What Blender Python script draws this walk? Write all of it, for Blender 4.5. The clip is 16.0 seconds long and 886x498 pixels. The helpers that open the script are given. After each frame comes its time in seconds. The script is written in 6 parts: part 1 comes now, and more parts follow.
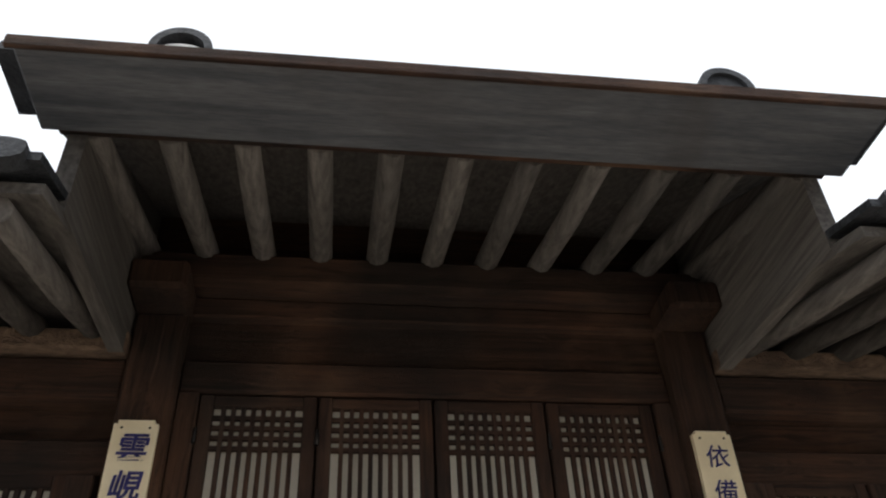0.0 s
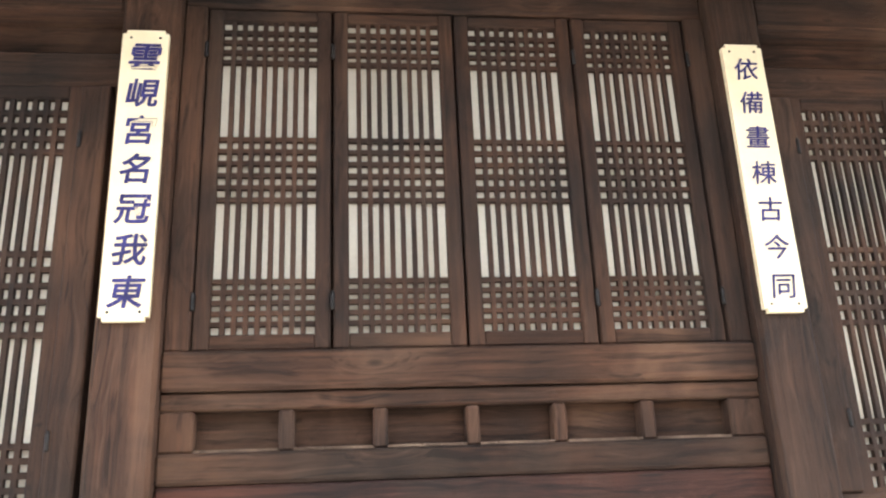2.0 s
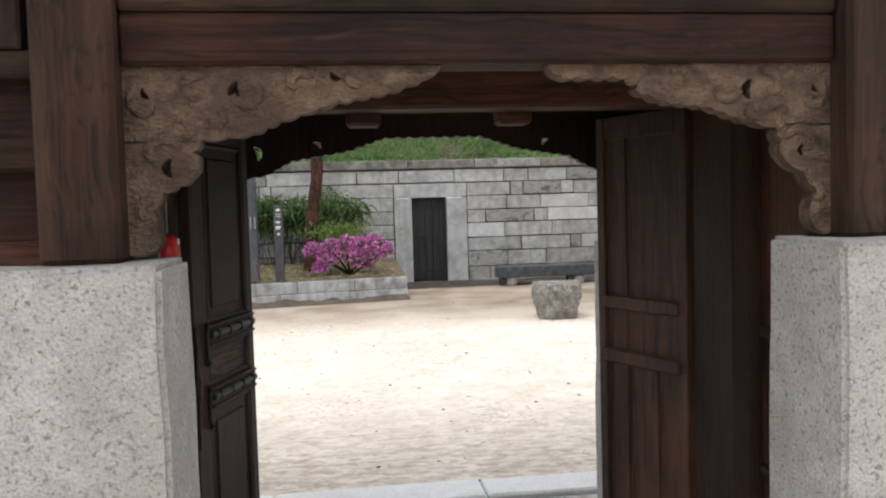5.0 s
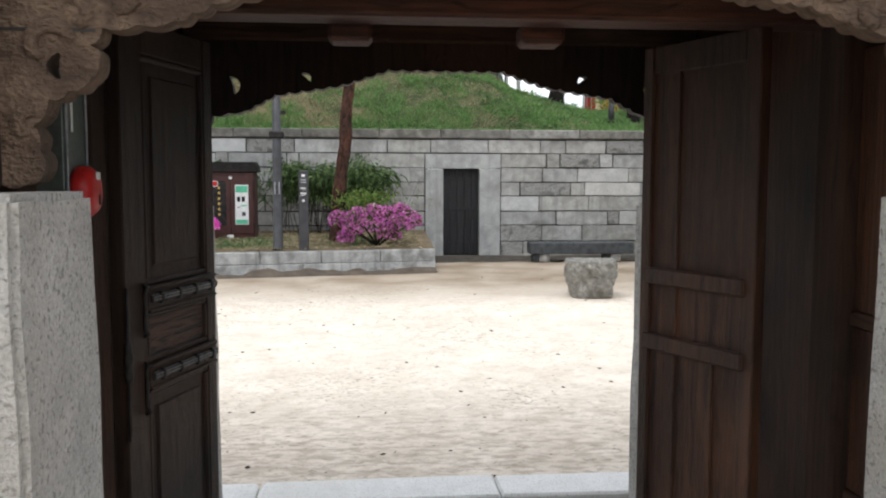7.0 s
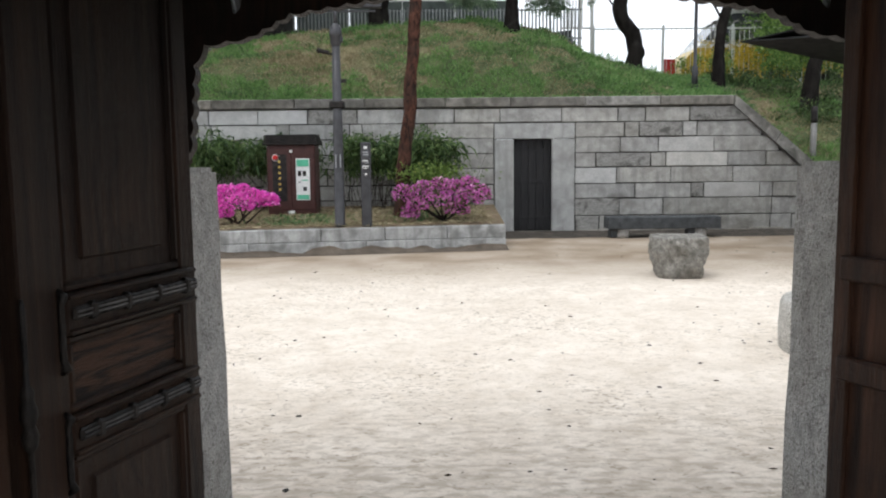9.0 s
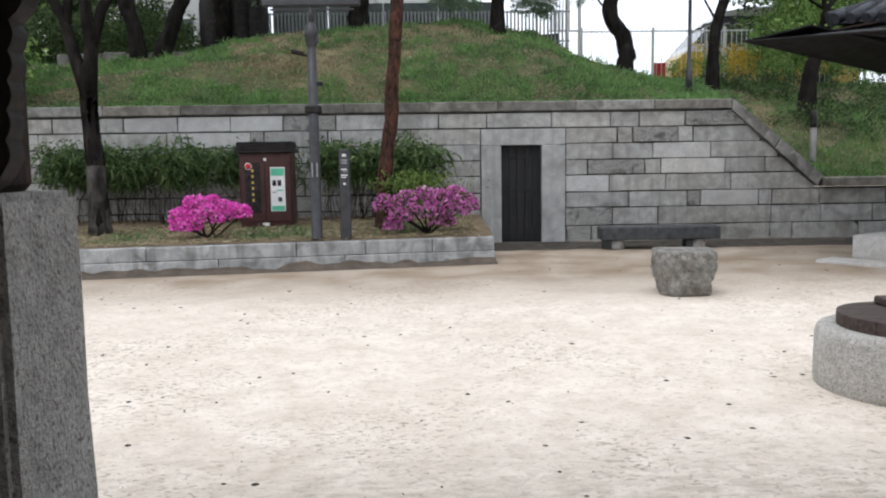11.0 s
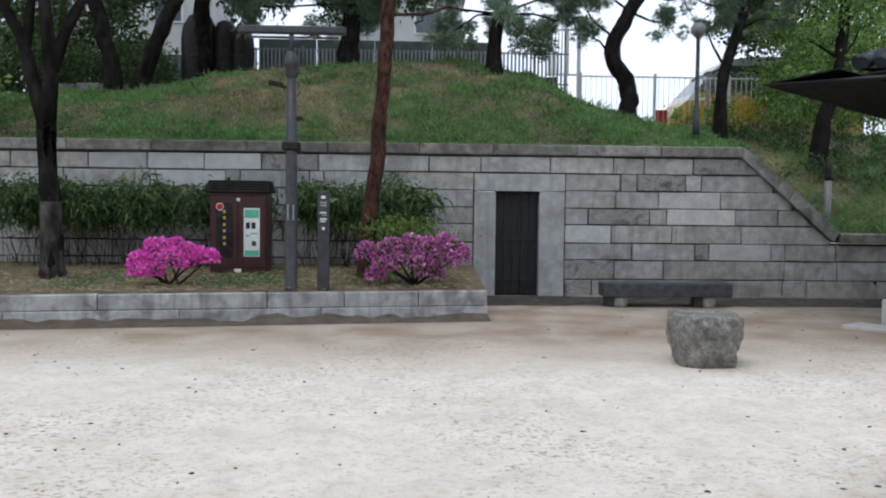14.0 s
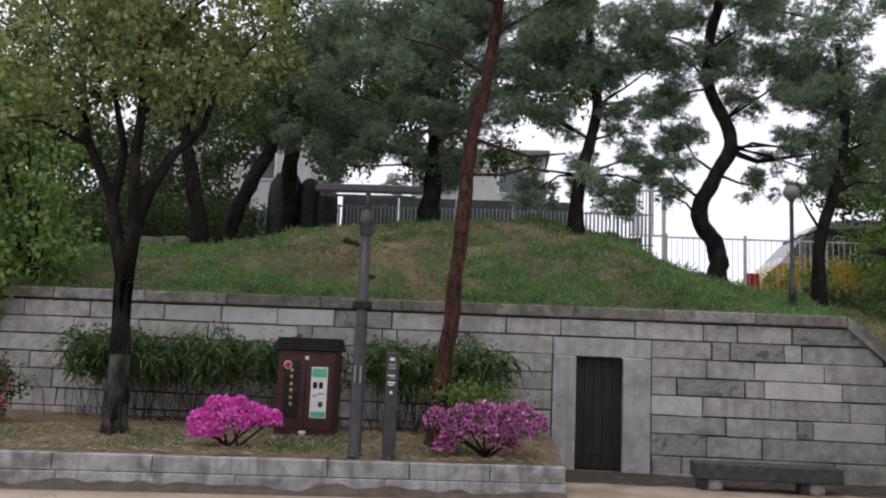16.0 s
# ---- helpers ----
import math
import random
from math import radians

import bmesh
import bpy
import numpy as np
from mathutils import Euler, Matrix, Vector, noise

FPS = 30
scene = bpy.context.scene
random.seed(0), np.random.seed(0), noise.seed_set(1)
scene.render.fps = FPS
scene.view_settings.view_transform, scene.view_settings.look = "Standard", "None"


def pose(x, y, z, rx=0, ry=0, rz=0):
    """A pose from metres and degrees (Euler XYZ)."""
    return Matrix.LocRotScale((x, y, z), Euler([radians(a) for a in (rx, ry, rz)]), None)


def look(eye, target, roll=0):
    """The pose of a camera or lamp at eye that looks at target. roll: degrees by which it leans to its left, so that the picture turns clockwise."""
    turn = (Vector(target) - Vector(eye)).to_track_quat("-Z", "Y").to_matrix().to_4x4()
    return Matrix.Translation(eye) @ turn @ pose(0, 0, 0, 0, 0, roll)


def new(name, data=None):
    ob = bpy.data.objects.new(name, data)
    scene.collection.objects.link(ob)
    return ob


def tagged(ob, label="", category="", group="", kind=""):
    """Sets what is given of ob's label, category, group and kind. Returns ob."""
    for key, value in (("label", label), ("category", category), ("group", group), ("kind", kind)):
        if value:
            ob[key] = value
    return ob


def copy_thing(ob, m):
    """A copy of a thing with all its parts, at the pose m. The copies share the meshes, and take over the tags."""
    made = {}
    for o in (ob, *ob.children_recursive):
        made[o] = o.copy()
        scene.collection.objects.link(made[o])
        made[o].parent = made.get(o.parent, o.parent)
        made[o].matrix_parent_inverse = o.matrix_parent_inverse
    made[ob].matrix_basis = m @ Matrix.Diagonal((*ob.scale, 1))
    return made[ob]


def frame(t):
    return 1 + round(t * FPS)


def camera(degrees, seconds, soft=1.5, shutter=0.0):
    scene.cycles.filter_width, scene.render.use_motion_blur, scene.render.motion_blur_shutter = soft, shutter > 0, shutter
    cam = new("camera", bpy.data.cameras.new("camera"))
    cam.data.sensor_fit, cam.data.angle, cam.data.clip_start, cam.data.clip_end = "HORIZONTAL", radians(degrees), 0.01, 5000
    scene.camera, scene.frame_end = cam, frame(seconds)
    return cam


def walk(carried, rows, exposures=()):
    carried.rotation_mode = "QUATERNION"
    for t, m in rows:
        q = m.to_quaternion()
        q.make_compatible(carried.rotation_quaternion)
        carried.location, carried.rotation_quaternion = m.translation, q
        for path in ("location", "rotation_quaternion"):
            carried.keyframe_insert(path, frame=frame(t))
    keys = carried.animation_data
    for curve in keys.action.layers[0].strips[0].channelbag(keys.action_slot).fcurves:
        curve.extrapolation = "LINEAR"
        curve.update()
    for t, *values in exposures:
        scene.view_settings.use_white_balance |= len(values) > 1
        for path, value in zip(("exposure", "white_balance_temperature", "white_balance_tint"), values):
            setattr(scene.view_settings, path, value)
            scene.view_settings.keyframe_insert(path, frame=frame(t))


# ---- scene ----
# camera and walk
cam = camera(56.2, 16.0, soft=2.1)
PATH = [
    (0, (0.353, 0.46, 2.426), (0.595, 2.025, 3.648), -2.8),
    (0.5, (0.433, 0.471, 2.381), (0.629, 2.082, 3.55), -2.4),
    (1, (0.379, 0.584, 2.241), (0.591, 2.274, 3.289), -2.7),
    (1.5, (0.355, 0.654, 2.185), (0.565, 2.457, 3.024), -2.6),
    (2, (0.346, 0.726, 2.138), (0.571, 2.612, 2.762), -2.4),
    (2.5, (0.314, 0.805, 2.031), (0.541, 2.729, 2.525), -2.7),
    (3, (0.316, 0.877, 1.986), (0.553, 2.837, 2.306), -2.9),
    (3.5, (0.318, 0.953, 1.935), (0.572, 2.929, 2.117), -2.5),
    (4, (0.298, 1.046, 1.869), (0.588, 3.024, 1.933), -1.1),
    (4.5, (0.262, 1.109, 1.802), (0.541, 3.088, 1.749), -1.7),
    (7, (0.458, 1.794, 1.642), (0.633, 3.779, 1.481), 0.1),
    (7.5, (0.453, 1.995, 1.642), (0.604, 3.981, 1.461), -2.1),
    (8, (0.462, 2.201, 1.607), (0.583, 4.189, 1.426), -1.2),
    (8.5, (0.506, 2.468, 1.594), (0.562, 4.453, 1.362), -0.5),
    (9, (0.496, 2.706, 1.584), (0.506, 4.694, 1.363), -0.6),
    (11.5, (0.476, 3.841, 1.612), (0.564, 5.829, 1.418), -1.1),
    (12, (0.42, 4.041, 1.627), (0.627, 6.023, 1.453), -1.5),
    (12.5, (0.445, 4.216, 1.636), (0.626, 6.201, 1.478), -1.0),
    (13, (0.502, 4.457, 1.653), (0.572, 6.452, 1.524), -0.8),
    (13.5, (0.526, 4.646, 1.624), (0.566, 6.642, 1.5), 0.1),
    (14, (0.536, 4.871, 1.604), (0.612, 6.868, 1.507), 0.6),
    (14.5, (0.53, 5.037, 1.63), (0.53, 7.037, 1.618), -0.0),
    (15, (0.612, 5.219, 1.659), (0.421, 7.207, 1.771), 1.5),
    (15.5, (0.642, 5.344, 1.712), (0.403, 7.324, 1.867), 2.3),
    (16, (0.634, 5.467, 1.75), (0.505, 7.445, 2.018), 2.4),
]
EXPOSURES = [(0, 0.35, 6500, 10), (0.55, 0.35, 6600, 10), (0.95, 2.2, 6350, 8), (1.3, 2.5, 6300, 10), (2.0, 2.5, 6300, 11), (2.5, 2.5, 6300, 12), (3.5, 2.0, 6500, 14), (4.1, 1.15, 6500, 12), (4.7, 0.88, 6500, 12), (7, 0.82, 6400, 10), (9, 0.66, 6350, 10), (11.5, 0.5, 6200, 12), (13, 0.22, 6050, 12), (14.5, 0.25, 5850, 10), (15, 0.12, 6000, 12), (16, 0.16, 6450, 19)]
walk(cam, [(t, look(eye, target, roll)) for t, eye, target, roll in PATH], EXPOSURES)

# world and sun: bright overcast
world = bpy.data.worlds.new("overcast_sky")
scene.world = world
world.use_nodes = True
wn, wl = world.node_tree.nodes, world.node_tree.links
wn.clear()
sky = wn.new("ShaderNodeTexSky")
sky.sky_type, sky.sun_disc = "NISHITA", False
sky.sun_elevation, sky.sun_rotation = radians(58), radians(160)
sky.air_density, sky.dust_density, sky.ozone_density = 1.0, 2.0, 1.0
hs = wn.new("ShaderNodeHueSaturation")
hs.inputs["Saturation"].default_value = 0.16
bgn, won = wn.new("ShaderNodeBackground"), wn.new("ShaderNodeOutputWorld")
bgn.inputs["Strength"].default_value = 0.15
wl.new(sky.outputs[0], hs.inputs["Color"])
cloud = wn.new("ShaderNodeMix")
cloud.data_type = "RGBA"
cloud.inputs[0].default_value = 0.85
cloud.inputs[7].default_value = (6.4, 6.75, 7.25, 1)
wl.new(hs.outputs[0], cloud.inputs[6])
wl.new(cloud.outputs[2], bgn.inputs[0])
wl.new(bgn.outputs[0], won.inputs[0])
sun = new("sun", bpy.data.lights.new("sun", "SUN"))
sun.data.energy, sun.data.angle, sun.data.color = 0.8, radians(30), (1.0, 0.97, 0.93)
sun.matrix_world = look((0, 0, 0), (0.35, 0.40, -1.0))


# ---- materials ----
def material(name, dark, light, scale=6.0, stretch=(1, 1, 1), rough=0.8, bump=0.3, fine=60.0, stain=None, stain_scale=1.3,
             stain_amount=0.5, metallic=0.0, vary=0.0, specular=0.3, contrast=(0.3, 0.7), streak=None, fleck=None, warm=None, damp=None, distort=0.3, speck=None, mottle=False, grain=None, fine_dark=0.45):
    """Two noise scales between two colours, stains of a third colour, fine relief; vary: change from piece to piece."""
    m = bpy.data.materials.new(name)
    m.use_nodes = True
    n, l = m.node_tree.nodes, m.node_tree.links
    b = n["Principled BSDF"]
    geo = n.new("ShaderNodeNewGeometry")
    mp = n.new("ShaderNodeMapping")
    mp.inputs["Scale"].default_value = stretch
    l.new(geo.outputs["Position"], mp.inputs["Vector"])

    def nz(s, detail, vec, distort=0.0):
        t = n.new("ShaderNodeTexNoise")
        t.inputs["Scale"].default_value, t.inputs["Detail"].default_value = s, detail
        t.inputs["Distortion"].default_value = distort
        l.new(vec, t.inputs["Vector"])
        return t.outputs["Fac"]

    def ramp(fac, lo, hi, c0, c1):
        r = n.new("ShaderNodeValToRGB")
        r.color_ramp.elements[0].position, r.color_ramp.elements[1].position = lo, hi
        r.color_ramp.elements[0].color, r.color_ramp.elements[1].color = (*c0, 1), (*c1, 1)
        l.new(fac, r.inputs[0])
        return r.outputs[0]

    def mix(fac, a, c, kind="MIX"):
        x = n.new("ShaderNodeMix")
        x.data_type, x.blend_type = "RGBA", kind
        for sock, val in ((x.inputs[0], fac), (x.inputs[6], a), (x.inputs[7], c)):
            if isinstance(val, (int, float)):
                sock.default_value = val
            elif isinstance(val, tuple):
                sock.default_value = (*val, 1)
            else:
                l.new(val, sock)
        return x.outputs[2]

    coarse = nz(scale, 6, mp.outputs[0], distort)
    small = nz(fine, 4, mp.outputs[0])
    col = ramp(coarse, *contrast, dark, light)
    col = mix(0.55, col, ramp(small, 0.3, 0.72, (fine_dark,) * 3, (1, 1, 1)), "MULTIPLY")
    if stain:
        f = ramp(nz(stain_scale, 5, geo.outputs["Position"], 0.6), 0.5, 0.68, (0, 0, 0), (stain_amount,) * 3)
        col = mix(f, col, stain)
    if streak:
        ms = n.new("ShaderNodeMapping")
        ms.inputs["Scale"].default_value = (7, 7, 0.5)
        l.new(geo.outputs["Position"], ms.inputs["Vector"])
        f = ramp(nz(1.0, 4, ms.outputs[0]), 0.52, 0.72, (0, 0, 0), (0.7,) * 3)
        col = mix(f, col, streak)
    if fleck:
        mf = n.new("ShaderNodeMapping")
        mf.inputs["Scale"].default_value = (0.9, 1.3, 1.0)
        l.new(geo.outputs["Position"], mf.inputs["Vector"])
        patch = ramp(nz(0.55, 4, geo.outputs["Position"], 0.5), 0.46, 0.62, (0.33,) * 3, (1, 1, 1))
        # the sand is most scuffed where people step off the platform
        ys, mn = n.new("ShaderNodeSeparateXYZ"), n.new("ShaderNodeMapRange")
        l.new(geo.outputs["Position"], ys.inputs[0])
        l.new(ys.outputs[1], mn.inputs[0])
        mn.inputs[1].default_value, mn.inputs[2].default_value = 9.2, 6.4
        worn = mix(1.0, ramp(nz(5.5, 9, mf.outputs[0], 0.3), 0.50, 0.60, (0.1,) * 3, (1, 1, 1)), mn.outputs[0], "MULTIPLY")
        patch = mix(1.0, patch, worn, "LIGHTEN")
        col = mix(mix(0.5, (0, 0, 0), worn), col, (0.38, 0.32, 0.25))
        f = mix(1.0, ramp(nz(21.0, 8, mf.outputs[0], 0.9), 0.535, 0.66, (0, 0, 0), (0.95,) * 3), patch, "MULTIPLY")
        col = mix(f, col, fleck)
    if mottle:
        # trodden clumps and footprints, some centimetres across
        f = ramp(nz(7.0, 8, mp.outputs[0], 0.9), 0.44, 0.70, (1, 1, 1), (0.90, 0.88, 0.85))
        col = mix(1.0, col, f, "MULTIPLY")
        f = ramp(nz(23.0, 4, mp.outputs[0], 0.8), 0.64, 0.73, (0, 0, 0), (0.38,) * 3)
        col = mix(f, col, (0.42, 0.355, 0.285))
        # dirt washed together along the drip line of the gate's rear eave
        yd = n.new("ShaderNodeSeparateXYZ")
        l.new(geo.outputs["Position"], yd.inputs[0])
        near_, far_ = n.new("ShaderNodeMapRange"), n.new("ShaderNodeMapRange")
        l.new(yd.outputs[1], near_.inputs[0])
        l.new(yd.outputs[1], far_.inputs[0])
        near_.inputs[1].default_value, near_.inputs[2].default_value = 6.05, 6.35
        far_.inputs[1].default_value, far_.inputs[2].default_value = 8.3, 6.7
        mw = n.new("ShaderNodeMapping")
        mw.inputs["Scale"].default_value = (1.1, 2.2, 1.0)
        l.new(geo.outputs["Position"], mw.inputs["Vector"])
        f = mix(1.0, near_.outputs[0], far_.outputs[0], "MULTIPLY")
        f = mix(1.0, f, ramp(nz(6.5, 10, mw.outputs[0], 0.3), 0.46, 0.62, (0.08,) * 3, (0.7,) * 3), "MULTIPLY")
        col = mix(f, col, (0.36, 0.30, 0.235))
    if grain:
        # grain lines that wander and bend round knots, reddish and rubbed patches
        wob = n.new("ShaderNodeTexNoise")
        wob.inputs["Scale"].default_value, wob.inputs["Detail"].default_value = 2.3, 2
        l.new(geo.outputs["Position"], wob.inputs["Vector"])
        shift = n.new("ShaderNodeVectorMath")
        shift.operation = "MULTIPLY_ADD"
        l.new(wob.outputs["Color"], shift.inputs[0])
        shift.inputs[1].default_value = (0.11, 0.11, 0.11)
        l.new(geo.outputs["Position"], shift.inputs[2])
        kn = n.new("ShaderNodeTexVoronoi")
        kn.inputs["Scale"].default_value = 1.0
        km = n.new("ShaderNodeMapping")
        km.inputs["Scale"].default_value = tuple(2.2 if g < 3 else 5.0 for g in grain)
        l.new(geo.outputs["Position"], km.inputs["Vector"])
        l.new(km.outputs[0], kn.inputs["Vector"])
        bend = n.new("ShaderNodeVectorMath")
        bend.operation = "MULTIPLY_ADD"
        near_knot = ramp(kn.outputs["Distance"], 0.06, 0.34, (1, 1, 1), (0, 0, 0))
        l.new(near_knot, bend.inputs[0])
        bend.inputs[1].default_value = (0.05, 0.05, 0.05)
        l.new(shift.outputs[0], bend.inputs[2])
        mg = n.new("ShaderNodeMapping")
        mg.inputs["Scale"].default_value = grain
        l.new(bend.outputs[0], mg.inputs["Vector"])
        g1 = nz(1.0, 4, mg.outputs[0], 0.2)
        tone = nz(1.7, 4, mp.outputs[0] if max(stretch) < 8 else geo.outputs["Position"], 0.5)
        col = mix(1.0, col, ramp(tone, 0.36, 0.66, (0.55, 0.52, 0.51), (1.75, 1.38, 1.12)), "MULTIPLY")
        col = mix(1.0, col, ramp(g1, 0.30, 0.46, (0.38, 0.35, 0.33), (1, 1, 1)), "MULTIPLY")
        col = mix(ramp(g1, 0.58, 0.76, (0, 0, 0), (0.30,) * 3), col, tuple(min(1.0, 2.3 * c) for c in light))
        col = mix(ramp(kn.outputs["Distance"], 0.035, 0.075, (0.8,) * 3, (0, 0, 0)), col, dark)
    if speck:
        f = ramp(nz(78.0, 4, geo.outputs["Position"], 0.2), 0.56, 0.66, (0, 0, 0), (0.85,) * 3)
        col = mix(f, col, speck)
    if vary:
        info = n.new("ShaderNodeObjectInfo")
        f = ramp(info.outputs["Random"], 0.0, 1.0, (1 - vary,) * 3, (1 + vary * 0.4,) * 3)
        col = mix(1.0, col, f, "MULTIPLY")
    if warm:
        info = n.new("ShaderNodeObjectInfo")
        k = n.new("ShaderNodeMath")
        k.operation = "MULTIPLY"
        k.inputs[1].default_value = 7.31
        fr = n.new("ShaderNodeMath")
        fr.operation = "FRACT"
        l.new(info.outputs["Random"], k.inputs[0])
        l.new(k.outputs[0], fr.inputs[0])
        col = mix(1.0, col, ramp(fr.outputs[0], 0.1, 0.9, (1, 1, 1), warm), "MULTIPLY")
    # darker brown from 12.6 to 15.3 m along y, broken up by noise
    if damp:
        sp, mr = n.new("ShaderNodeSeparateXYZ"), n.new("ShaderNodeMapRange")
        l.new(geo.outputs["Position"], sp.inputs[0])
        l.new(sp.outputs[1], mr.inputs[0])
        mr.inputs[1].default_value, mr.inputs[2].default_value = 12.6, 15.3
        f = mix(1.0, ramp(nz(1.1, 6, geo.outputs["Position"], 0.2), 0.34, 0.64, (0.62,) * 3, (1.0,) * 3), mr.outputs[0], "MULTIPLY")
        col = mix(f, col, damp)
    l.new(col, b.inputs["Base Color"])
    b.inputs["Roughness"].default_value, b.inputs["Metallic"].default_value = rough, metallic
    b.inputs["Specular IOR Level"].default_value = specular
    if bump:
        bp = n.new("ShaderNodeBump")
        bp.inputs["Strength"].default_value, bp.inputs["Distance"].default_value = bump, 0.02
        ad = n.new("ShaderNodeMath")
        l.new(coarse, ad.inputs[0])
        l.new(small, ad.inputs[1])
        l.new(ad.outputs[0], bp.inputs["Height"])
        l.new(bp.outputs[0], b.inputs["Normal"])
    return m


WD, WL, WS = (0.019, 0.011, 0.0072), (0.060, 0.033, 0.0205), (0.105, 0.074, 0.053)
wood_x = material("old_wood_along_x", WD, WL, 3.0, (0.5, 20, 20), 0.75, 0.5, 46, WS, 1.9, 0.45, distort=0.7, vary=0.25, contrast=(0.30, 0.70), grain=(1.0, 58, 58))
wood_y = material("old_wood_along_y", WD, WL, 3.0, (20, 0.5, 20), 0.75, 0.5, 40, WS, 1.6, 0.4, vary=0.25, grain=(58, 1.0, 58))
wood_z = material("old_wood_upright", WD, WL, 3.0, (20, 20, 0.5), 0.75, 0.5, 46, (0.085, 0.052, 0.034), 1.2, 0.4, distort=0.7, vary=0.25, contrast=(0.30, 0.70), streak=(0.075, 0.052, 0.038), grain=(58, 58, 1.0))
# eave colours are lightened and greyed to carry the glare haze under the roof
eave_wood = material("hazed_eave_wood", (0.085, 0.076, 0.068), (0.21, 0.188, 0.168), 3.0, (16, 0.6, 16), 0.85, 0.5, 22, (0.12, 0.114, 0.107), 1.6, 0.5, vary=0.35)
hazed_board = material("hazed_grey_eave_board", (0.075, 0.08, 0.09), (0.145, 0.15, 0.16), 4, (0.7, 6, 6), 0.8, 0.3, 24, (0.07, 0.066, 0.066), 1.8, 0.5)
passage_wood = material("oiled_brown_wood", (0.024, 0.0125, 0.008), (0.075, 0.038, 0.023), 3.0, (16, 16, 0.5), 0.45, 0.4, 36, (0.075, 0.040, 0.025), 1.4, 0.4, distort=0.6, grain=(48, 48, 0.9))
red_wood = material("reddish_wood", (0.030, 0.0125, 0.0085), (0.088, 0.036, 0.024), 3.0, (0.5, 20, 20), 0.7, 0.4, 46, (0.065, 0.043, 0.031), 2.2, 0.55, distort=0.8, vary=0.3, grain=(1.0, 58, 58))
tan_wood = material("weathered_tan_wood", (0.10, 0.066, 0.046), (0.29, 0.195, 0.132), 6.0, (2.0, 6, 3), 0.8, 1.0, 40, (0.065, 0.041, 0.029), 3.5, 0.7, distort=0.5)
door_wood = material("dark_door_wood", (0.011, 0.0078, 0.0066), (0.031, 0.0198, 0.0145), 3.0, (20, 20, 0.5), 0.5, 0.4, 40, (0.036, 0.022, 0.015), 1.5, 0.45, distort=0.6, grain=(52, 52, 0.9), specular=0.24)
panel_wood = material("figured_panel_wood", (0.012, 0.007, 0.005), (0.10, 0.05, 0.03), 2.2, (3, 1.2, 16), 0.6, 0.6, 25, distort=2.0, contrast=(0.42, 0.58))
paper = material("window_paper", (0.58, 0.53, 0.43), (0.66, 0.615, 0.52), 2.0, rough=0.95, bump=0.05, fine_dark=0.85, stain=(0.46, 0.405, 0.31), stain_amount=0.5)
granite = material("pale_granite", (0.50, 0.485, 0.455), (0.64, 0.62, 0.585), 11, rough=0.85, bump=0.6, fine=110, stain=(0.30, 0.27, 0.22), stain_amount=0.5, speck=(0.23, 0.215, 0.19))
kerb_granite = material("pale_kerb_granite", (0.74, 0.73, 0.705), (0.84, 0.83, 0.805), 9, rough=0.8, bump=0.4, fine=110, fine_dark=0.75, stain=(0.60, 0.56, 0.50), stain_amount=0.4, speck=(0.55, 0.53, 0.50))
grey_granite = material("grey_granite", (0.36, 0.35, 0.325), (0.57, 0.55, 0.515), 16, rough=0.85, bump=0.8, fine=105, stain=(0.22, 0.19, 0.15), stain_amount=0.5, speck=(0.16, 0.145, 0.125))
wall_stone = material("wall_stone", (0.34, 0.335, 0.318), (0.56, 0.552, 0.528), 6, rough=0.88, bump=0.55, fine=55, stain=(0.13, 0.12, 0.10), stain_amount=0.5, stain_scale=1.5, vary=0.2, streak=(0.22, 0.22, 0.212), warm=(1.0, 0.985, 0.95))
rough_stone = material("rough_weathered_stone", (0.25, 0.243, 0.226), (0.50, 0.487, 0.455), 14, (1, 1, 2.2), 0.92, 1.0, 48, (0.07, 0.066, 0.06), 5, 0.7, vary=0.2, distort=1.5)
pale_stone = material("pale_replaced_stone", (0.50, 0.50, 0.485), (0.64, 0.635, 0.615), 5, rough=0.88, bump=0.35, fine=60, stain=(0.36, 0.35, 0.325), stain_amount=0.5, stain_scale=2.2, vary=0.12, warm=(1.0, 0.97, 0.92))
cap_stone = material("cap_stone", (0.17, 0.166, 0.156), (0.36, 0.352, 0.33), 6, rough=0.9, bump=0.6, fine=70, stain=(0.06, 0.06, 0.05), stain_amount=0.7, stain_scale=3, vary=0.3, warm=(1.0, 0.94, 0.86))
surround_granite = material("door_surround_granite", (0.34, 0.34, 0.325), (0.52, 0.52, 0.50), 5, rough=0.88, bump=0.4, fine=60, stain=(0.20, 0.195, 0.18), stain_amount=0.45, stain_scale=2.2, streak=(0.24, 0.235, 0.22))
planter_stone = material("planter_stone", (0.31, 0.312, 0.305), (0.56, 0.56, 0.545), 5, rough=0.88, bump=0.4, fine=60, stain=(0.11, 0.11, 0.10), stain_amount=0.75, stain_scale=3, vary=0.15, streak=(0.12, 0.12, 0.11))
mortar = material("dark_joint", (0.022, 0.020, 0.018), (0.06, 0.056, 0.05), 8, rough=0.95)
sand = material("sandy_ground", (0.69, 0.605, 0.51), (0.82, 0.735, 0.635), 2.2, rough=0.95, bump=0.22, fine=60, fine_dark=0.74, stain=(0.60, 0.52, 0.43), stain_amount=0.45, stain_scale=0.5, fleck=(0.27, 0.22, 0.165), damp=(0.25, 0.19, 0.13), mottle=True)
soil = material("garden_soil", (0.11, 0.08, 0.05), (0.27, 0.20, 0.125), 4, rough=0.95, bump=0.8, fine=50, stain=(0.10, 0.10, 0.05), stain_amount=0.4, stain_scale=2)
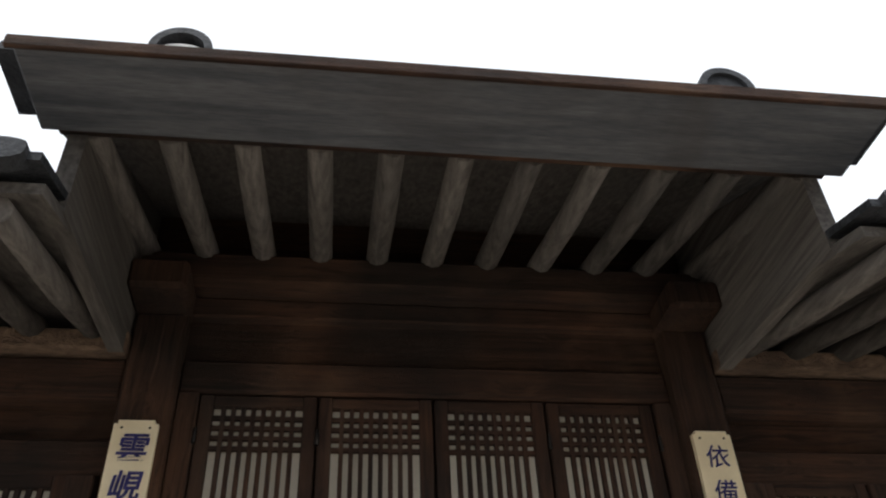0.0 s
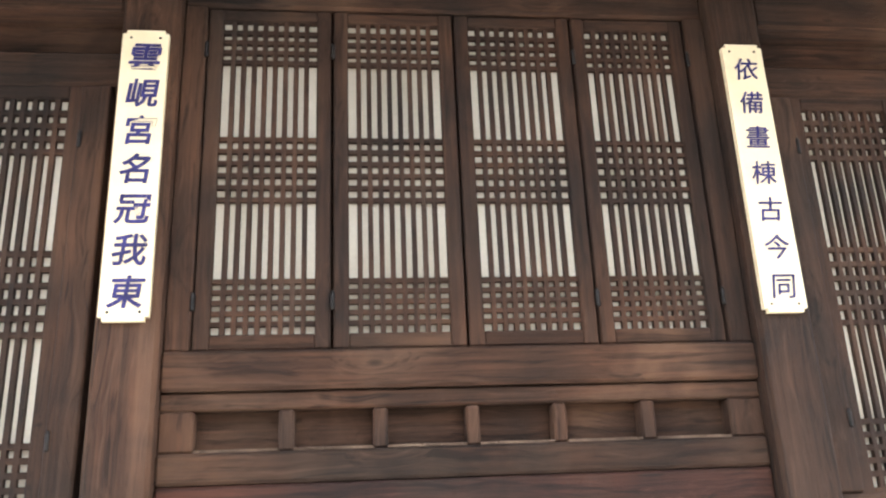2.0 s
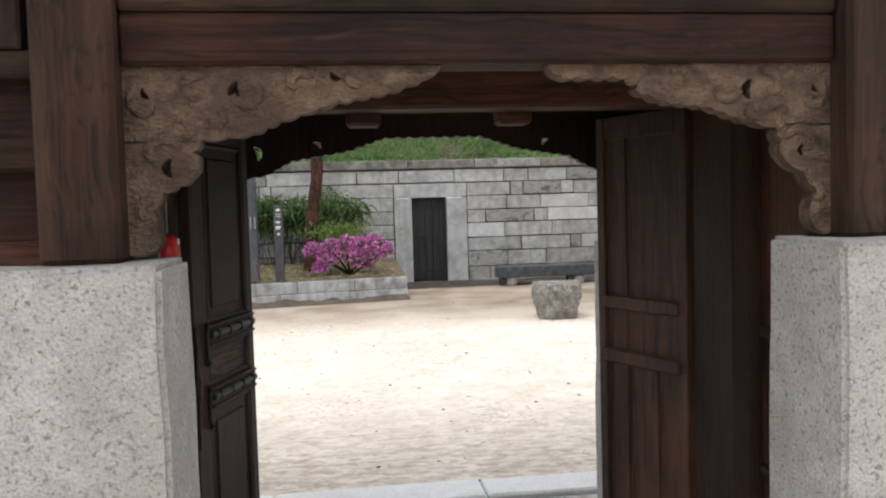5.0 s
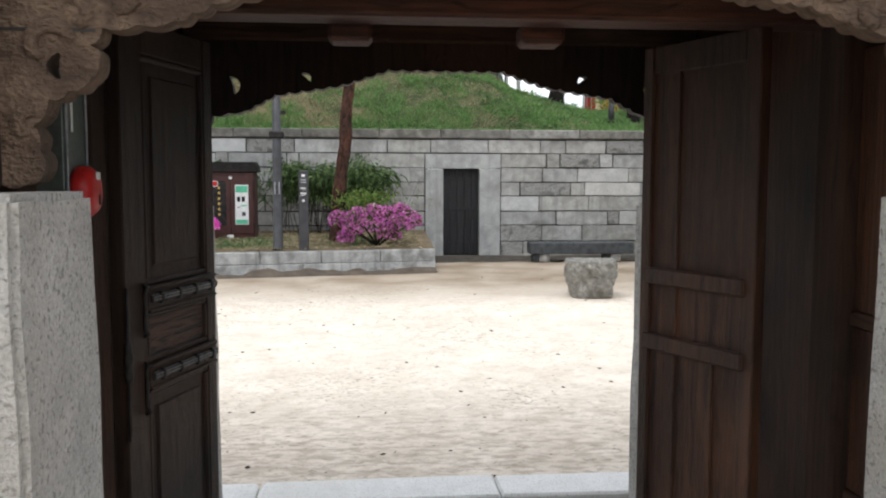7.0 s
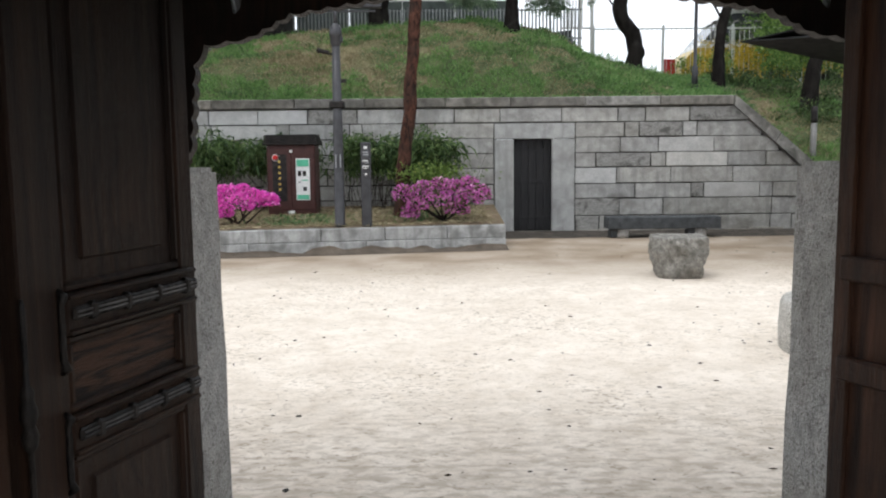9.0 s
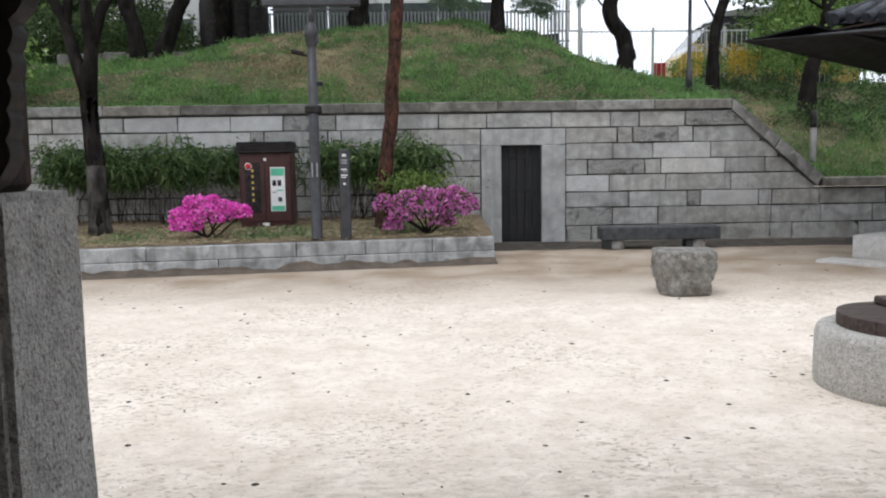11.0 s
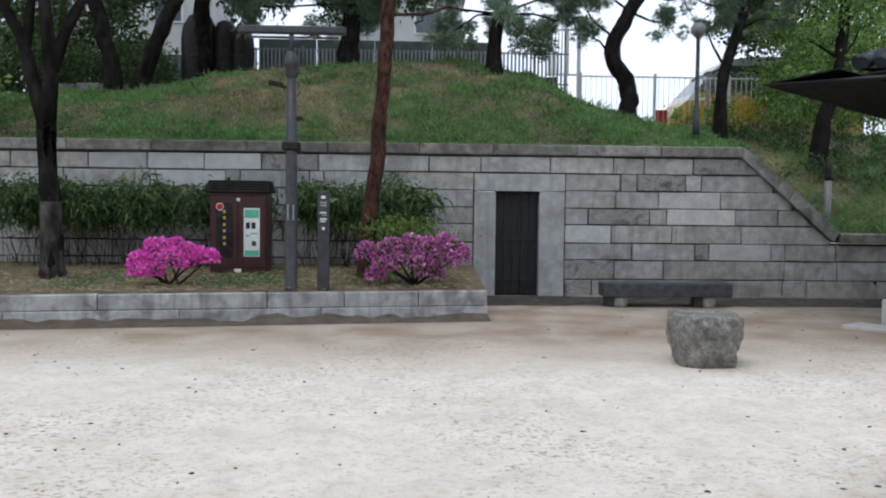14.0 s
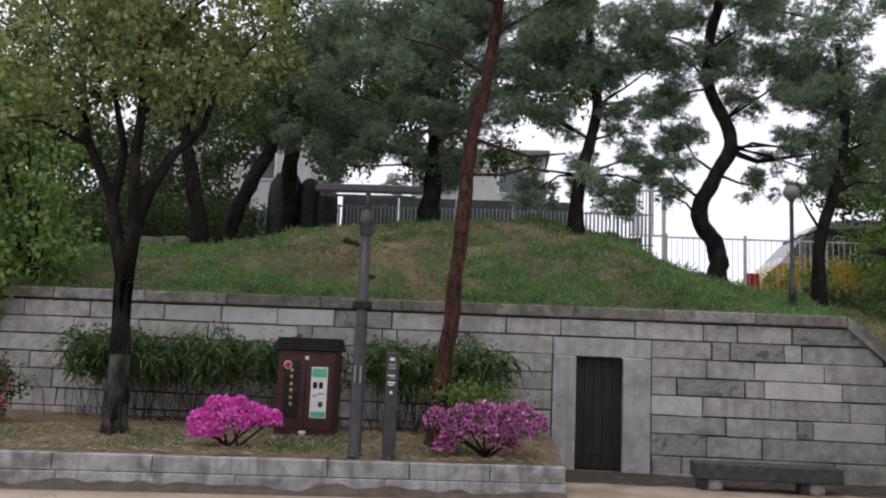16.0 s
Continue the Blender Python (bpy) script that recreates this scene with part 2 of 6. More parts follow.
turf = material("turf", (0.040, 0.062, 0.022), (0.125, 0.145, 0.06), 2.5, rough=0.95, bump=0.8, fine=40, stain=(0.24, 0.185, 0.11), stain_amount=0.75, stain_scale=0.55)
tile_dark = material("black_roof_tile", (0.018, 0.020, 0.023), (0.062, 0.066, 0.074), 8, rough=0.6, bump=0.4, fine=60)
dark_metal = material("dark_painted_metal", (0.045, 0.045, 0.048), (0.075, 0.075, 0.08), 8, rough=0.45, bump=0.05, metallic=0.2)
brown_metal = material("brown_painted_metal", (0.045, 0.018, 0.016), (0.075, 0.030, 0.026), 6, rough=0.4, bump=0.05)
white_paint = material("white_paint", (0.72, 0.72, 0.70), (0.82, 0.82, 0.80), 5, rough=0.5, bump=0.03)
green_paint = material("green_paint", (0.10, 0.45, 0.28), (0.14, 0.55, 0.36), 5, rough=0.5, bump=0.02)
red_paint = material("red_paint", (0.42, 0.018, 0.016), (0.55, 0.03, 0.025), 5, rough=0.35, bump=0.02)
yellow_paint = material("yellow_paint", (0.62, 0.42, 0.05), (0.75, 0.55, 0.10), 5, rough=0.5, bump=0.02)
ink = material("dark_ink", (0.018, 0.016, 0.085), (0.045, 0.04, 0.18), 20, rough=0.6, bump=0.0)
plaque_white = material("plaque_cream", (0.73, 0.61, 0.395), (0.785, 0.68, 0.465), 4, rough=0.6, bump=0.05, fine_dark=0.92)
iron = material("black_iron", (0.012, 0.011, 0.011), (0.04, 0.035, 0.032), 12, rough=0.5, bump=0.3, metallic=0.5)


# ---- mesh helpers ----
def part(name, bm, mat, parent=None, label="", loc=None):
    me = bpy.data.meshes.new(name)
    bm.to_mesh(me)
    bm.free()
    me.materials.append(mat)
    ob = new(name, me)
    if loc:
        ob.location = loc
    if parent:
        ob.parent = parent
    if label:
        ob["label"] = label
    return ob


def thing(name, loc, label, category, group="", kind=""):
    ob = new(name)
    ob.location = loc
    return tagged(ob, label, category, group, kind)


def box(bm, x0, x1, y0, y1, z0, z1, bevel=0.0, jit=0.0, rnd=random):
    r = bmesh.ops.create_cube(bm, size=1.0, matrix=Matrix.Translation(((x0 + x1) / 2, (y0 + y1) / 2, (z0 + z1) / 2)) @ Matrix.Diagonal((x1 - x0, y1 - y0, z1 - z0, 1)))
    vs = r["verts"]
    if jit:
        for v in vs:
            v.co += Vector([rnd.uniform(-jit, jit) for _ in range(3)])
    if bevel:
        es = list({e for v in vs for e in v.link_edges})
        bmesh.ops.bevel(bm, geom=es, offset=bevel, segments=1, affect="EDGES")
    return bm


def bx(*a, **k):
    return box(bmesh.new(), *a, **k)


def lathe(bm, profile, n=24, centre=(0, 0), jit=0.0):
    """Rings of (radius, z), closed at both ends."""
    rings = []
    for r, z in profile:
        rings.append([bm.verts.new((centre[0] + (r + random.uniform(-jit, jit)) * math.cos(2 * math.pi * i / n), centre[1] + (r + random.uniform(-jit, jit)) * math.sin(2 * math.pi * i / n), z)) for i in range(n)])
    for a, b in zip(rings, rings[1:]):
        for i in range(n):
            f = bm.faces.new((a[i], a[(i + 1) % n], b[(i + 1) % n], b[i]))
            f.smooth = True
    bm.faces.new(rings[0][::-1])
    bm.faces.new(rings[-1])
    return bm


def tube(bm, pts, radii, n=8, wob=0.0):
    """A tapered round limb along points."""
    pts = [Vector(p) for p in pts]
    rings = []
    for i, (p, r) in enumerate(zip(pts, radii)):
        d = (pts[min(i + 1, len(pts) - 1)] - pts[max(i - 1, 0)]).normalized()
        u = d.cross(Vector((0.31, 0.95, 0.05))).normalized()
        v = d.cross(u)
        rings.append([bm.verts.new(p + (u * math.cos(2 * math.pi * k / n) + v * math.sin(2 * math.pi * k / n)) * r * (1 + random.uniform(-wob, wob))) for k in range(n)])
    for a, b in zip(rings, rings[1:]):
        for k in range(n):
            f = bm.faces.new((a[k], a[(k + 1) % n], b[(k + 1) % n], b[k]))
            f.smooth = True
    bm.faces.new(rings[0][::-1])
    bm.faces.new(rings[-1])
    return bm


def slab(bm, outline, axis, lo, hi):
    """A flat outline of (a, b) pairs given thickness along an axis: y takes (x, z), z takes (x, y), x takes (y, z)."""
    place = {"y": lambda a, b, c: (a, c, b), "z": lambda a, b, c: (a, b, c), "x": lambda a, b, c: (c, a, b)}[axis]
    f0 = [bm.verts.new(place(a, b, lo)) for a, b in outline]
    f1 = [bm.verts.new(place(a, b, hi)) for a, b in outline]
    k = len(outline)
    bm.faces.new(f0)
    bm.faces.new(f1[::-1])
    for i in range(k):
        bm.faces.new((f0[i], f0[(i + 1) % k], f1[(i + 1) % k], f1[i]))
    bmesh.ops.recalc_face_normals(bm, faces=bm.faces[:])
    return bm


def structure(name, bm, mat, label="", category=""):
    return tagged(part(name, bm, mat), label, category, kind="structure")


def stuff(name, verts, faces, mat, label, category, parent=None):
    me = bpy.data.meshes.new(name)
    me.from_pydata(verts, [], faces)
    me.materials.append(mat)
    ob = new(name, me)
    if parent:
        ob.parent = parent
    return tagged(ob, label, category, kind="stuff")


# ---- ground ----
bm = bmesh.new()
bmesh.ops.create_grid(bm, x_segments=2, y_segments=2, size=500)
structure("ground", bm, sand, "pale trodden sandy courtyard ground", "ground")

# ---- gate: platform, stone bases, columns ----
CX = 0.748  # the gate's middle
bm = bmesh.new()
box(bm, -4.0, 5.5, 3.0, 5.70, -0.05, 0.08, 0.01)
structure("gate_platform", bm, granite, "low granite platform under the gate", "platform")
edge = thing("platform_edge", (0, 5.85, 0), "row of pale granite kerb stones along the gate platform", "kerb", kind="structure")
x = -4.0
for w in (1.3, 1.1, 1.5, 1.2, 1.45, 1.38, 1.4, 1.1):
    part("kerb_stone", bx(x, x + w - 0.012, -0.14, 0.15, -0.05, 0.11, 0.012, 0.006), kerb_granite, edge)
    x += w


def stone_base(name, x0, x1, y0, y1, top):
    t = thing(name, ((x0 + x1) / 2, (y0 + y1) / 2, 0), "tall rough granite block carrying a gate column", "stone base", "stone bases of the gate")
    w, d = (x1 - x0) / 2, (y1 - y0) / 2
    b = bmesh.new()
    box(b, -w, w, -d, d, 0.0, top)
    for v in b.verts:
        if v.co.z < 0.1:
            v.co.x *= 1.07
            v.co.y *= 1.07
    bmesh.ops.subdivide_edges(b, edges=b.edges[:], cuts=7, use_grid_fill=True)
    for v in b.verts:
        q = v.co + Vector((x0, y0, 0))
        v.co += Vector((noise.noise(q * 6), noise.noise(q * 6 + Vector((9, 0, 0))), 0.5 * noise.noise(q * 6 + Vector((0, 9, 0))))) * 0.009
    es = [e for e in b.edges if e.is_manifold and e.calc_face_angle(0) > 1.0]
    bmesh.ops.bevel(b, geom=es, offset=0.014, segments=2, affect="EDGES")
    part("block", b, grey_granite if y0 > 4 else granite, t)


stone_base("foundation_stone", -0.62, -0.13, 3.23, 3.62, 1.62)
stone_base("foundation_stone", 1.625, 2.11, 3.23, 3.62, 1.62)
stone_base("foundation_stone", -0.62, -0.17, 4.92, 5.22, 1.56)
stone_base("foundation_stone", 1.575, 1.90, 4.92, 5.22, 1.56)


def column(x0, x1, y0, y1, z0, z1):
    t = thing("gate_column", ((x0 + x1) / 2, (y0 + y1) / 2, z0), "square weathered dark timber gate column with cracks", "column", "gate columns")
    w, d = (x1 - x0) / 2, (y1 - y0) / 2
    b = bmesh.new()
    box(b, -w, w, -d, d, 0, z1 - z0, 0.014)
    part("shaft", b, wood_z, t)
    return t


for a, b in ((-0.46, -0.257), (1.753, 1.955)):
    column(a, b, 3.40, 3.60, 1.62, 4.33)
for a, b in ((-0.42, -0.22), (1.715, 1.915)):
    column(a, b, 4.96, 5.16, 1.56, 4.33)


def beam(name, label, x0, x1, y0, y1, z0, z1, mat, bevel=0.01):
    t = tagged(part(name, bx(-(x1 - x0) / 2, (x1 - x0) / 2, -(y1 - y0) / 2, (y1 - y0) / 2, 0, z1 - z0, bevel), mat, loc=((x0 + x1) / 2, (y0 + y1) / 2, z0)), label, "beam")
    return t


L, R = -0.257, 1.753
beam("lintel_beam", "reddish worn timber lintel beam over the gate opening", L, R, 3.462, 3.62, 2.135, 2.272, red_wood)
beam("lintel_beam", "grey-brown weathered timber beam with knots", L, R, 3.455, 3.62, 2.275, 2.372, wood_x)
beam("sill_beam", "dark timber sill beam under the lattice windows", L, R, 3.445, 3.62, 2.565, 2.695, wood_x)
beam("panel_rail", "thin dark timber rail over small panels", L, R, 3.47, 3.60, 2.505, 2.562, wood_x, 0.006)
pn = thing("panel_row", (0, 3.5, 2.374), "row of six recessed dark wooden panels between short posts", "panelling", kind="structure")
xs = [L, -0.148, 0.118, 0.168, 0.422, 0.470, 0.728, 0.772, 1.02, 1.066, 1.322, 1.372, 1.634, R]
for i in range(0, 14, 2):
    part("short_post", bx(xs[i], xs[i + 1], -0.03, 0.09, 0, 0.129, 0.007), wood_z, pn)
for i in range(1, 13, 2):
    part("panel", bx(xs[i], xs[i + 1], 0.035, 0.07, 0, 0.129), wood_x, pn)
    part("ledge", bx(xs[i], xs[i + 1], -0.025, 0.034, 0, 0.008), tan_wood, pn)

# carved brackets below the lintel, front and back
def pierce(ob, outlines):
    """Cuts holes of (x, z) outlines right through a board that lies in the xz plane."""
    for outl in outlines:
        c = slab(bmesh.new(), outl, "y", -0.08, 0.12)
        cm = bpy.data.meshes.new("cut")
        c.to_mesh(cm)
        c.free()
        co = bpy.data.objects.new("cutter", cm)
        scene.collection.objects.link(co)
        co.location = ob.location
        md = ob.modifiers.new("cut", "BOOLEAN")
        md.operation, md.object, md.solver = "DIFFERENCE", co, "EXACT"
        dg = bpy.context.evaluated_depsgraph_get()
        me = bpy.data.meshes.new_from_object(ob.evaluated_get(dg))
        ob.modifiers.remove(md)
        ob.data = me
        bpy.data.objects.remove(co)


def carved(name, outline, y0, y1, mat, holes, seam, label):
    b = slab(bmesh.new(), outline, "y", y0, y1)
    cx, cz = outline[0][0], outline[0][1]
    for v in b.verts:
        v.co -= Vector((cx, y0, cz))
    ob = tagged(part(name, b, mat, loc=(cx, y0, cz)), label, "bracket")
    cuts = []
    for hx, hz, r, rot in holes:
        outl = []
        for k in range(14):
            a = 2 * math.pi * k / 14
            u, w = r * 0.5 * math.cos(a) + (0.5 * r * math.sin(a) ** 2), r * math.sin(a)
            outl.append((hx + u * math.cos(rot) - w * math.sin(rot) - cx, hz + u * math.sin(rot) + w * math.cos(rot) - cz))
        cuts.append(outl)
    pierce(ob, cuts)
    part("seam", bx(min(0, seam[0]), max(0, seam[0]), -0.002, 0.004, seam[1] - cz - 0.003, seam[1] - cz + 0.003), mortar, ob, "dark joint between two boards")
    return ob


def scallop(pts, lobe, depth):
    """Breaks each span of a lower edge into small rounded lobes."""
    out = []
    for (x0, z0), (x1, z1) in zip(pts, pts[1:]):
        d = math.hypot(x1 - x0, z1 - z0)
        k = max(1, round(d / lobe))
        nx, nz_ = -(z1 - z0) / d, (x1 - x0) / d
        for i in range(k):
            for s in (0.0, 0.25, 0.5, 0.75):
                f = (i + s) / k
                h = depth * math.sin(math.pi * s)
                out.append((x0 + (x1 - x0) * f + nx * h, z0 + (z1 - z0) * f + nz_ * h))
    return out + [pts[-1]]


low = [(L, 1.635), (-0.215, 1.635), (-0.178, 1.66), (-0.195, 1.75), (-0.165, 1.80), (-0.09, 1.835), (-0.065, 1.88), (-0.085, 1.905), (-0.06, 1.94), (0.075, 1.955), (0.15, 1.99), (0.31, 2.04), (0.45, 2.065), (0.55, 2.10), (0.60, 2.134)]
carved("carved_bracket", [(L, 2.134)] + scallop(low, 0.055, -0.008), 3.49, 3.555, tan_wood, ((0.028, 2.065, 0.03, 0.2), (-0.205, 2.06, 0.017, 0.5), (-0.155, 1.865, 0.026, 0), (0.30, 2.10, 0.018, 1.0)), (0.185, 1.935), "weathered carved cloud-shaped timber bracket under the lintel")
low = [(R, 1.635), (1.715, 1.635), (1.69, 1.70), (1.715, 1.755), (1.67, 1.815), (1.605, 1.86), (1.59, 1.95), (1.51, 1.965), (1.38, 2.012), (1.24, 2.03), (1.155, 2.062), (1.19, 2.10), (0.93, 2.10), (0.90, 2.134)]
carved("carved_bracket", [(R, 2.134)] + scallop(low, 0.055, 0.008), 3.49, 3.555, tan_wood, ((1.488, 2.06, 0.03, -0.1), (1.70, 2.06, 0.014, 0.5), (1.655, 1.88, 0.017, 0)), (-0.155, 1.955), "weathered carved cloud-shaped timber bracket under the lintel")


# carved relief: sunk-in scroll ridges on the bracket faces
def scrolls(sgn, x_side):
    for cx, cz, r, a0, turn in ((0.09, 1.90, 0.055, 0.3, 4.2), (0.06, 2.04, 0.05, 2.0, 4.0), (0.19, 2.07, 0.045, 1.0, 4.5), (0.33, 2.07, 0.05, 3.4, 4.0), (0.46, 2.085, 0.04, 0.5, 3.8), (0.05, 1.75, 0.03, 1.2, 4.0), (0.14, 1.98, 0.04, 5.0, 3.5), (0.62, 2.10, 0.028, 2.5, 3.0), (0.24, 2.005, 0.03, 4.0, 3.4)):
        b = bmesh.new()
        pts = []
        for k in range(10):
            f = k / 9
            a = a0 + turn * f
            pts.append((sgn * r * (1 - 0.75 * f) * math.cos(a), 0, r * (1 - 0.75 * f) * math.sin(a)))
        tube(b, pts, [0.010, 0.015] + [0.016] * 5 + [0.013, 0.010, 0.006], 8)
        for v in b.verts:
            v.co.y *= 0.45
        tagged(part("carved_scroll", b, tan_wood, loc=(x_side + sgn * cx, 3.489, cz)), "raised carved scroll on the timber bracket", "carving", "carved scrolls")


scrolls(1, L)
scrolls(-1, R)


# back arch board with pierced crescents, in two halves
def arch_half(x_side, x_mid, sgn):
    low = [(x_side, 1.56), (x_side + sgn * 0.05, 1.60), (x_side + sgn * 0.07, 1.83), (x_side + sgn * 0.10, 1.885), (x_side + sgn * 0.22, 1.905), (x_side + sgn * 0.33, 1.965), (x_side + sgn * 0.58, 2.005), (x_side + sgn * 0.75, 2.062), (x_mid, 2.062)]
    b = bmesh.new()
    slab(b, [(x_mid, 2.16), (x_side, 2.16)] + scallop(low, 0.05, -0.008 * sgn), "y", 0, 0.05)
    for v in b.verts:
        v.co -= Vector((x_side, 0, 1.56))
    ob = tagged(part("arch_board", b, door_wood, loc=(x_side, 4.95, 1.56)), "dark scalloped timber arch board with pierced crescents", "arch board")
    hs2 = ((0.19, 2.0, 0.034, 0.25 * sgn), (0.45, 2.035, 0.022, 0.9 * sgn))
    cuts = []
    for dx, hz, r, rot in hs2:
        outl = []
        for k in range(14):
            a = 2 * math.pi * k / 14
            u, w = r * 0.42 * math.cos(a) - sgn * 0.45 * r * math.sin(a) ** 2, r * math.sin(a)
            outl.append((u * math.cos(rot) - w * math.sin(rot) + sgn * dx, u * math.sin(rot) + w * math.cos(rot) + hz - 1.56))
        cuts.append(outl)
    pierce(ob, cuts)


arch_half(-0.22, CX, 1)
arch_half(1.715, CX, -1)
beam("back_lintel", "dark timber lintel over the inner gate opening", -0.22, 1.715, 4.94, 5.16, 2.16, 2.36, wood_x)

# passage: ceiling, side walls, door frame
structure("ceiling", bx(-0.46, 1.955, 3.621, 4.94, 2.36, 2.42), wood_y, "dark timber ceiling of the gate passage", "ceiling")
for yy in (3.9, 4.55, 4.8):
    beam("ceiling_joist", "dark timber joist under the passage ceiling", -0.42, 1.92, yy - 0.04, yy + 0.04, 2.27, 2.36, wood_x)
beam("door_lintel", "dark timber door lintel with reddish lower edge", -0.36, 1.86, 4.02, 4.16, 2.078, 2.26, red_wood)
for px in (0.405, 0.955):
    tagged(part("lintel_peg", bx(-0.062, 0.062, -0.038, 0.08, 0, 0.062, 0.012), red_wood, loc=(px, 4.20, 2.036)), "short tapered timber peg block under the door lintel", "peg block", "door lintel pegs")
structure("wall_west", bx(-0.47, -0.36, 3.63, 4.91, 0.08, 2.36), passage_wood, "dark boarded side wall of the gate passage", "wall")
structure("wall_east", bx(1.86, 1.97, 3.63, 4.91, 0.08, 2.36), passage_wood, "dark boarded side wall of the gate passage", "wall")
for px, lab in ((-0.36, 1), (1.74, -1)):
    tagged(part("door_post", bx(0, 0.12, -0.07, 0.07, 0, 2.03, 0.01), wood_z, loc=(px, 4.03, 0.08)), "dark upright timber door post", "door post", "door posts")
beam("threshold", "worn low timber threshold", -0.24, 1.74, 3.98, 4.08, 0.08, 0.12, wood_x)
for px in (-0.34, 1.80):
    for a, b2 in ((0.1, 0.75), (0.79, 1.25), (1.29, 2.0)):
        tagged(part("infill_board", bx(-0.02, 0.02, 0, 0.30, a, b2, 0.006), passage_wood, loc=(px, 3.65, 0)), "dark wooden infill panel beside the door post", "panel", "passage side panels")
    for zz in (0.75, 1.25):
        tagged(part("board_rail", bx(-0.03, 0.03, 0, 0.30, zz, zz + 0.04, 0.006), wood_y, loc=(px, 3.65, 0)), "narrow dark timber rail", "rail", "passage side rails")


band_steel = material("rubbed_steel", (0.10, 0.10, 0.105), (0.2, 0.2, 0.21), 20, rough=0.4, bump=0.05, metallic=0.8)


def door_leaf(hx, hy, fx, fy, side, plain=False):
    """A panelled leaf swung open, from its hinge to its free edge."""
    d = Vector((fx - hx, fy - hy, 0))
    w = d.length
    t = thing("gate_door", (hx, hy, 0.1), "open dark panelled timber gate door with iron-studded bands", "door", "gate doors")
    t.rotation_euler = (0, 0, math.atan2(d.y, d.x))
    H = 1.98
    a0, a1 = (0.055, w - 0.045) if plain else (0.105, w - 0.055)
    wood = passage_wood if plain else door_wood
    # local x runs along the leaf, y is its thickness
    part("stile", bx(0, a0, -0.022, 0.022, 0, H, 0.004), wood, t)
    part("stile", bx(a1, w, -0.022, 0.022, 0, H, 0.004), wood, t)
    for z0, z1 in ((0, 0.1), (H - 0.09, H)):
        part("rail", bx(a0, a1, -0.02, 0.02, z0, z1, 0.004), wood, t)
    if plain:
        for z0, z1 in ((0.1, 1.0), (1.027, 1.22), (1.247, H - 0.09)):
            part("panel", bx(a0, a1, -0.012, 0.012, z0, z1), passage_wood, t)
        part("batten", bx(a0 + 0.10, a0 + 0.125, -0.019, 0.019, 0.1, 1.0, 0.003), passage_wood, t)
        part("batten", bx(a1 - 0.12, a1 - 0.105, -0.018, 0.018, 0.1, H - 0.09, 0.003), passage_wood, t)
        for z0 in (1.0, 1.22):
            part("rail", bx(0.035, w - 0.02, -0.032, 0.032, z0 - 0.012, z0 + 0.042, 0.006), passage_wood, t, "plain rail rubbed pale along its edge")
        return t
    for z0, z1, m in ((0.1, 0.955, door_wood), (1.03, 1.175, panel_wood), (1.25, H - 0.09, door_wood)):
        part("panel", bx(a0, a1, -0.012, 0.012, z0, z1), m, t, "figured reddish panel" if m is panel_wood else "")
        # bevelled mouldings round the panel
        for a, b2, c, d2 in ((a0, a1, z0, z0 + 0.018), (a0, a1, z1 - 0.018, z1), (a0, a0 + 0.018, z0 + 0.018, z1 - 0.018), (a1 - 0.018, a1, z0 + 0.018, z1 - 0.018)):
            part("moulding", bx(a, b2, -0.021, 0.021, c, d2, 0.006), door_wood, t)
        if z1 - z0 > 0.3:
            part("raised_field", bx(a0 + 0.05, a1 - 0.05, -0.018, 0.018, z0 + 0.055, z1 - 0.055, 0.005), door_wood, t)
    for z0 in (0.955, 1.175):
        bnd = part("band", bx(a0 - 0.01, w - 0.012, -0.030, 0.030, z0, z0 + 0.075, 0.006), door_wood, t, "dark rail with an iron bar and collars")
        for sg in (-1, 1):
            rod = part("bar", bx(a0, w - 0.02, -0.005, 0.005, -0.012, 0.012, 0.004), iron, bnd, loc=(0, sg * 0.036, z0 + 0.04))
            for gz in (-0.004, 0.004):
                part("groove", bx(a0 + 0.005, w - 0.025, -0.0015, 0.0015, gz - 0.0015, gz + 0.0015), band_steel, rod, loc=(0, sg * 0.006, 0))
            for k in range(4):
                sx = a0 + 0.05 + (w - a0 - 0.11) * k / 3
                part("collar", bx(sx - 0.009, sx + 0.009, -0.010, 0.010, -0.017, 0.017, 0.005), iron, rod)
        for zz in (z0 + 0.006, z0 + 0.069):
            part("moulding", bx(a0 - 0.005, w - 0.015, -0.036, 0.036, zz - 0.005, zz + 0.005, 0.003), door_wood, bnd)
        hb = bmesh.new()
        tube(hb, [(a0 - 0.018, side * 0.022, z0 - 0.065), (a0 - 0.018, side * 0.034, z0 - 0.055), (a0 - 0.018, side * 0.027, z0 - 0.04), (a0 - 0.018, side * 0.027, z0 + 0.06), (a0 - 0.018, side * 0.034, z0 + 0.075), (a0 - 0.018, side * 0.022, z0 + 0.085)], [0.004, 0.009, 0.006, 0.006, 0.009, 0.004], 8)
        part("hinge_strap", hb, iron, t, "black iron strap")
    pin = bmesh.new()
    lathe(pin, [(0.003, 0.84), (0.006, 0.86), (0.005, 1.0), (0.012, 1.01), (0.015, 1.03), (0.010, 1.045), (0.015, 1.06), (0.015, 1.075), (0.010, 1.09), (0.012, 1.105), (0.005, 1.115), (0.006, 1.24), (0.003, 1.26)], 10, (-0.004, side * 0.03))
    part("hinge_pin", pin, iron, t, "ornamented black iron hinge pin")
    return t


door_leaf(-0.215, 4.06, -0.066, 4.54, -1)
door_leaf(1.577, 4.08, 1.385, 4.52, 1, True)

# ---- facade above: lattice windows ----
LEAF_W, LEAF_H = 0.456, 1.30


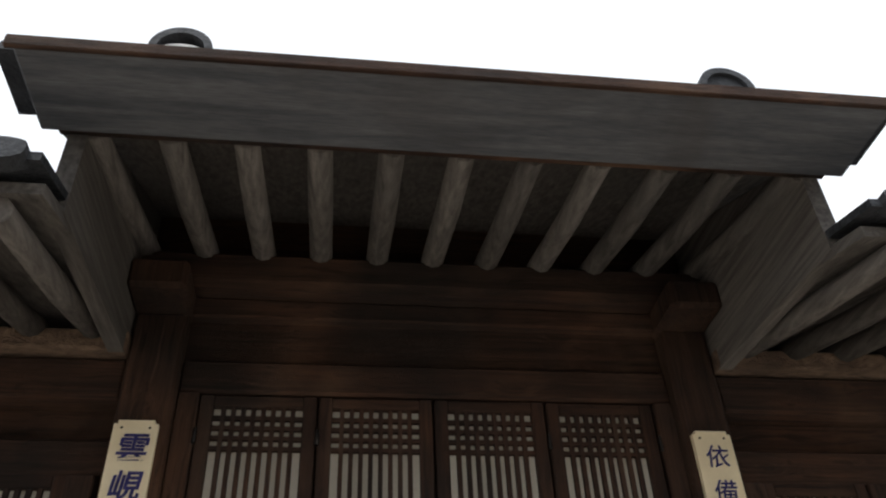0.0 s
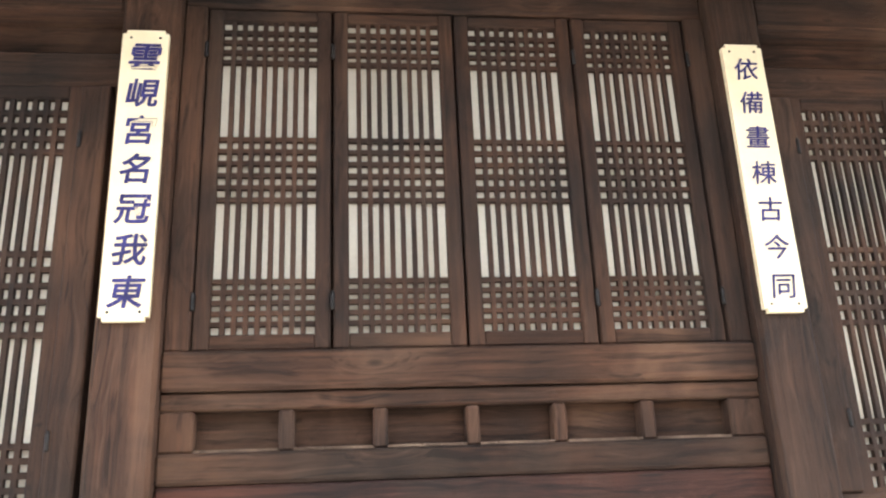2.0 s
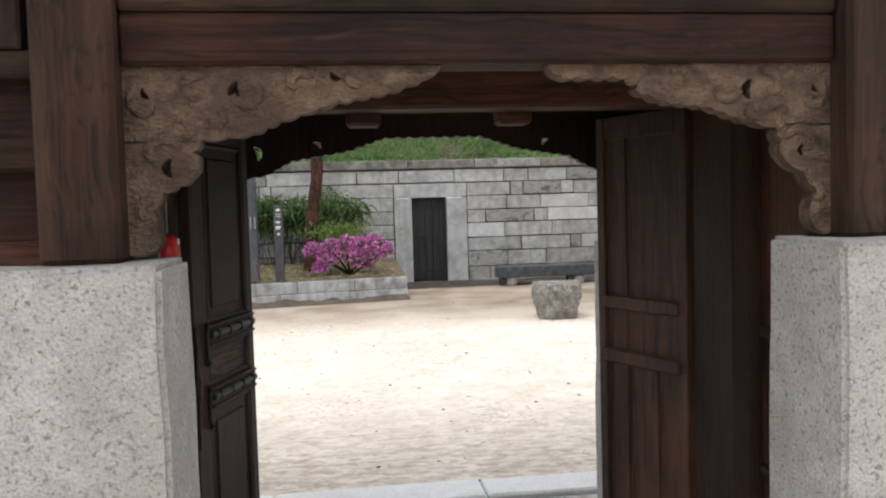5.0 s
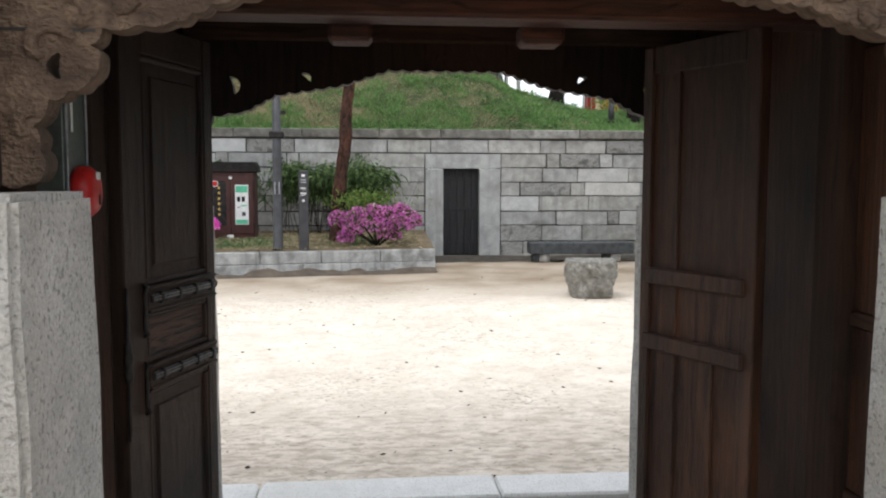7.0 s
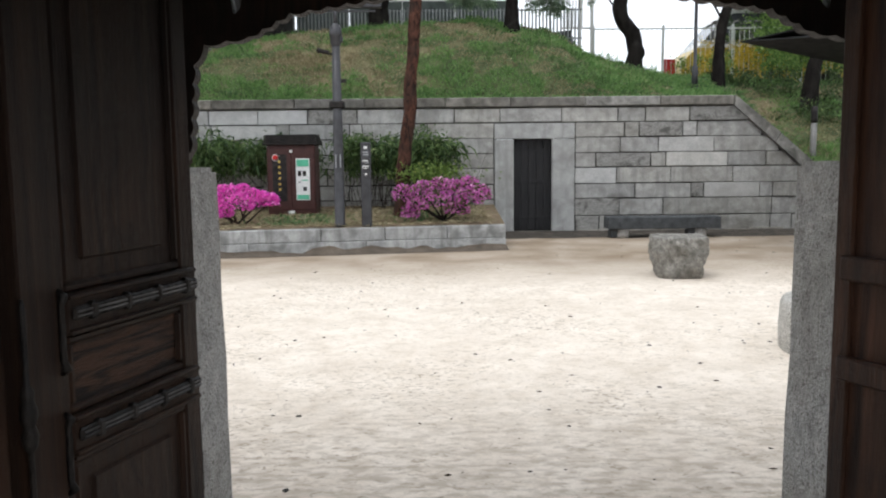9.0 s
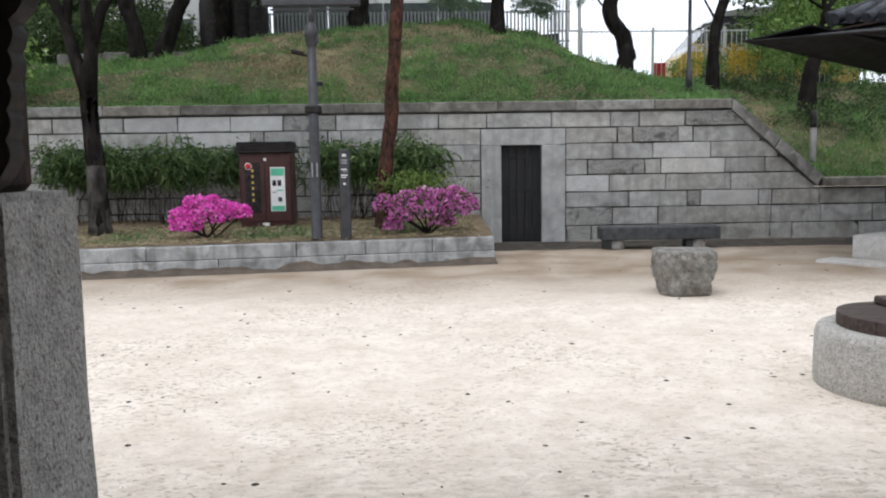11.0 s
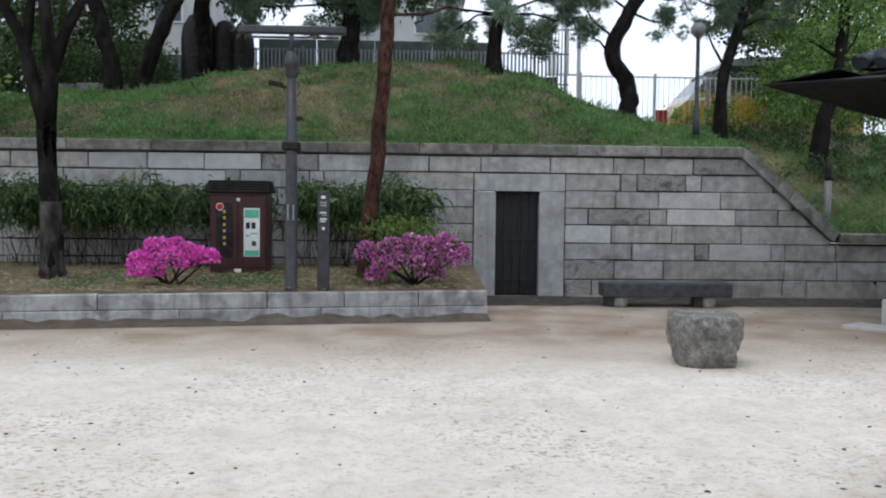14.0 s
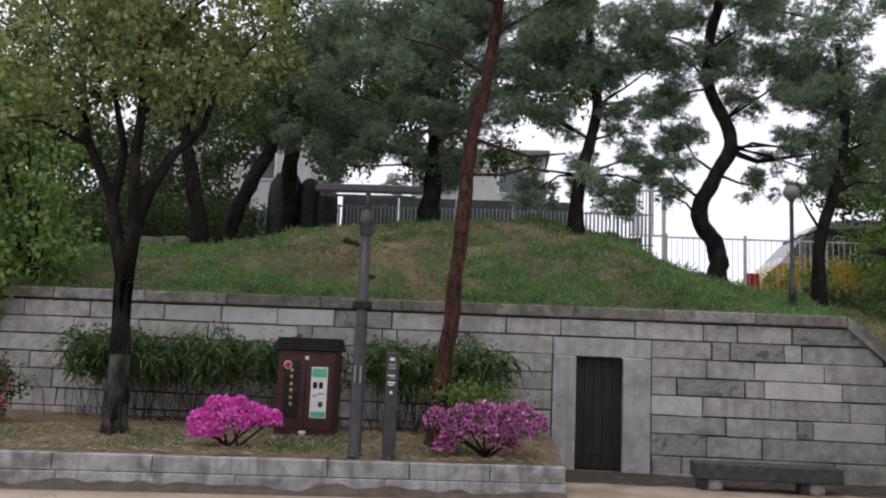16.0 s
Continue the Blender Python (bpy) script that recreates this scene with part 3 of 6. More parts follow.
def window_leaf():
    t = thing("lattice_window", (0, 0, 0), "dark timber lattice window leaf backed with cream paper", "window", "lattice windows of the gate")
    x0, x1, z0, z1 = 0.056, 0.400, 0.052, 1.252
    part("stile", bx(0.003, x0, -0.02, 0.025, 0, LEAF_H, 0.005), wood_z, t)
    part("stile", bx(x1, LEAF_W - 0.003, -0.02, 0.025, 0, LEAF_H, 0.005), wood_z, t)
    part("rail", bx(x0, x1, -0.018, 0.025, 0.002, z0, 0.004), wood_x, t)
    part("rail", bx(x0, x1, -0.018, 0.025, z1, LEAF_H - 0.002, 0.004), wood_x, t)
    part("paper", bx(x0, x1, 0.012, 0.016, z0, z1), paper, t, "cream window paper")
    p = (x1 - x0) / 9
    bar = bpy.data.meshes.new("upright_bar")
    b = bx(-0.0085, 0.0085, -0.010, 0.011, z0, z1)
    b.to_mesh(bar)
    b.free()
    bar.materials.append(wood_z)
    for i in range(1, 9):
        o = new("upright_bar", bar)
        o.location, o.parent = (x0 + p * i, 0, 0), t
    cross = bpy.data.meshes.new("cross_bar")
    b = bx(x0, x1, -0.007, 0.010, -0.0085, 0.0085)
    b.to_mesh(cross)
    b.free()
    cross.materials.append(wood_x)
    zs = [z0 + 0.037 * k for k in range(1, 6)] + [3.235 - 2.70 + 0.0465 * k for k in range(6)] + [3.782 - 2.70 + 0.042 * k for k in range(4)]
    for zz in zs:
        o = new("cross_bar", cross)
        o.location, o.parent = (0, -0.0015, zz), t
    return t


def window_hinge(x, z):
    h = bmesh.new()
    lathe(h, [(0.007, -0.03), (0.009, -0.02), (0.007, 0.0), (0.009, 0.02), (0.006, 0.035)], 8)
    tagged(part("window_hinge", h, iron, loc=(x, 3.462, z)), "small black iron pin hinge on the window frame", "hinge", "window hinges")


for hx_ in (-0.17, 0.29, 1.21, 1.67, -0.585, 2.06):
    for hz_ in (2.86, 3.82) if -0.2 < hx_ < 1.7 else (2.42, 3.45):
        window_hinge(hx_, hz_)
leaf = window_leaf()
leaf.location = (-0.17, 3.49, 2.70)
for k in range(1, 4):
    copy_thing(leaf, pose(-0.17 + 0.46 * k, 3.49, 2.70))
for px in (-1.50, -1.04, 2.054, 2.514):
    copy_thing(leaf, pose(px, 3.492, 2.13) @ Matrix.Diagonal((1, 1, 1.187, 1)))
for px in (-0.255, 1.672):
    tagged(part("window_jamb", bx(0, 0.082, -0.02, 0.10, 0, 1.31, 0.006), wood_z, loc=(px, 3.48, 2.696)), "dark timber window jamb", "jamb", "window jambs")
beam("head_beam", "dark timber window head rail", L, R, 3.462, 3.60, 4.008, 4.15, wood_x)
structure("wall_front_upper", bx(L, R, 3.49, 3.58, 4.152, 4.36), wood_x, "reddish timber board over the windows", "wall")
beam("wall_plate", "dark timber wall plate carrying the rafters", -0.62, 2.12, 3.34, 3.62, 4.44, 4.62, wood_x, 0.03)
beam("tie_beam", "dark timber tie beam under the wall plate", L, R, 3.44, 3.60, 4.345, 4.44, wood_x)
for px in (-0.36, 1.855):
    tagged(part("beam_end", bx(-0.115, 0.115, -0.16, 0.16, 0, 0.14, 0.02), wood_z, loc=(px, 3.36, 4.325)), "blocky timber beam end over a gate column", "beam end", "beam ends")
structure("wall_frieze", bx(-0.60, 2.10, 3.50, 3.56, 4.621, 4.92), wood_x, "dark timber board between the rafter feet", "wall")
# room behind the windows
structure("wall_room", bx(-0.46, 1.955, 3.66, 3.70, 2.42, 4.44), wood_x, "timber wall behind the windows", "wall")

structure("wall_back_upper", bx(-0.46, 1.955, 4.86, 4.94, 2.421, 4.44), wood_x, "dark timber rear wall above the passage", "wall")

# ---- side bays ----
for sx, x0, x1 in ((-1, -3.2, -0.462), (1, 1.957, 5.0)):
    structure("wall_side_stone", bx(min(x0, x0), max(x1, x1), 3.56, 3.70, 0.06, 1.60, 0.01), granite, "granite wall base of the side bay", "wall")
    lo, hi = (x0, x1)
    beam("rail_beam", "dark timber rail of the side bay", lo, hi, 3.465, 3.62, 2.105, 2.175, wood_x)
    beam("rail_beam", "dark timber rail of the side bay", lo, hi, 3.48, 3.62, 1.865, 1.95, wood_x)
    beam("sill_beam", "reddish timber sill of the side bay", lo, hi, 3.47, 3.62, 1.61, 1.68, red_wood)
    structure("wall_side_lower", bx(lo, hi, 3.53, 3.57, 1.68, 2.105), red_wood, "brown timber boards of the side bay", "wall")
    structure("wall_side_upper", bx(lo, hi, 3.545, 3.60, 2.176, 4.14), wood_x, "dark timber boards of the side bay", "wall")
    structure("wall_side_back", bx(lo, hi, 4.80, 4.94, 0.06, 3.95), red_wood, "brown boarded rear wall of the side bay", "wall")
    ex = lo if sx < 0 else hi - 0.12
    structure("wall_side_end", bx(ex, ex + 0.12, 3.705, 4.795, 0.06, 3.95), granite, "plain end wall of the side bay", "wall")
    beam("head_beam", "dark timber head rail of the side bay", lo, hi, 3.46, 3.62, 3.665, 3.80, wood_x)
    beam("wall_plate", "timber wall plate of the side bay", lo, hi, 3.36, 3.62, 4.13, 4.22, tan_wood)
    beam("tie_beam", "dark timber beam of the side bay", lo, hi, 3.42, 3.60, 3.95, 4.12, wood_x)
    jx = -0.575 if sx < 0 else 2.045
    tagged(part("window_jamb", bx(-0.05, 0.05, -0.03, 0.06, 0, 1.485, 0.006), wood_z, loc=(jx + sx * -0.03, 3.49, 2.178)), "dark timber window jamb", "jamb", "window jambs")

# ---- roof over the gate ----
def slope_box(bm, x0, x1, pa, pb, thick):
    """A slab from (y, z) pa to pb, between x0 and x1."""
    (ya, za), (yb, zb) = pa, pb
    vs = [bm.verts.new(c) for c in ((x0, ya, za), (x1, ya, za), (x1, yb, zb), (x0, yb, zb), (x0, ya, za + thick), (x1, ya, za + thick), (x1, yb, zb + thick), (x0, yb, zb + thick))]
    for f in ((0, 3, 2, 1), (4, 5, 6, 7), (0, 1, 5, 4), (1, 2, 6, 5), (2, 3, 7, 6), (3, 0, 4, 7)):
        bm.faces.new([vs[i] for i in f])
    return bm


roof = thing("gate_roof", (CX, 4.2, 4.6), "raised gate roof of dark tiles over timber rafters", "roof", kind="structure")


def local(bm, o=(CX, 4.2, 4.6)):
    for v in bm.verts:
        v.co -= Vector(o)
    return bm


part("decking", local(slope_box(slope_box(bmesh.new(), -0.62, 2.115, (2.42, 4.47), (4.2, 5.2), 0.03), -0.62, 2.115, (4.2, 5.2), (5.6, 4.61), 0.03)), eave_wood, roof)
part("tile_bed", local(slope_box(slope_box(bmesh.new(), -0.66, 2.155, (2.32, 4.45), (4.2, 5.30), 0.05), -0.66, 2.155, (4.2, 5.3), (5.7, 4.66), 0.05)), tile_dark, roof)
part("eave_board", local(bx(-0.60, 2.095, 2.10, 2.425, 4.36, 4.392, 0.006)), hazed_board, roof, "broad dark eave board")
part("eave_lip", local(bx(-0.62, 2.115, 2.08, 2.10, 4.352, 4.398, 0.004)), wood_x, roof, "thin timber eave lip")
part("fascia", local(bx(-0.56, 2.05, 2.426, 2.47, 4.385, 4.47, 0.006)), wood_x, roof)
for k in range(11):
    rx = -0.46 + k * 0.242
    b = bmesh.new()
    tube(b, [(rx, 2.46, 4.415), (rx, 2.9, 4.50), (rx, 3.5, 4.66), (rx, 4.15, 4.98)], [0.044, 0.048, 0.05, 0.05], 10, 0.02)
    part("rafter", local(b), eave_wood, roof)
for tx, r in ((-0.14, 0.092), (1.54, 0.092)):
    b = bmesh.new()
    pts = [(tx + r * math.cos(a), 4.395 + r * math.sin(a)) for a in np.linspace(0, math.pi, 15)] + [(tx + (r - 0.024) * math.cos(a), 4.395 + (r - 0.024) * math.sin(a)) for a in np.linspace(math.pi, 0, 15)]
    slab(b, pts, "y", 2.085, 2.25)
    part("ridge_tile", local(b), tile_dark, roof, "arched dark ridge-end tile")
    if tx > 1:
        part("tile_face", local(slab(bmesh.new(), [(tx + 0.07 * math.cos(a), 4.395 + 0.07 * math.sin(a)) for a in np.linspace(0, math.pi, 13)], "y", 2.10, 2.14)), tile_dark, roof)
    else:
        part("tile_face", local(slab(bmesh.new(), [(tx + 0.07 * math.cos(a), 4.395 + 0.035 * math.sin(a)) for a in np.linspace(0, math.pi, 13)], "y", 2.10, 2.12)), white_paint, roof, "pale patterned tile face")
for k in range(12):
    tx = -0.62 + k * 0.247
    b = bmesh.new()
    slab(b, [(tx + 0.05 * math.cos(a), 4.40 + 0.05 * math.sin(a)) for a in np.linspace(0, math.pi, 9)], "y", 2.14, 2.4)
    part("cover_tile", local(b), tile_dark, roof)

for sx, x0, x1 in ((-1, -3.6, -0.475), (1, 1.97, 5.4)):
    rf = thing("side_roof", ((x0 + x1) / 2, 4.2, 4.4), "lower dark tiled roof of the side bay", "roof", kind="structure")
    o = ((x0 + x1) / 2, 4.2, 4.4)
    part("decking", local(slope_box(slope_box(bmesh.new(), x0, x1, (2.3, 3.99), (3.62, 4.36), 0.04), x0, x1, (3.62, 4.36), (5.6, 3.98), 0.04), o), eave_wood, rf)
    part("tile_bed", local(slope_box(slope_box(bmesh.new(), x0, x1, (2.22, 4.045), (3.62, 4.41), 0.03), x0, x1, (3.62, 4.41), (5.7, 4.01), 0.03), o), tile_dark, rf)
    k = 0
    while True:
        rx = (x1 - 0.12 - k * 0.23) if sx < 0 else (x0 + 0.12 + k * 0.23)
        if rx < x0 or rx > x1 or k > 9:
            break
        b = bmesh.new()
        tube(b, [(rx, 2.34, 3.96), (rx, 2.9, 4.09), (rx, 3.5, 4.26)], [0.042, 0.046, 0.05], 10, 0.02)
        part("rafter", local(b, o), eave_wood, rf)
        b = bmesh.new()
        slab(b, [(rx + 0.085 * math.cos(a), 4.05 + 0.03 * math.sin(a)) for a in np.linspace(math.pi, 2 * math.pi, 9)] + [(rx + 0.085 * math.cos(a), 4.08 + 0.02 * math.sin(a)) for a in np.linspace(0, math.pi, 9)], "y", 2.19, 2.25)
        part("drip_tile", local(b, o), tile_dark, rf, "patterned drip tile at the eave")
        k += 1
    gx = -0.50 if sx < 0 else 1.995
    b = bmesh.new()
    slab(b, [(2.46, 4.06), (3.52, 4.14), (3.52, 4.93), (2.46, 4.46)], "x", gx - 0.03, gx + 0.03)
    tagged(part("gable_board", local(b, (gx, 2.9, 4.2)), eave_wood, loc=(gx, 2.9, 4.2)), "timber board, colour lightened for haze, closing the end of the raised roof", "board")

# ---- unseen wall added behind the camera to cut sky light on the gate ----
structure("wall_lane", bx(-14, 15, -5.4, -5.0, -0.05, 5.2, 0.02), planter_stone, "unseen plain grey wall added to block sky light from the gate front", "wall")

# ---- retaining wall ----
def clip(poly, a, b, c):
    """Keeps the side of a polygon where a*x + b*z <= c."""
    out = []
    for (x0, z0), (x1, z1) in zip(poly, poly[1:] + poly[:1]):
        d0, d1 = a * x0 + b * z0 - c, a * x1 + b * z1 - c
        if d0 <= 0:
            out.append((x0, z0))
        if d0 * d1 < 0:
            f = d0 / (d0 - d1)
            out.append((x0 + (x1 - x0) * f, z0 + (z1 - z0) * f))
    return out


def ashlar(poly, y0, y1, ch=0.012):
    """A dressed stone: an outline of (x, z) with a chamfered face at y0."""
    b = bmesh.new()
    cx, cz = sum(p[0] for p in poly) / len(poly), sum(p[1] for p in poly) / len(poly)
    front = [b.verts.new((x - cx - math.copysign(min(ch, abs(x - cx) * 0.4), x - cx), y0 + random.uniform(-0.004, 0.004), z - cz - math.copysign(min(ch, abs(z - cz) * 0.4), z - cz))) for x, z in poly]
    mid = [b.verts.new((x - cx, y0 + ch, z - cz)) for x, z in poly]
    back = [b.verts.new((x - cx, y1, z - cz)) for x, z in poly]
    b.faces.new(front)
    b.faces.new(back[::-1])
    k = len(poly)
    for r0, r1 in ((front, mid), (mid, back)):
        for i in range(k):
            b.faces.new((r0[i], r0[(i + 1) % k], r1[(i + 1) % k], r1[i]))
    bmesh.ops.recalc_face_normals(b, faces=b.faces[:])
    return b, cx, cz


WY = 20.0
wall = thing("retaining_wall", (0, WY, 0), "retaining wall of coursed grey granite blocks with a stone cap", "wall", kind="structure")
core = bmesh.new()
slab(core, [(-18, -0.1), (1.72, -0.1), (1.72, 2.2), (3.28, 2.2), (3.28, -0.1), (16, -0.1), (16, 1.02), (8.33, 1.02), (6.6, 2.55), (-18, 2.55)], "y", 0.055, 0.34)
part("backing", core, mortar, wall)
rw = random.Random(5)
# each course: bottom, top, and the upright joints that can be told apart
COURSES = [
    (-0.05, 0.335, (3.34, 3.85, 6.36, 7.43, 7.89)),
    (0.335, 0.690, (3.34, 4.27, 5.19, 7.46, 8.46)),
    (0.690, 1.000, (3.34, 4.59, 5.76, 6.03, 7.20, 7.47, 8.42)),
    (1.000, 1.335, (3.34, 4.20, 5.33, 6.64, 8.33)),
    (1.335, 1.640, (3.34, 3.77, 4.91, 5.23, 6.51)),
    (1.640, 1.955, (3.34, 4.27, 5.07, 6.22)),
    (1.955, 2.270, (-4.44, -4.17, -2.82, -2.56, -1.32, -1.06, 0.29, 1.66, 3.34, 4.36, 4.66, 5.56, 5.86)),
    (2.270, 2.570, (-6.63, -5.26, -4.22, -3.20, -2.18, -1.16, 0.84, 1.79, 3.06, 4.22, 4.79, 5.70)),
]
ROUGH = {(6, 4.66), (4, 3.77), (1, 3.34), (0, 3.34), (2, 5.76), (7, 5.70), (6, -2.82), (7, -2.18)}
PALE = {(4, 5.23), (3, 3.34), (5, 5.07), (7, -5.26), (7, -4.22), (7, -3.20), (6, -4.17), (2, 6.03)}
sa, sb = 1.54, 1.74          # slope of the right end
sc = sa * 6.61 + sb * 2.56
for ci, (z0, z1, joints) in enumerate(COURSES):
    spans = []
    ends = [-18.0]
    while ends[-1] < joints[0] - 1.6:
        ends.append(ends[-1] + rw.choice((0.6, 0.95, 1.05, 1.2, 1.35)))
    if ci < 6:
        ends = [e for e in ends if e < 1.2] + [1.66]
        spans = list(zip(ends, ends[1:]))
        ends = list(joints)
    else:
        ends += list(joints)
    while ends[-1] < 15.2:
        ends.append(ends[-1] + rw.choice((0.8, 1.05, 1.2, 1.35)))
    spans += [p for p in zip(ends, ends[1:]) if not (ci == 6 and p[0] == 1.66)]
    for x, x1 in spans:
        g = rw.uniform(0.008, 0.013)
        poly = [(x + g, z0 + g), (x1 - g, z0 + g), (x1 - g, z1 - g), (x + g, z1 - g)]
        if x1 > 6.4 and not (x > 8.3 and z1 <= 1.03):
            poly = clip(poly, sa, sb, sc)
        if len(poly) < 3 or max(p[0] for p in poly) - min(p[0] for p in poly) < 0.08 or max(p[1] for p in poly) - min(p[1] for p in poly) < 0.05:
            continue
        key = (ci, x)
        poly = [(px + rw.uniform(-0.006, 0.006), pz + rw.uniform(-0.007, 0.007)) for px, pz in poly]
        b, cx, cz = ashlar(poly, rw.uniform(-0.016, 0.012) - (0.02 if key in ROUGH else 0), 0.056, rw.uniform(0.004, 0.009))
        part("stone", b, rough_stone if key in ROUGH else pale_stone if key in PALE else wall_stone, wall, loc=(cx, 0, cz), label="rough dark-weathered stone" if key in ROUGH else "")
# cap stones
x = -18.0
while x < 6.58:
    x1 = min(x + rw.uniform(1.2, 1.9), 6.6)
    if 6.6 - x1 < 0.5:
        x1 = 6.6
    b, cx, cz = ashlar([(x + 0.005, 2.592), (x1 - 0.005, 2.592), (x1 - 0.005, 2.785), (x + 0.005, 2.785)], -0.07, 0.36, 0.02)
    part("cap_stone", b, cap_stone, wall, loc=(cx, 0, cz))
    x = x1
for f0, f1 in ((0, 0.5), (0.5, 1.0)):
    xa, za, xb, zb = 6.61 + 1.76 * f0, 2.572 - 1.53 * f0, 6.61 + 1.76 * f1 - 0.01, 2.572 - 1.53 * f1 + 0.01
    nx, nz_ = 0.105, 0.19
    b, cx, cz = ashlar([(xa, za), (xb, zb), (xb + nx, zb + nz_), (xa + (nx if f0 else 0.02), za + nz_ + (0 if f0 else 0.02))], -0.07, 0.36, 0.02)
    part("cap_stone", b, cap_stone, wall, loc=(cx, 0, cz))
x = 8.40
while x < 16:
    b, cx, cz = ashlar([(x + 0.08, 1.04), (x + 1.5, 1.04), (x + 1.5, 1.22), (x + 0.08, 1.22)], -0.07, 0.36, 0.02)
    part("cap_stone", b, cap_stone, wall, loc=(cx, 0, cz))
    x += 1.43
# stone surround
sur = thing("door_surround", (2.5, WY, 0), "plain pale granite door surround in the retaining wall", "door frame", kind="structure")
for poly in ([(1.67, -0.02), (2.065, -0.02), (2.065, 1.925), (1.67, 1.925)], [(2.865, -0.02), (3.33, -0.02), (3.33, 1.925), (2.865, 1.925)], [(1.67, 1.935), (3.33, 1.935), (3.33, 2.252), (1.67, 2.252)]):
    b, cx, cz = ashlar(poly, -0.035, 0.34, 0.01)
    part("surround_stone", b, surround_granite, sur, loc=(cx - 2.5, 0, cz))
part("sill_stone", bx(-0.83, 0.83, -0.16, 0.3, -0.04, 0.015, 0.01), cap_stone, sur)
structure("door_back", bx(2.06, 2.87, WY + 0.17, WY + 0.2, 0.0, 1.95), mortar, "dark backing behind the cellar door", "wall")
cellar_wood = material("charcoal_door_wood", (0.010, 0.010, 0.011), (0.034, 0.033, 0.034), 3.0, (9, 9, 0.6), 0.6, 0.4, 22)
cd = thing("cellar_door", (2.465, WY + 0.12, 0.015), "dark boarded timber cellar door, closed", "door")
for k in range(5):
    part("plank", bx(-0.395 + k * 0.158, -0.395 + (k + 1) * 0.158 - 0.006, 0, 0.035, 0.03, 1.9, 0.004), cellar_wood, cd)
for zz in (0.25, 1.0, 1.65):
    part("ledge", bx(-0.39, 0.39, -0.012, 0.0, zz, zz + 0.07, 0.004), cellar_wood, cd)
part("ring_handle", lathe(bmesh.new(), [(0.02, 0), (0.025, 0.01), (0.01, 0.02)], 10), iron, cd, loc=(0.3, -0.02, 0.95))
foot = thing("footing", (0, WY, 0), "rough footing stones at the foot of the wall", "footing", kind="structure")
x = 3.4
while x < 12:
    w = rw.uniform(0.5, 1.1)
    part("footing_stone", bx(x, x + w - 0.02, -0.14, -0.005, -0.06, rw.uniform(0.02, 0.07), 0.015, 0.01, rw), cap_stone, foot)
    x += w

# dark strip with an uneven front edge along the wall foot
q = bmesh.new()
edge_ = []
for k in range(121):
    x = 1.68 + 10.3 * k / 120
    y = 18.62 + 0.16 * noise.noise(Vector((x * 1.3, 2, 0))) + 0.07 * noise.noise(Vector((x * 4.1, 5, 0))) + 0.10 * max(0.0, 2.2 - x)
    edge_.append([q.verts.new((x, yy, zz)) for yy, zz in ((y, 0.002), (y + 0.12, 0.012), (19.6, 0.016), (19.97, 0.022))])
for a, b in zip(edge_, edge_[1:]):
    for i in range(3):
        q.faces.new((a[i], b[i], b[i + 1], a[i + 1]))
bmesh.ops.recalc_face_normals(q, faces=q.faces[:])
strip_ground = material("dark_strip_ground", (0.035, 0.031, 0.027), (0.11, 0.095, 0.078), 6, rough=0.9, bump=0.6, fine=60, stain=(0.15, 0.125, 0.10), stain_amount=0.5, stain_scale=2.5, specular=0.15)
structure("drain_strip", q, strip_ground, "dark ground along the foot of the wall", "drain")

# ---- planter ----
pa, pdir = Vector((1.65, 16.86, 0)), Vector((-1, -0.167, 0)).normalized()
pl = thing("planter_wall", (1.65, 16.86, 0), "low planter wall of grey stone blocks in two courses", "planter wall", kind="structure")
pl.rotation_euler = (0, 0, math.atan2(pdir.y, pdir.x))
# local x runs along the front, local y points away from the bed
s = 0.0
for ln in (1.02, 1.06, 1.06, 2.2, 1.22, 1.1, 1.25, 1.3, 1.2):
    part("planter_stone", bx(s + 0.005, s + ln - 0.005, -0.16, 0.0, 0.205, 0.42, 0.012, 0.003), planter_stone, pl)
    s += ln
s = 0.0
for ln in (2.4, 1.9, 2.2, 1.7, 2.3):
    part("planter_stone", bx(s + 0.004, s + ln - 0.004, -0.3, 0.012, -0.06, 0.20, 0.01, 0.003), planter_stone, pl)
    s += ln
for k in range(3):
    q = bmesh.new()
    box(q, 1.53, 1.65, 17.03 + k * 0.985, 17.03 + (k + 1) * 0.985 - 0.01, -0.05, 0.385, 0.012)
    for v in q.verts:
        v.co = pl.rotation_euler.to_matrix().inverted() @ (v.co - Vector((1.65, 16.86, 0)))
    part("planter_stone", q, planter_stone, pl)
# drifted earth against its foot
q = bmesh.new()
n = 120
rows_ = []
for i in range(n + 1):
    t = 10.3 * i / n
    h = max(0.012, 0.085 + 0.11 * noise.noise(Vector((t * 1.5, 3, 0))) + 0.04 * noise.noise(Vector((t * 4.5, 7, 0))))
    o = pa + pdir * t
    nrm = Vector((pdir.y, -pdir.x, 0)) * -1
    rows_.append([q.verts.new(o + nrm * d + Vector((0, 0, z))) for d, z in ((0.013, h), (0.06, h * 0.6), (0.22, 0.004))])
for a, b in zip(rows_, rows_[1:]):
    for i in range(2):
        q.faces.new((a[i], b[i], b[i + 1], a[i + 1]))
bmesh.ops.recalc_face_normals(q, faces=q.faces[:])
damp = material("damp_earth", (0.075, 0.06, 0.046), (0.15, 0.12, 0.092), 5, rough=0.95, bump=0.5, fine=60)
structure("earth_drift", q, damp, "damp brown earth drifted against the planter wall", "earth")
q = bmesh.new()
gx, gy = 60, 26
vv = {}
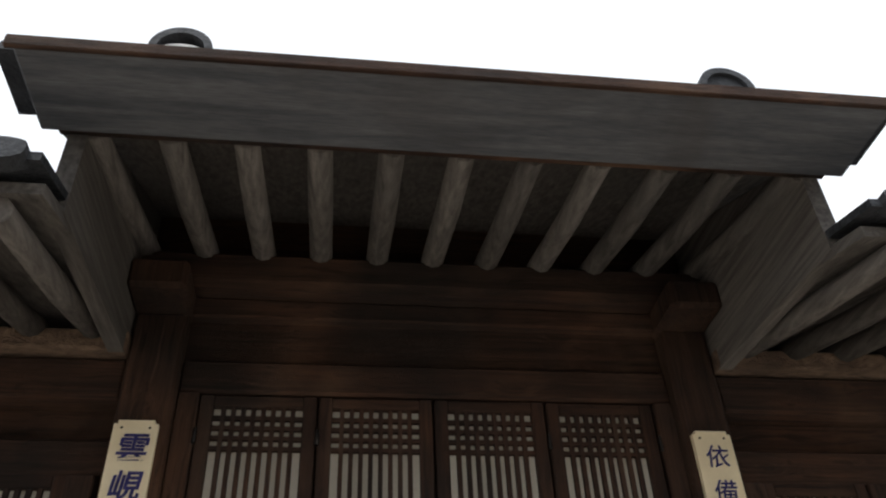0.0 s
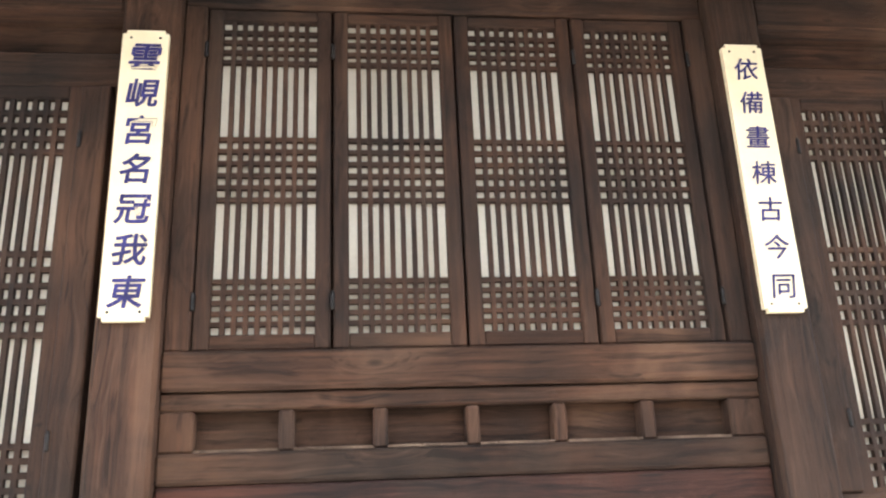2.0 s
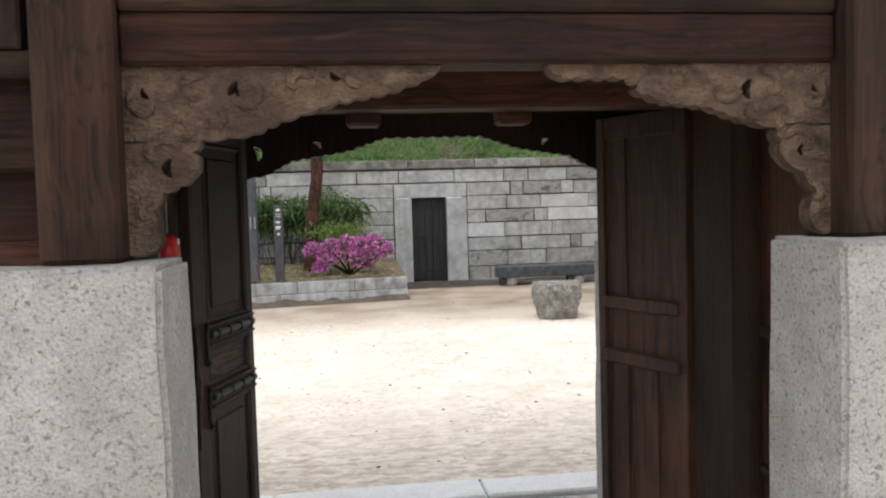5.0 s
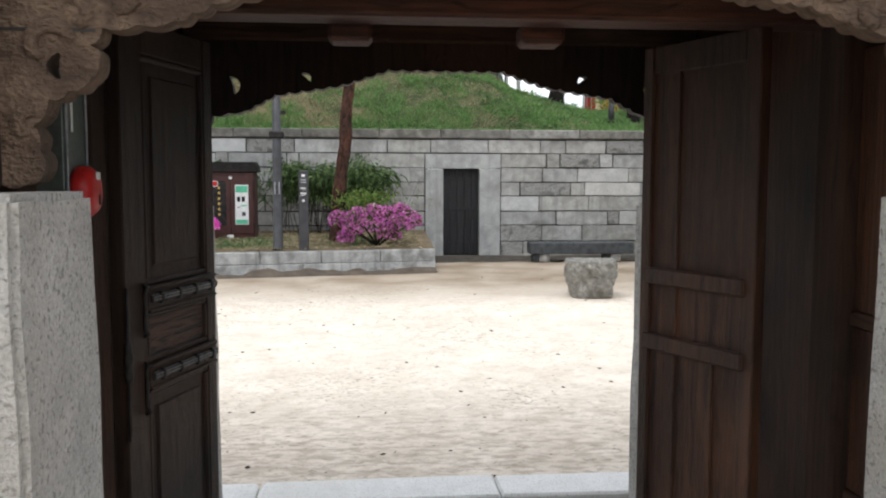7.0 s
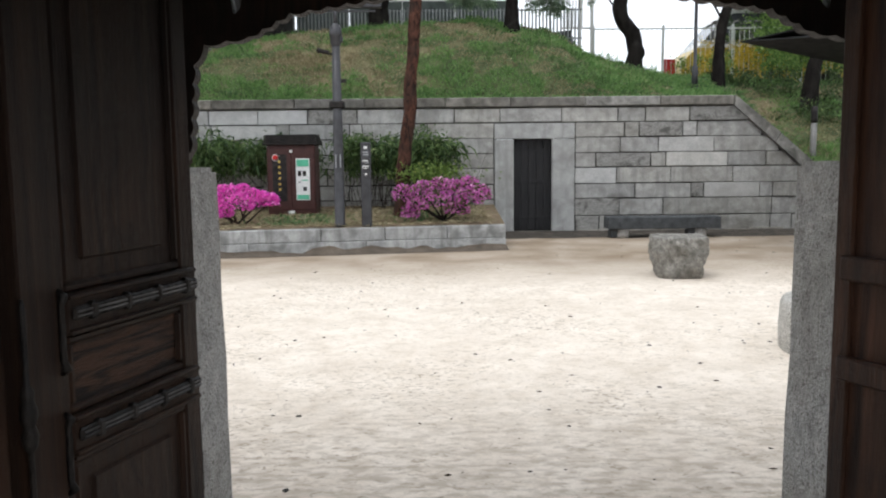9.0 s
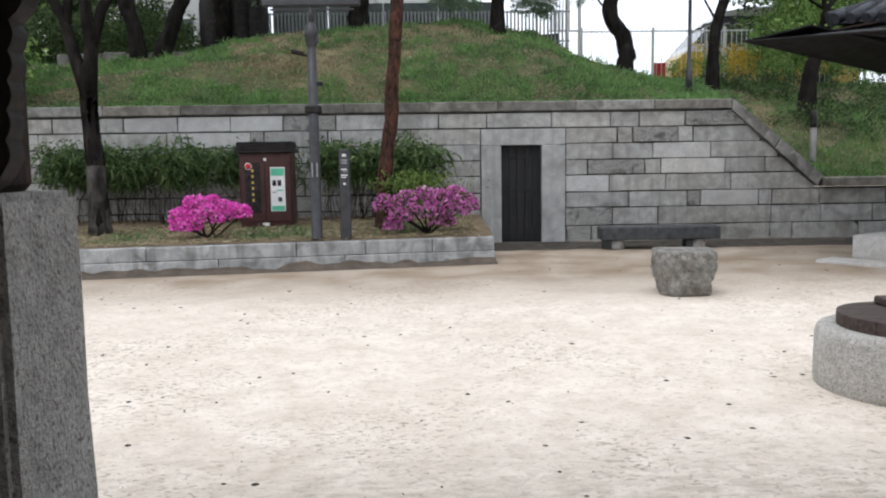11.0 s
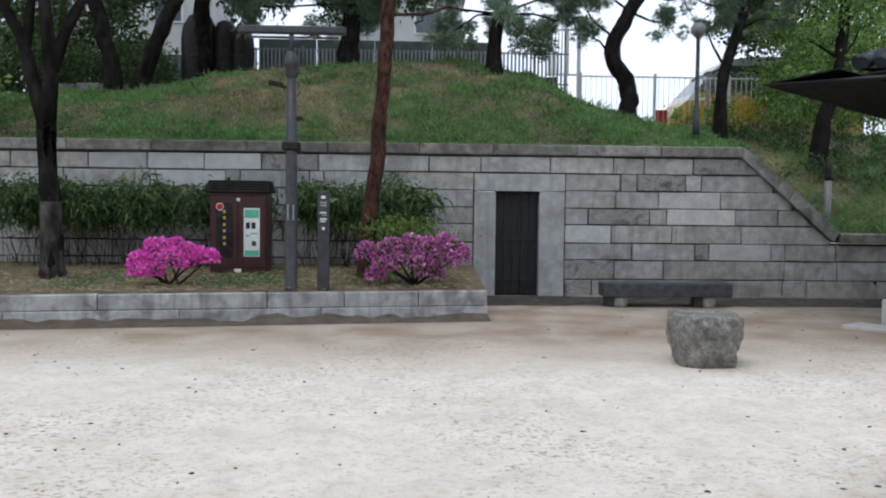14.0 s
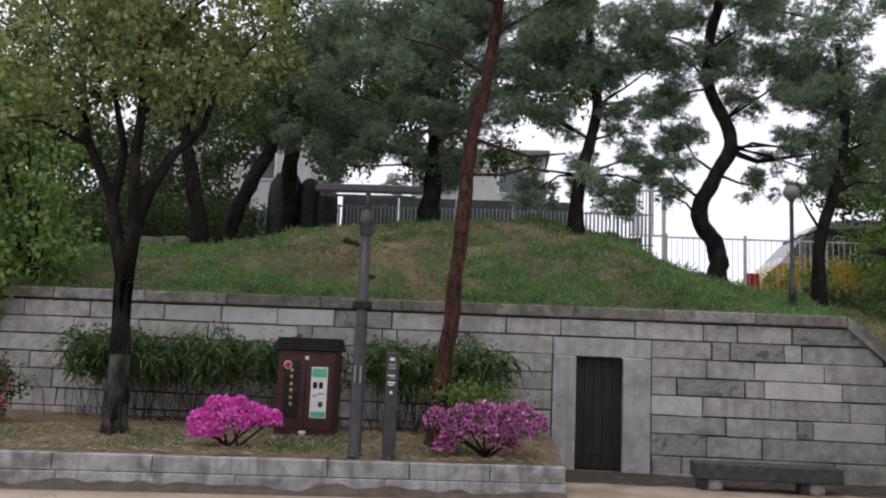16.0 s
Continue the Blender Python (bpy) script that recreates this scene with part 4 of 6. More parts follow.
for i in range(gx + 1):
    for j in range(gy + 1):
        x = 1.642 - 10.2 * i / gx
        y0 = pa.y + (pa.x - x) * -0.167 * 1.0 + 0.13
        y = y0 + (WY + 0.02 - y0) * j / gy
        vv[i, j] = q.verts.new((x, y, 0.425 + 0.16 * (j / gy) + 0.02 * noise.noise(Vector((x * 1.5, y * 1.5, 0)))))
for i in range(gx):
    for j in range(gy):
        q.faces.new((vv[i, j], vv[i + 1, j], vv[i + 1, j + 1], vv[i, j + 1]))
bmesh.ops.recalc_face_normals(q, faces=q.faces[:])
structure("bed_soil", q, soil, "brown planting soil with straw and moss", "soil")

# ---- grass bank ----
PX = [-30, -8.3, -5.7, -3.1, 1.39, 3.33, 4.36, 5.9, 8.5, 9.8, 13, 30]
PZ = [4.0, 4.05, 4.2, 4.72, 5.02, 4.72, 4.10, 3.60, 3.42, 3.36, 3.4, 3.45]


def bank(x, y):
    top = float(np.interp(x, PX, PZ))
    base = 2.68 if x < 6.61 else max(1.12, 2.68 - 0.88 * (x - 6.61)) if x < 8.4 else 1.12
    f = min(1.0, max(0.0, (y - 20.3) / 3.9))
    f = f * (1.6 - 0.6 * f)
    z = base + (top - base) * min(f, 1.0)
    z += 0.07 * noise.noise(Vector((x * 0.7, y * 0.7, 1))) * min(1, max(0, (y - 20.4)))
    if y > 24.6:
        z -= min(1.2, 0.12 * (y - 24.6)) if x < 4.5 else 0.02 * (y - 24.6)
    return z


q = bmesh.new()
vv = {}
xs_ = np.linspace(-30, 30, 161)
ys_ = np.concatenate([np.linspace(20.3, 25, 22), np.linspace(25.6, 46, 14)])
for i, x in enumerate(xs_):
    for j, y in enumerate(ys_):
        vv[i, j] = q.verts.new((x, y, bank(x, y)))
for i in range(len(xs_) - 1):
    for j in range(len(ys_) - 1):
        f = q.faces.new((vv[i, j], vv[i + 1, j], vv[i + 1, j + 1], vv[i, j + 1]))
        f.smooth = True
structure("grass_bank", q, turf, "green grass bank with dry patches above the wall", "grass bank")


def leaf_material(name, c0, c1, c2=None, trans=0.35, rough=0.6):
    m = bpy.data.materials.new(name)
    m.use_nodes = True
    n, l = m.node_tree.nodes, m.node_tree.links
    b = n["Principled BSDF"]
    g = n.new("ShaderNodeNewGeometry")
    r = n.new("ShaderNodeValToRGB")
    r.color_ramp.elements[0].color, r.color_ramp.elements[1].color = (*c0, 1), (*c1, 1)
    if c2:
        e = r.color_ramp.elements.new(0.9)
        e.color = (*c1, 1)
        r.color_ramp.elements[-1].color = (*c2, 1)
    l.new(g.outputs["Random Per Island"], r.inputs[0])
    l.new(r.outputs[0], b.inputs["Base Color"])
    b.inputs["Roughness"].default_value = rough
    b.inputs["Specular IOR Level"].default_value = 0.25
    if trans:
        t, mx = n.new("ShaderNodeBsdfTranslucent"), n.new("ShaderNodeMixShader")
        l.new(r.outputs[0], t.inputs[0])
        mx.inputs[0].default_value = trans
        l.new(b.outputs[0], mx.inputs[1])
        l.new(t.outputs[0], mx.inputs[2])
        l.new(mx.outputs[0], n["Material Output"].inputs[0])
    return m


rng = np.random.default_rng(3)


def cards(centres, dirs, length, width, bend=0.15):
    """Small pointed leaves: a centre, a direction and a size each, two triangles a leaf."""
    k = len(centres)
    d = dirs / (np.linalg.norm(dirs, axis=1, keepdims=True) + 1e-9)
    side = np.cross(d, rng.normal(size=(k, 3)))
    side /= np.linalg.norm(side, axis=1, keepdims=True) + 1e-9
    L_ = np.asarray(length).reshape(-1, 1) * np.ones((k, 1))
    W_ = np.asarray(width).reshape(-1, 1) * np.ones((k, 1))
    base = centres
    tip = centres + d * L_
    tip[:, 2] -= bend * L_[:, 0]
    midp = centres + d * L_ * 0.5
    v = np.stack([base, midp + side * W_ * 0.5, tip, midp - side * W_ * 0.5], axis=1).reshape(-1, 3)
    f = np.arange(4 * k).reshape(-1, 4)
    return v.tolist(), f.tolist()


blade_green = leaf_material("grass_blade", (0.050, 0.105, 0.040), (0.165, 0.27, 0.105), (0.33, 0.33, 0.20), 0.4)
blade_dry = leaf_material("dry_grass_blade", (0.16, 0.145, 0.08), (0.42, 0.355, 0.22), (0.55, 0.48, 0.33), 0.25)
K = 90000
gxs, gys = rng.uniform(-11, 12, K), 20.25 + 5.0 * rng.random(K) ** 1.3
pts = np.array([(x, y, bank(x, y) - 0.01) for x, y in zip(gxs, gys)])
dryf = np.array([noise.noise(Vector((x * 0.55 + 40, y * 0.9, 0))) + 0.45 * noise.noise(Vector((x * 2.2, y * 2.2, 4))) for x, y in zip(gxs, gys)])
dry = dryf + 0.34 * np.exp(-((gxs + 1.6) / 2.4) ** 2 - ((gys - 22.6) / 1.3) ** 2) - 0.012 * np.clip(gxs - 2, 0, 9) > 0.11
dirs = np.stack([rng.normal(0, 0.45, K), rng.normal(0, 0.45, K) - 0.15, np.full(K, 0.8)], axis=1)
tuft = np.array([noise.noise(Vector((x * 3.1, y * 3.1, 9))) for x, y in zip(gxs, gys)])
ln = rng.uniform(0.06, 0.16, K) * np.where(dry, 0.7, 1.0) * (0.75 + 2.0 * np.clip(tuft, 0, 1))
near = (gys < 20.5) & (rng.random(K) < 0.5)
ln = np.where(near, ln * 1.5, ln)
lime = ~dry & (dryf - 0.18 * np.exp(-((gys - 20.3) / 1.2) ** 2) - 0.12 * (np.abs(gxs + 6.5) < 3.0) < -0.02)
blade_lime = leaf_material("fresh_grass_blade", (0.095, 0.20, 0.055), (0.25, 0.40, 0.145), None, 0.4)
stuff("fresh_grass", *cards(pts[lime], dirs[lime], ln[lime] * 1.15, 0.020, 0.2), blade_lime, "fresh light green grass on the bank", "grass")
rest = ~(dry | lime)
stuff("bank_grass", *cards(pts[rest], dirs[rest], ln[rest], 0.020, 0.2), blade_green, "rough green grass blades covering the bank", "grass")
stuff("dry_grass", *cards(pts[dry], dirs[dry], ln[dry], 0.018, 0.25), blade_dry, "patches of dry straw-coloured grass on the bank", "grass")

def tufts(spots, blades, height, spread):
    c = np.repeat(np.array(spots), blades, axis=0)
    k = len(c)
    out = rng.normal(0, 1, (k, 2))
    c[:, :2] += out * spread * 0.35
    d = np.stack([out[:, 0] * 0.45, out[:, 1] * 0.45 - 0.1, np.full(k, 0.9)], 1)
    return cards(c, d, rng.uniform(0.5, 1.2, k) * height, 0.017, 0.35)


spots = []
while len(spots) < 520:
    x, y = rng.uniform(-10, 11.5), 20.38 + 4.2 * rng.random() ** 1.8
    if noise.noise(Vector((x * 0.8, y * 0.9, 3))) > -0.12:
        spots.append((x, y, bank(x, y) - 0.02))
stuff("grass_tufts", *tufts(spots[:300], 34, 0.24, 0.22), blade_green, "tall dark green grass tufts on the bank", "grass")
stuff("weed_tufts", *tufts(spots[300:], 30, 0.17, 0.30), blade_lime, "low fresh green weeds on the bank", "weeds")
spots = [(x, y, bank(x, y)) for x, y in zip(rng.normal(-2.35, 0.55, 60), rng.normal(21.7, 0.35, 60))] + [(x, y, bank(x, y)) for x, y in zip(rng.normal(-0.6, 0.5, 30), rng.normal(22.9, 0.3, 30))]
v_, f_ = tufts(spots, 26, 0.20, 0.4)
stuff("mown_straw", v_, f_, blade_dry, "heap of mown straw lying on the bank", "straw")
spots = [(x, y, 2.76) for x, y in zip(rng.uniform(-10, 6.4, 170), rng.uniform(20.20, 20.36, 170))]
stuff("edge_grass", *tufts(spots, 20, 0.15, 0.25), blade_lime, "grass growing over the back of the cap stones", "grass")

# straw, weeds and dry leaves on the planting bed
K = 12500
bxs = rng.uniform(-8, 1.4, K)
bys = 17.0 + (bxs - 1.65) * 0.167 + rng.random(K) * 2.7
pts = np.stack([bxs, bys, 0.46 + 0.15 * np.clip((bys - 16.9) / 3, 0, 1)], axis=1)
stuff("bed_straw", *cards(pts, np.stack([rng.normal(size=K), rng.normal(size=K), rng.uniform(-0.1, 0.35, K)], 1), rng.uniform(0.05, 0.2, K), 0.012, 0.1), blade_dry, "dry straw and fallen leaves scattered on the planting bed", "straw")
K = 1700
bxs = np.concatenate([rng.normal(c, 0.3, K // 5) for c in (-6.3, -4.2, -2.2, -1.7, 0.2)])
bys = 17.25 + (bxs - 1.65) * 0.167 + rng.random(len(bxs)) * 1.6
pts = np.stack([bxs, bys, 0.46 + 0.1 * np.clip((bys - 16.9) / 3, 0, 1)], axis=1)
stuff("bed_weeds", *cards(pts, np.stack([rng.normal(0, 0.6, len(bxs)), rng.normal(0, 0.6, len(bxs)), np.full(len(bxs), 0.6)], 1), rng.uniform(0.06, 0.16, len(bxs)), 0.018, 0.25), blade_green, "low green weeds on the planting bed", "weeds")

# ---- bamboo-grass hedge along the wall ----
sasa = leaf_material("bamboo_leaf", (0.022, 0.050, 0.016), (0.11, 0.175, 0.055), (0.27, 0.32, 0.14), 0.3)
hx = []
for x0, x1, zt, cnt in ((-6.45, -2.95, 1.98, 50), (-1.72, 1.0, 1.98, 42), (-2.9, -1.7, 2.0, 5)):
    for k in range(cnt):
        hx.append((rng.uniform(x0, x1), zt))
V, F = [], []
stems = bmesh.new()
for x, zt in hx:
    y = rng.uniform(19.15, 19.85)
    top = zt + rng.normal(-0.10, 0.10)
    lean = rng.normal(0, 0.10, 2)
    for _ in range(2):
        sx_, r_ = x + rng.normal(0, 0.25), rng.uniform(0.4, 1.1)
        tube(stems, [(sx_, y + 0.08, 0.5), (sx_ + rng.normal(0, 0.14), y, 1.0), (sx_ + rng.normal(0, 0.28), y - 0.05, rng.uniform(1.2, 1.7))], [0.009 * r_, 0.007 * r_, 0.004 * r_], 4)
    if rng.random() < 0.3:
        tube(stems, [(x, y, 0.5), (x + lean[0] * 0.4, y, 1.1), (x + lean[0], y - 0.12, top)], [0.007, 0.006, 0.004], 4)
    k = int(rng.integers(70, 190))
    t = rng.random(k) ** 0.6
    c = np.stack([x + lean[0] * t + rng.normal(0, 0.13, k), y - 0.1 * t - np.abs(rng.normal(0, 0.2, k)) * t, 1.22 + (top - 1.22) * t + rng.normal(0, 0.03, k)], 1)
    d = np.stack([rng.normal(0, 0.9, k), rng.normal(-0.35, 0.6, k), rng.normal(0.05, 0.5, k)], 1)
    v, f = cards(c, d, rng.uniform(0.13, 0.25, k), 0.036, 0.5)
    F += [[i + len(V) for i in q_] for q_ in f]
    V += v
hedge = thing("bamboo_hedge", (-2.5, 19.5, 0.5), "dense dark-green bamboo-grass hedge with drooping narrow leaves", "hedge")
hl = stuff("foliage", [(a + 2.5, b - 19.5, c - 0.5) for a, b, c in V], F, sasa, "drooping narrow leaves", "", hedge)
for v in stems.verts:
    v.co -= Vector((-2.5, 19.5, 0.5))
tagged(part("branchwork", stems, door_wood, hedge), kind="stuff")

# ---- azaleas ----
az_pink = leaf_material("azalea_magenta", (0.70, 0.05, 0.48), (0.93, 0.22, 0.70), (0.96, 0.5, 0.78), 0.3)
az_pale = leaf_material("azalea_purple", (0.50, 0.07, 0.40), (0.78, 0.28, 0.62), (0.88, 0.55, 0.72), 0.3)
az_leaf = leaf_material("azalea_leaf", (0.04, 0.07, 0.018), (0.15, 0.19, 0.05), (0.42, 0.38, 0.18), 0.3)


def azalea(loc, lobes, mat, flowers, leaves, label):
    t = thing("azalea_bush", loc, label, "shrub", "azaleas")
    st = bmesh.new()
    for k in range(9):
        cx, cy, cz, rx, rz = lobes[k % len(lobes)]
        bx_ = random.uniform(-0.1, 0.1)
        tube(st, [(bx_, random.uniform(-0.05, 0.05), -0.02), ((bx_ + cx) * 0.5, cy * 0.5, cz * 0.5), (cx, cy, cz)], [0.022, 0.015, 0.007], 6)
    tagged(part("branchwork", st, door_wood, t), kind="stuff")
    for nm, cnt, m, sc_ in (("blossom", flowers, mat, 1.0), ("leaves", leaves, az_leaf, 0.97)):
        which = rng.integers(0, len(lobes), cnt)
        u = rng.normal(size=(cnt, 3))
        u /= np.linalg.norm(u, axis=1, keepdims=True)
        u[:, 2] = np.where(u[:, 2] < -0.45, -u[:, 2], u[:, 2])
        lb = np.array(lobes)[which]
        rad = sc_ * (0.72 + 0.32 * rng.random((cnt, 1)))
        c = lb[:, :3] + u * np.stack([lb[:, 3], lb[:, 3] * 0.85, lb[:, 4]], 1) * rad
        d = u + rng.normal(0, 0.6, (cnt, 3))
        v, f = cards(c, d, rng.uniform(0.034, 0.062, cnt), rng.uniform(0.030, 0.052, cnt), 0.0)
        stuff(nm, v, f, m, "", "", t)


azalea((-2.9, 16.95, 0.45), [(-0.40, 0, 0.32, 0.24, 0.20), (-0.17, 0, 0.48, 0.22, 0.20), (0.0, -0.1, 0.36, 0.24, 0.20), (0.18, 0.05, 0.44, 0.22, 0.17), (0.36, 0, 0.40, 0.20, 0.16), (0.52, 0, 0.40, 0.13, 0.12), (-0.46, -0.05, 0.22, 0.15, 0.13), (-0.28, -0.12, 0.22, 0.17, 0.13), (-0.3, 0, 0.58, 0.09, 0.09), (0.05, 0, 0.6, 0.1, 0.08)], az_pink, 5600, 700, "azalea bush in full bright magenta bloom")
azalea((0.62, 17.2, 0.45), [(-0.74, 0, 0.48, 0.17, 0.17), (-0.5, -0.1, 0.3, 0.17, 0.14), (-0.38, 0, 0.52, 0.22, 0.18), (-0.1, 0, 0.58, 0.24, 0.18), (-0.15, -0.1, 0.36, 0.26, 0.18), (0.15, 0, 0.5, 0.25, 0.22), (0.38, 0, 0.60, 0.22, 0.17), (0.42, -0.1, 0.40, 0.24, 0.18), (0.64, 0, 0.46, 0.14, 0.16), (-0.62, -0.1, 0.16, 0.15, 0.12), (0.2, 0, 0.2, 0.2, 0.15)], az_pale, 4200, 3000, "loose azalea bush with purple-pink blossom and green leaves")
lt = leaf_material("fresh_leaf", (0.06, 0.11, 0.02), (0.18, 0.26, 0.06), (0.28, 0.32, 0.10), 0.35)
K = 900
u = rng.normal(size=(K, 3)) * np.array([0.32, 0.16, 0.10]) + np.array([0.35, 17.75, 1.28])
stuff("fresh_shrub", *cards(u, rng.normal(size=(K, 3)), rng.uniform(0.05, 0.09, K), 0.035, 0.1), lt, "light green shrub leaves behind the azalea", "shrub")

# ---- bench, mortar stone, well ----
bench = thing("stone_bench", (4.79, 18.58, 0.014), "long dark stone bench on short granite feet against the wall", "bench")
bench_stone = material("dark_bench_stone", (0.035, 0.04, 0.043), (0.085, 0.09, 0.094), 8, rough=0.6, bump=0.3, fine=60)
part("seat", bx(-1.08, 1.08, -0.2, 0.22, 0.165, 0.395, 0.016, 0.003), bench_stone, bench)
for fx in (-0.77, 0.72):
    part("foot", lathe(bmesh.new(), [(0.12, -0.02), (0.13, 0.06), (0.118, 0.165)], 14), grey_granite, bench, loc=(fx, -0.03, 0))
    part("block", bx(fx - 0.24, fx - 0.10, -0.1, 0.15, 0.0, 0.165, 0.01), bench_stone, bench)
q = bmesh.new()
prof = [(0.29, 0.0), (0.325, 0.02), (0.345, 0.06), (0.355, 0.12), (0.363, 0.17), (0.37, 0.22), (0.376, 0.27), (0.382, 0.32), (0.387, 0.37), (0.391, 0.42), (0.395, 0.47), (0.394, 0.52), (0.385, 0.54), (0.33, 0.54), (0.29, 0.525), (0.2, 0.515)]
lathe(q, prof, 56)
for v in q.verts:
    a_ = math.atan2(v.co.y, v.co.x) + 0.16
    k_ = (abs(math.cos(a_)) ** 7 + abs(math.sin(a_)) ** 7) ** (-1 / 7)
    f_ = 1 + 0.8 * (k_ - 1.13)
    v.co.x, v.co.y = v.co.x * f_ * 0.98, v.co.y * f_ * 0.98
    g = v.co * 4.0
    v.co += Vector((noise.noise(g), noise.noise(g + Vector((5, 0, 0))), 0.4 * noise.noise(g + Vector((0, 5, 0))) if 0.02 < v.co.z < 0.5 else 0)) * 0.05
    g = v.co * 16
    v.co += Vector((noise.noise(g), noise.noise(g + Vector((5, 0, 0))), 0)) * 0.034
rough_granite = material("rough_dark_granite", (0.17, 0.16, 0.14), (0.42, 0.40, 0.355), 16, rough=0.9, bump=1.0, fine=70, stain=(0.07, 0.065, 0.05), stain_amount=0.6, stain_scale=4, speck=(0.05, 0.045, 0.04))
tagged(part("stone_mortar", q, rough_granite, loc=(3.62, 13.46, -0.01)), "squat rough granite mortar stone standing on the sand", "stone")

well = thing("stone_well", (3.93, 9.2, 0), "round granite well curb with a dark plank lid", "well")
q = bmesh.new()
lathe(q, [(0.66, -0.03), (0.675, 0.03), (0.678, 0.2), (0.672, 0.37), (0.655, 0.41), (0.62, 0.425), (0.5, 0.425)], 72)
for v in q.verts:
    g = v.co * 14
    if v.co.z < 0.4:
        v.co += Vector((noise.noise(g), noise.noise(g + Vector((5, 0, 0))), 0)) * 0.009
well_stone = material("pitted_granite", (0.50, 0.48, 0.435), (0.74, 0.71, 0.65), 30, rough=0.9, bump=1.0, fine=110, stain=(0.30, 0.28, 0.235), stain_amount=0.35, stain_scale=5, speck=(0.22, 0.205, 0.175))
part("curb", q, well_stone, well)
lid_wood = material("lid_wood", (0.035, 0.022, 0.018), (0.10, 0.07, 0.055), 4, (0.6, 9, 9), 0.55, 0.4, 25)
for k in range(8):
    y0, y1 = -0.53 + k * 0.1325, -0.53 + (k + 1) * 0.1325 - 0.006
    ym = max(abs(y0), abs(y1))
    outl = []
    for yy in np.linspace(y0, y1, 4):
        outl.append((math.sqrt(max(0.001, 0.535 ** 2 - yy ** 2)), yy))
    for yy in np.linspace(y1, y0, 4):
        outl.append((-math.sqrt(max(0.001, 0.535 ** 2 - yy ** 2)), yy))
    part("plank", slab(bmesh.new(), outl, "z", 0.425, 0.515), lid_wood, well, "dark wooden lid plank")
part("lid_bar", bx(-0.09, 0.01, -0.45, 0.45, 0.515, 0.575, 0.01), lid_wood, well)
part("lid_grip", bx(-0.11, 0.03, -0.09, 0.09, 0.576, 0.66, 0.025), lid_wood, well)

# ---- pole, sign post, kiosk ----
pale_sticker = material("worn_sticker", (0.22, 0.23, 0.24), (0.36, 0.37, 0.38), 20, rough=0.6, bump=0.05)
pole = thing("street_pole", (-1.165, 16.68, 0.42), "dark grey steel street pole with a cross arm and camera dome", "pole")
part("shaft", lathe(bmesh.new(), [(0.105, 0), (0.10, 0.06), (0.088, 0.08), (0.082, 1.6), (0.065, 3.15)], 20), dark_metal, pole)
part("clamp_band", bx(-0.125, 0.125, -0.1, 0.1, 1.98, 2.10, 0.02), iron, pole, "black clamp band")
part("dome", lathe(bmesh.new(), [(0.055, 2.98), (0.085, 3.02), (0.092, 3.14), (0.104, 3.15), (0.104, 3.22), (0.09, 3.29), (0.06, 3.345), (0.03, 3.37)], 18), dark_metal, pole)
part("neck", lathe(bmesh.new(), [(0.035, 3.36), (0.035, 3.62)], 10), dark_metal, pole)
part("arm", bx(-0.73, 0.76, -0.06, 0.06, 3.60, 3.71, 0.02), dark_metal, pole)
part("arm_rail", bx(-0.62, 0.66, -0.02, 0.02, 3.54, 3.57, 0.004), dark_metal, pole)
cam_body = part("small_camera", lathe(bmesh.new(), [(0.03, 0.0), (0.035, 0.01), (0.035, 0.16), (0.043, 0.165), (0.043, 0.20), (0.03, 0.20)], 12), iron, pole, loc=(-0.11, -0.02, 2.885))
cam_body.rotation_euler = (0, radians(-78), 0)
part("bracket", bx(-0.14, -0.05, -0.02, 0.02, 2.85, 2.885, 0.006), iron, pole)
part("junction_box", bx(0.05, 0.115, -0.05, 0.05, 3.05, 3.16, 0.01), dark_metal, pole)
part("bracket", bx(0.05, 0.16, -0.015, 0.015, 2.40, 2.46), iron, pole)
for sx in (-0.045, 0.03):
    part("sticker", bx(sx, sx + 0.02, -0.094, -0.090, 1.0, 1.22), pale_sticker, pole, "worn pale sticker")

post = thing("sign_post", (-0.71, 16.68, 0.42), "slim dark grey information post with small white marks", "sign post")
part("body", bx(-0.085, 0.085, -0.04, 0.04, 0, 1.42, 0.012), dark_metal, post)
for z0, z1, a, b2, m in ((1.31, 1.35, -0.03, 0.03, white_paint), (1.24, 1.265, -0.045, 0.045, pale_sticker), (1.20, 1.225, -0.045, 0.045, pale_sticker), (1.10, 1.12, -0.05, 0.04, white_paint), (1.07, 1.085, -0.02, 0.05, pale_sticker), (1.01, 1.03, -0.05, 0.05, white_paint), (0.98, 0.995, -0.05, 0.03, white_paint), (0.87, 0.905, -0.018, 0.018, white_paint)):
    part("mark", bx(a, b2, -0.0445, -0.0405, z0, z1), m, post)

kiosk = thing("utility_cabinet", (-2.26, 18.6, 0.5), "dark brown metal utility cabinet with a poster on its door", "cabinet")
part("body", bx(-0.455, 0.455, -0.22, 0.3, 0.02, 1.33, 0.012), brown_metal, kiosk)
part("roof", bx(-0.52, 0.52, -0.29, 0.36, 1.33, 1.375, 0.012), iron, kiosk, "dark lidded roof")
for k in range(4):
    part("roof_rib", bx(-0.515 + 0.012 * k, 0.515 - 0.012 * k, -0.285 + 0.012 * k, 0.355 - 0.012 * k, 1.38 + k * 0.038, 1.412 + k * 0.038, 0.012), iron, kiosk)
part("roof_core", bx(-0.46, 0.46, -0.23, 0.30, 1.376, 1.515), iron, kiosk)
part("door", bx(-0.43, -0.005, -0.236, -0.2205, 0.12, 1.28, 0.006), brown_metal, kiosk)
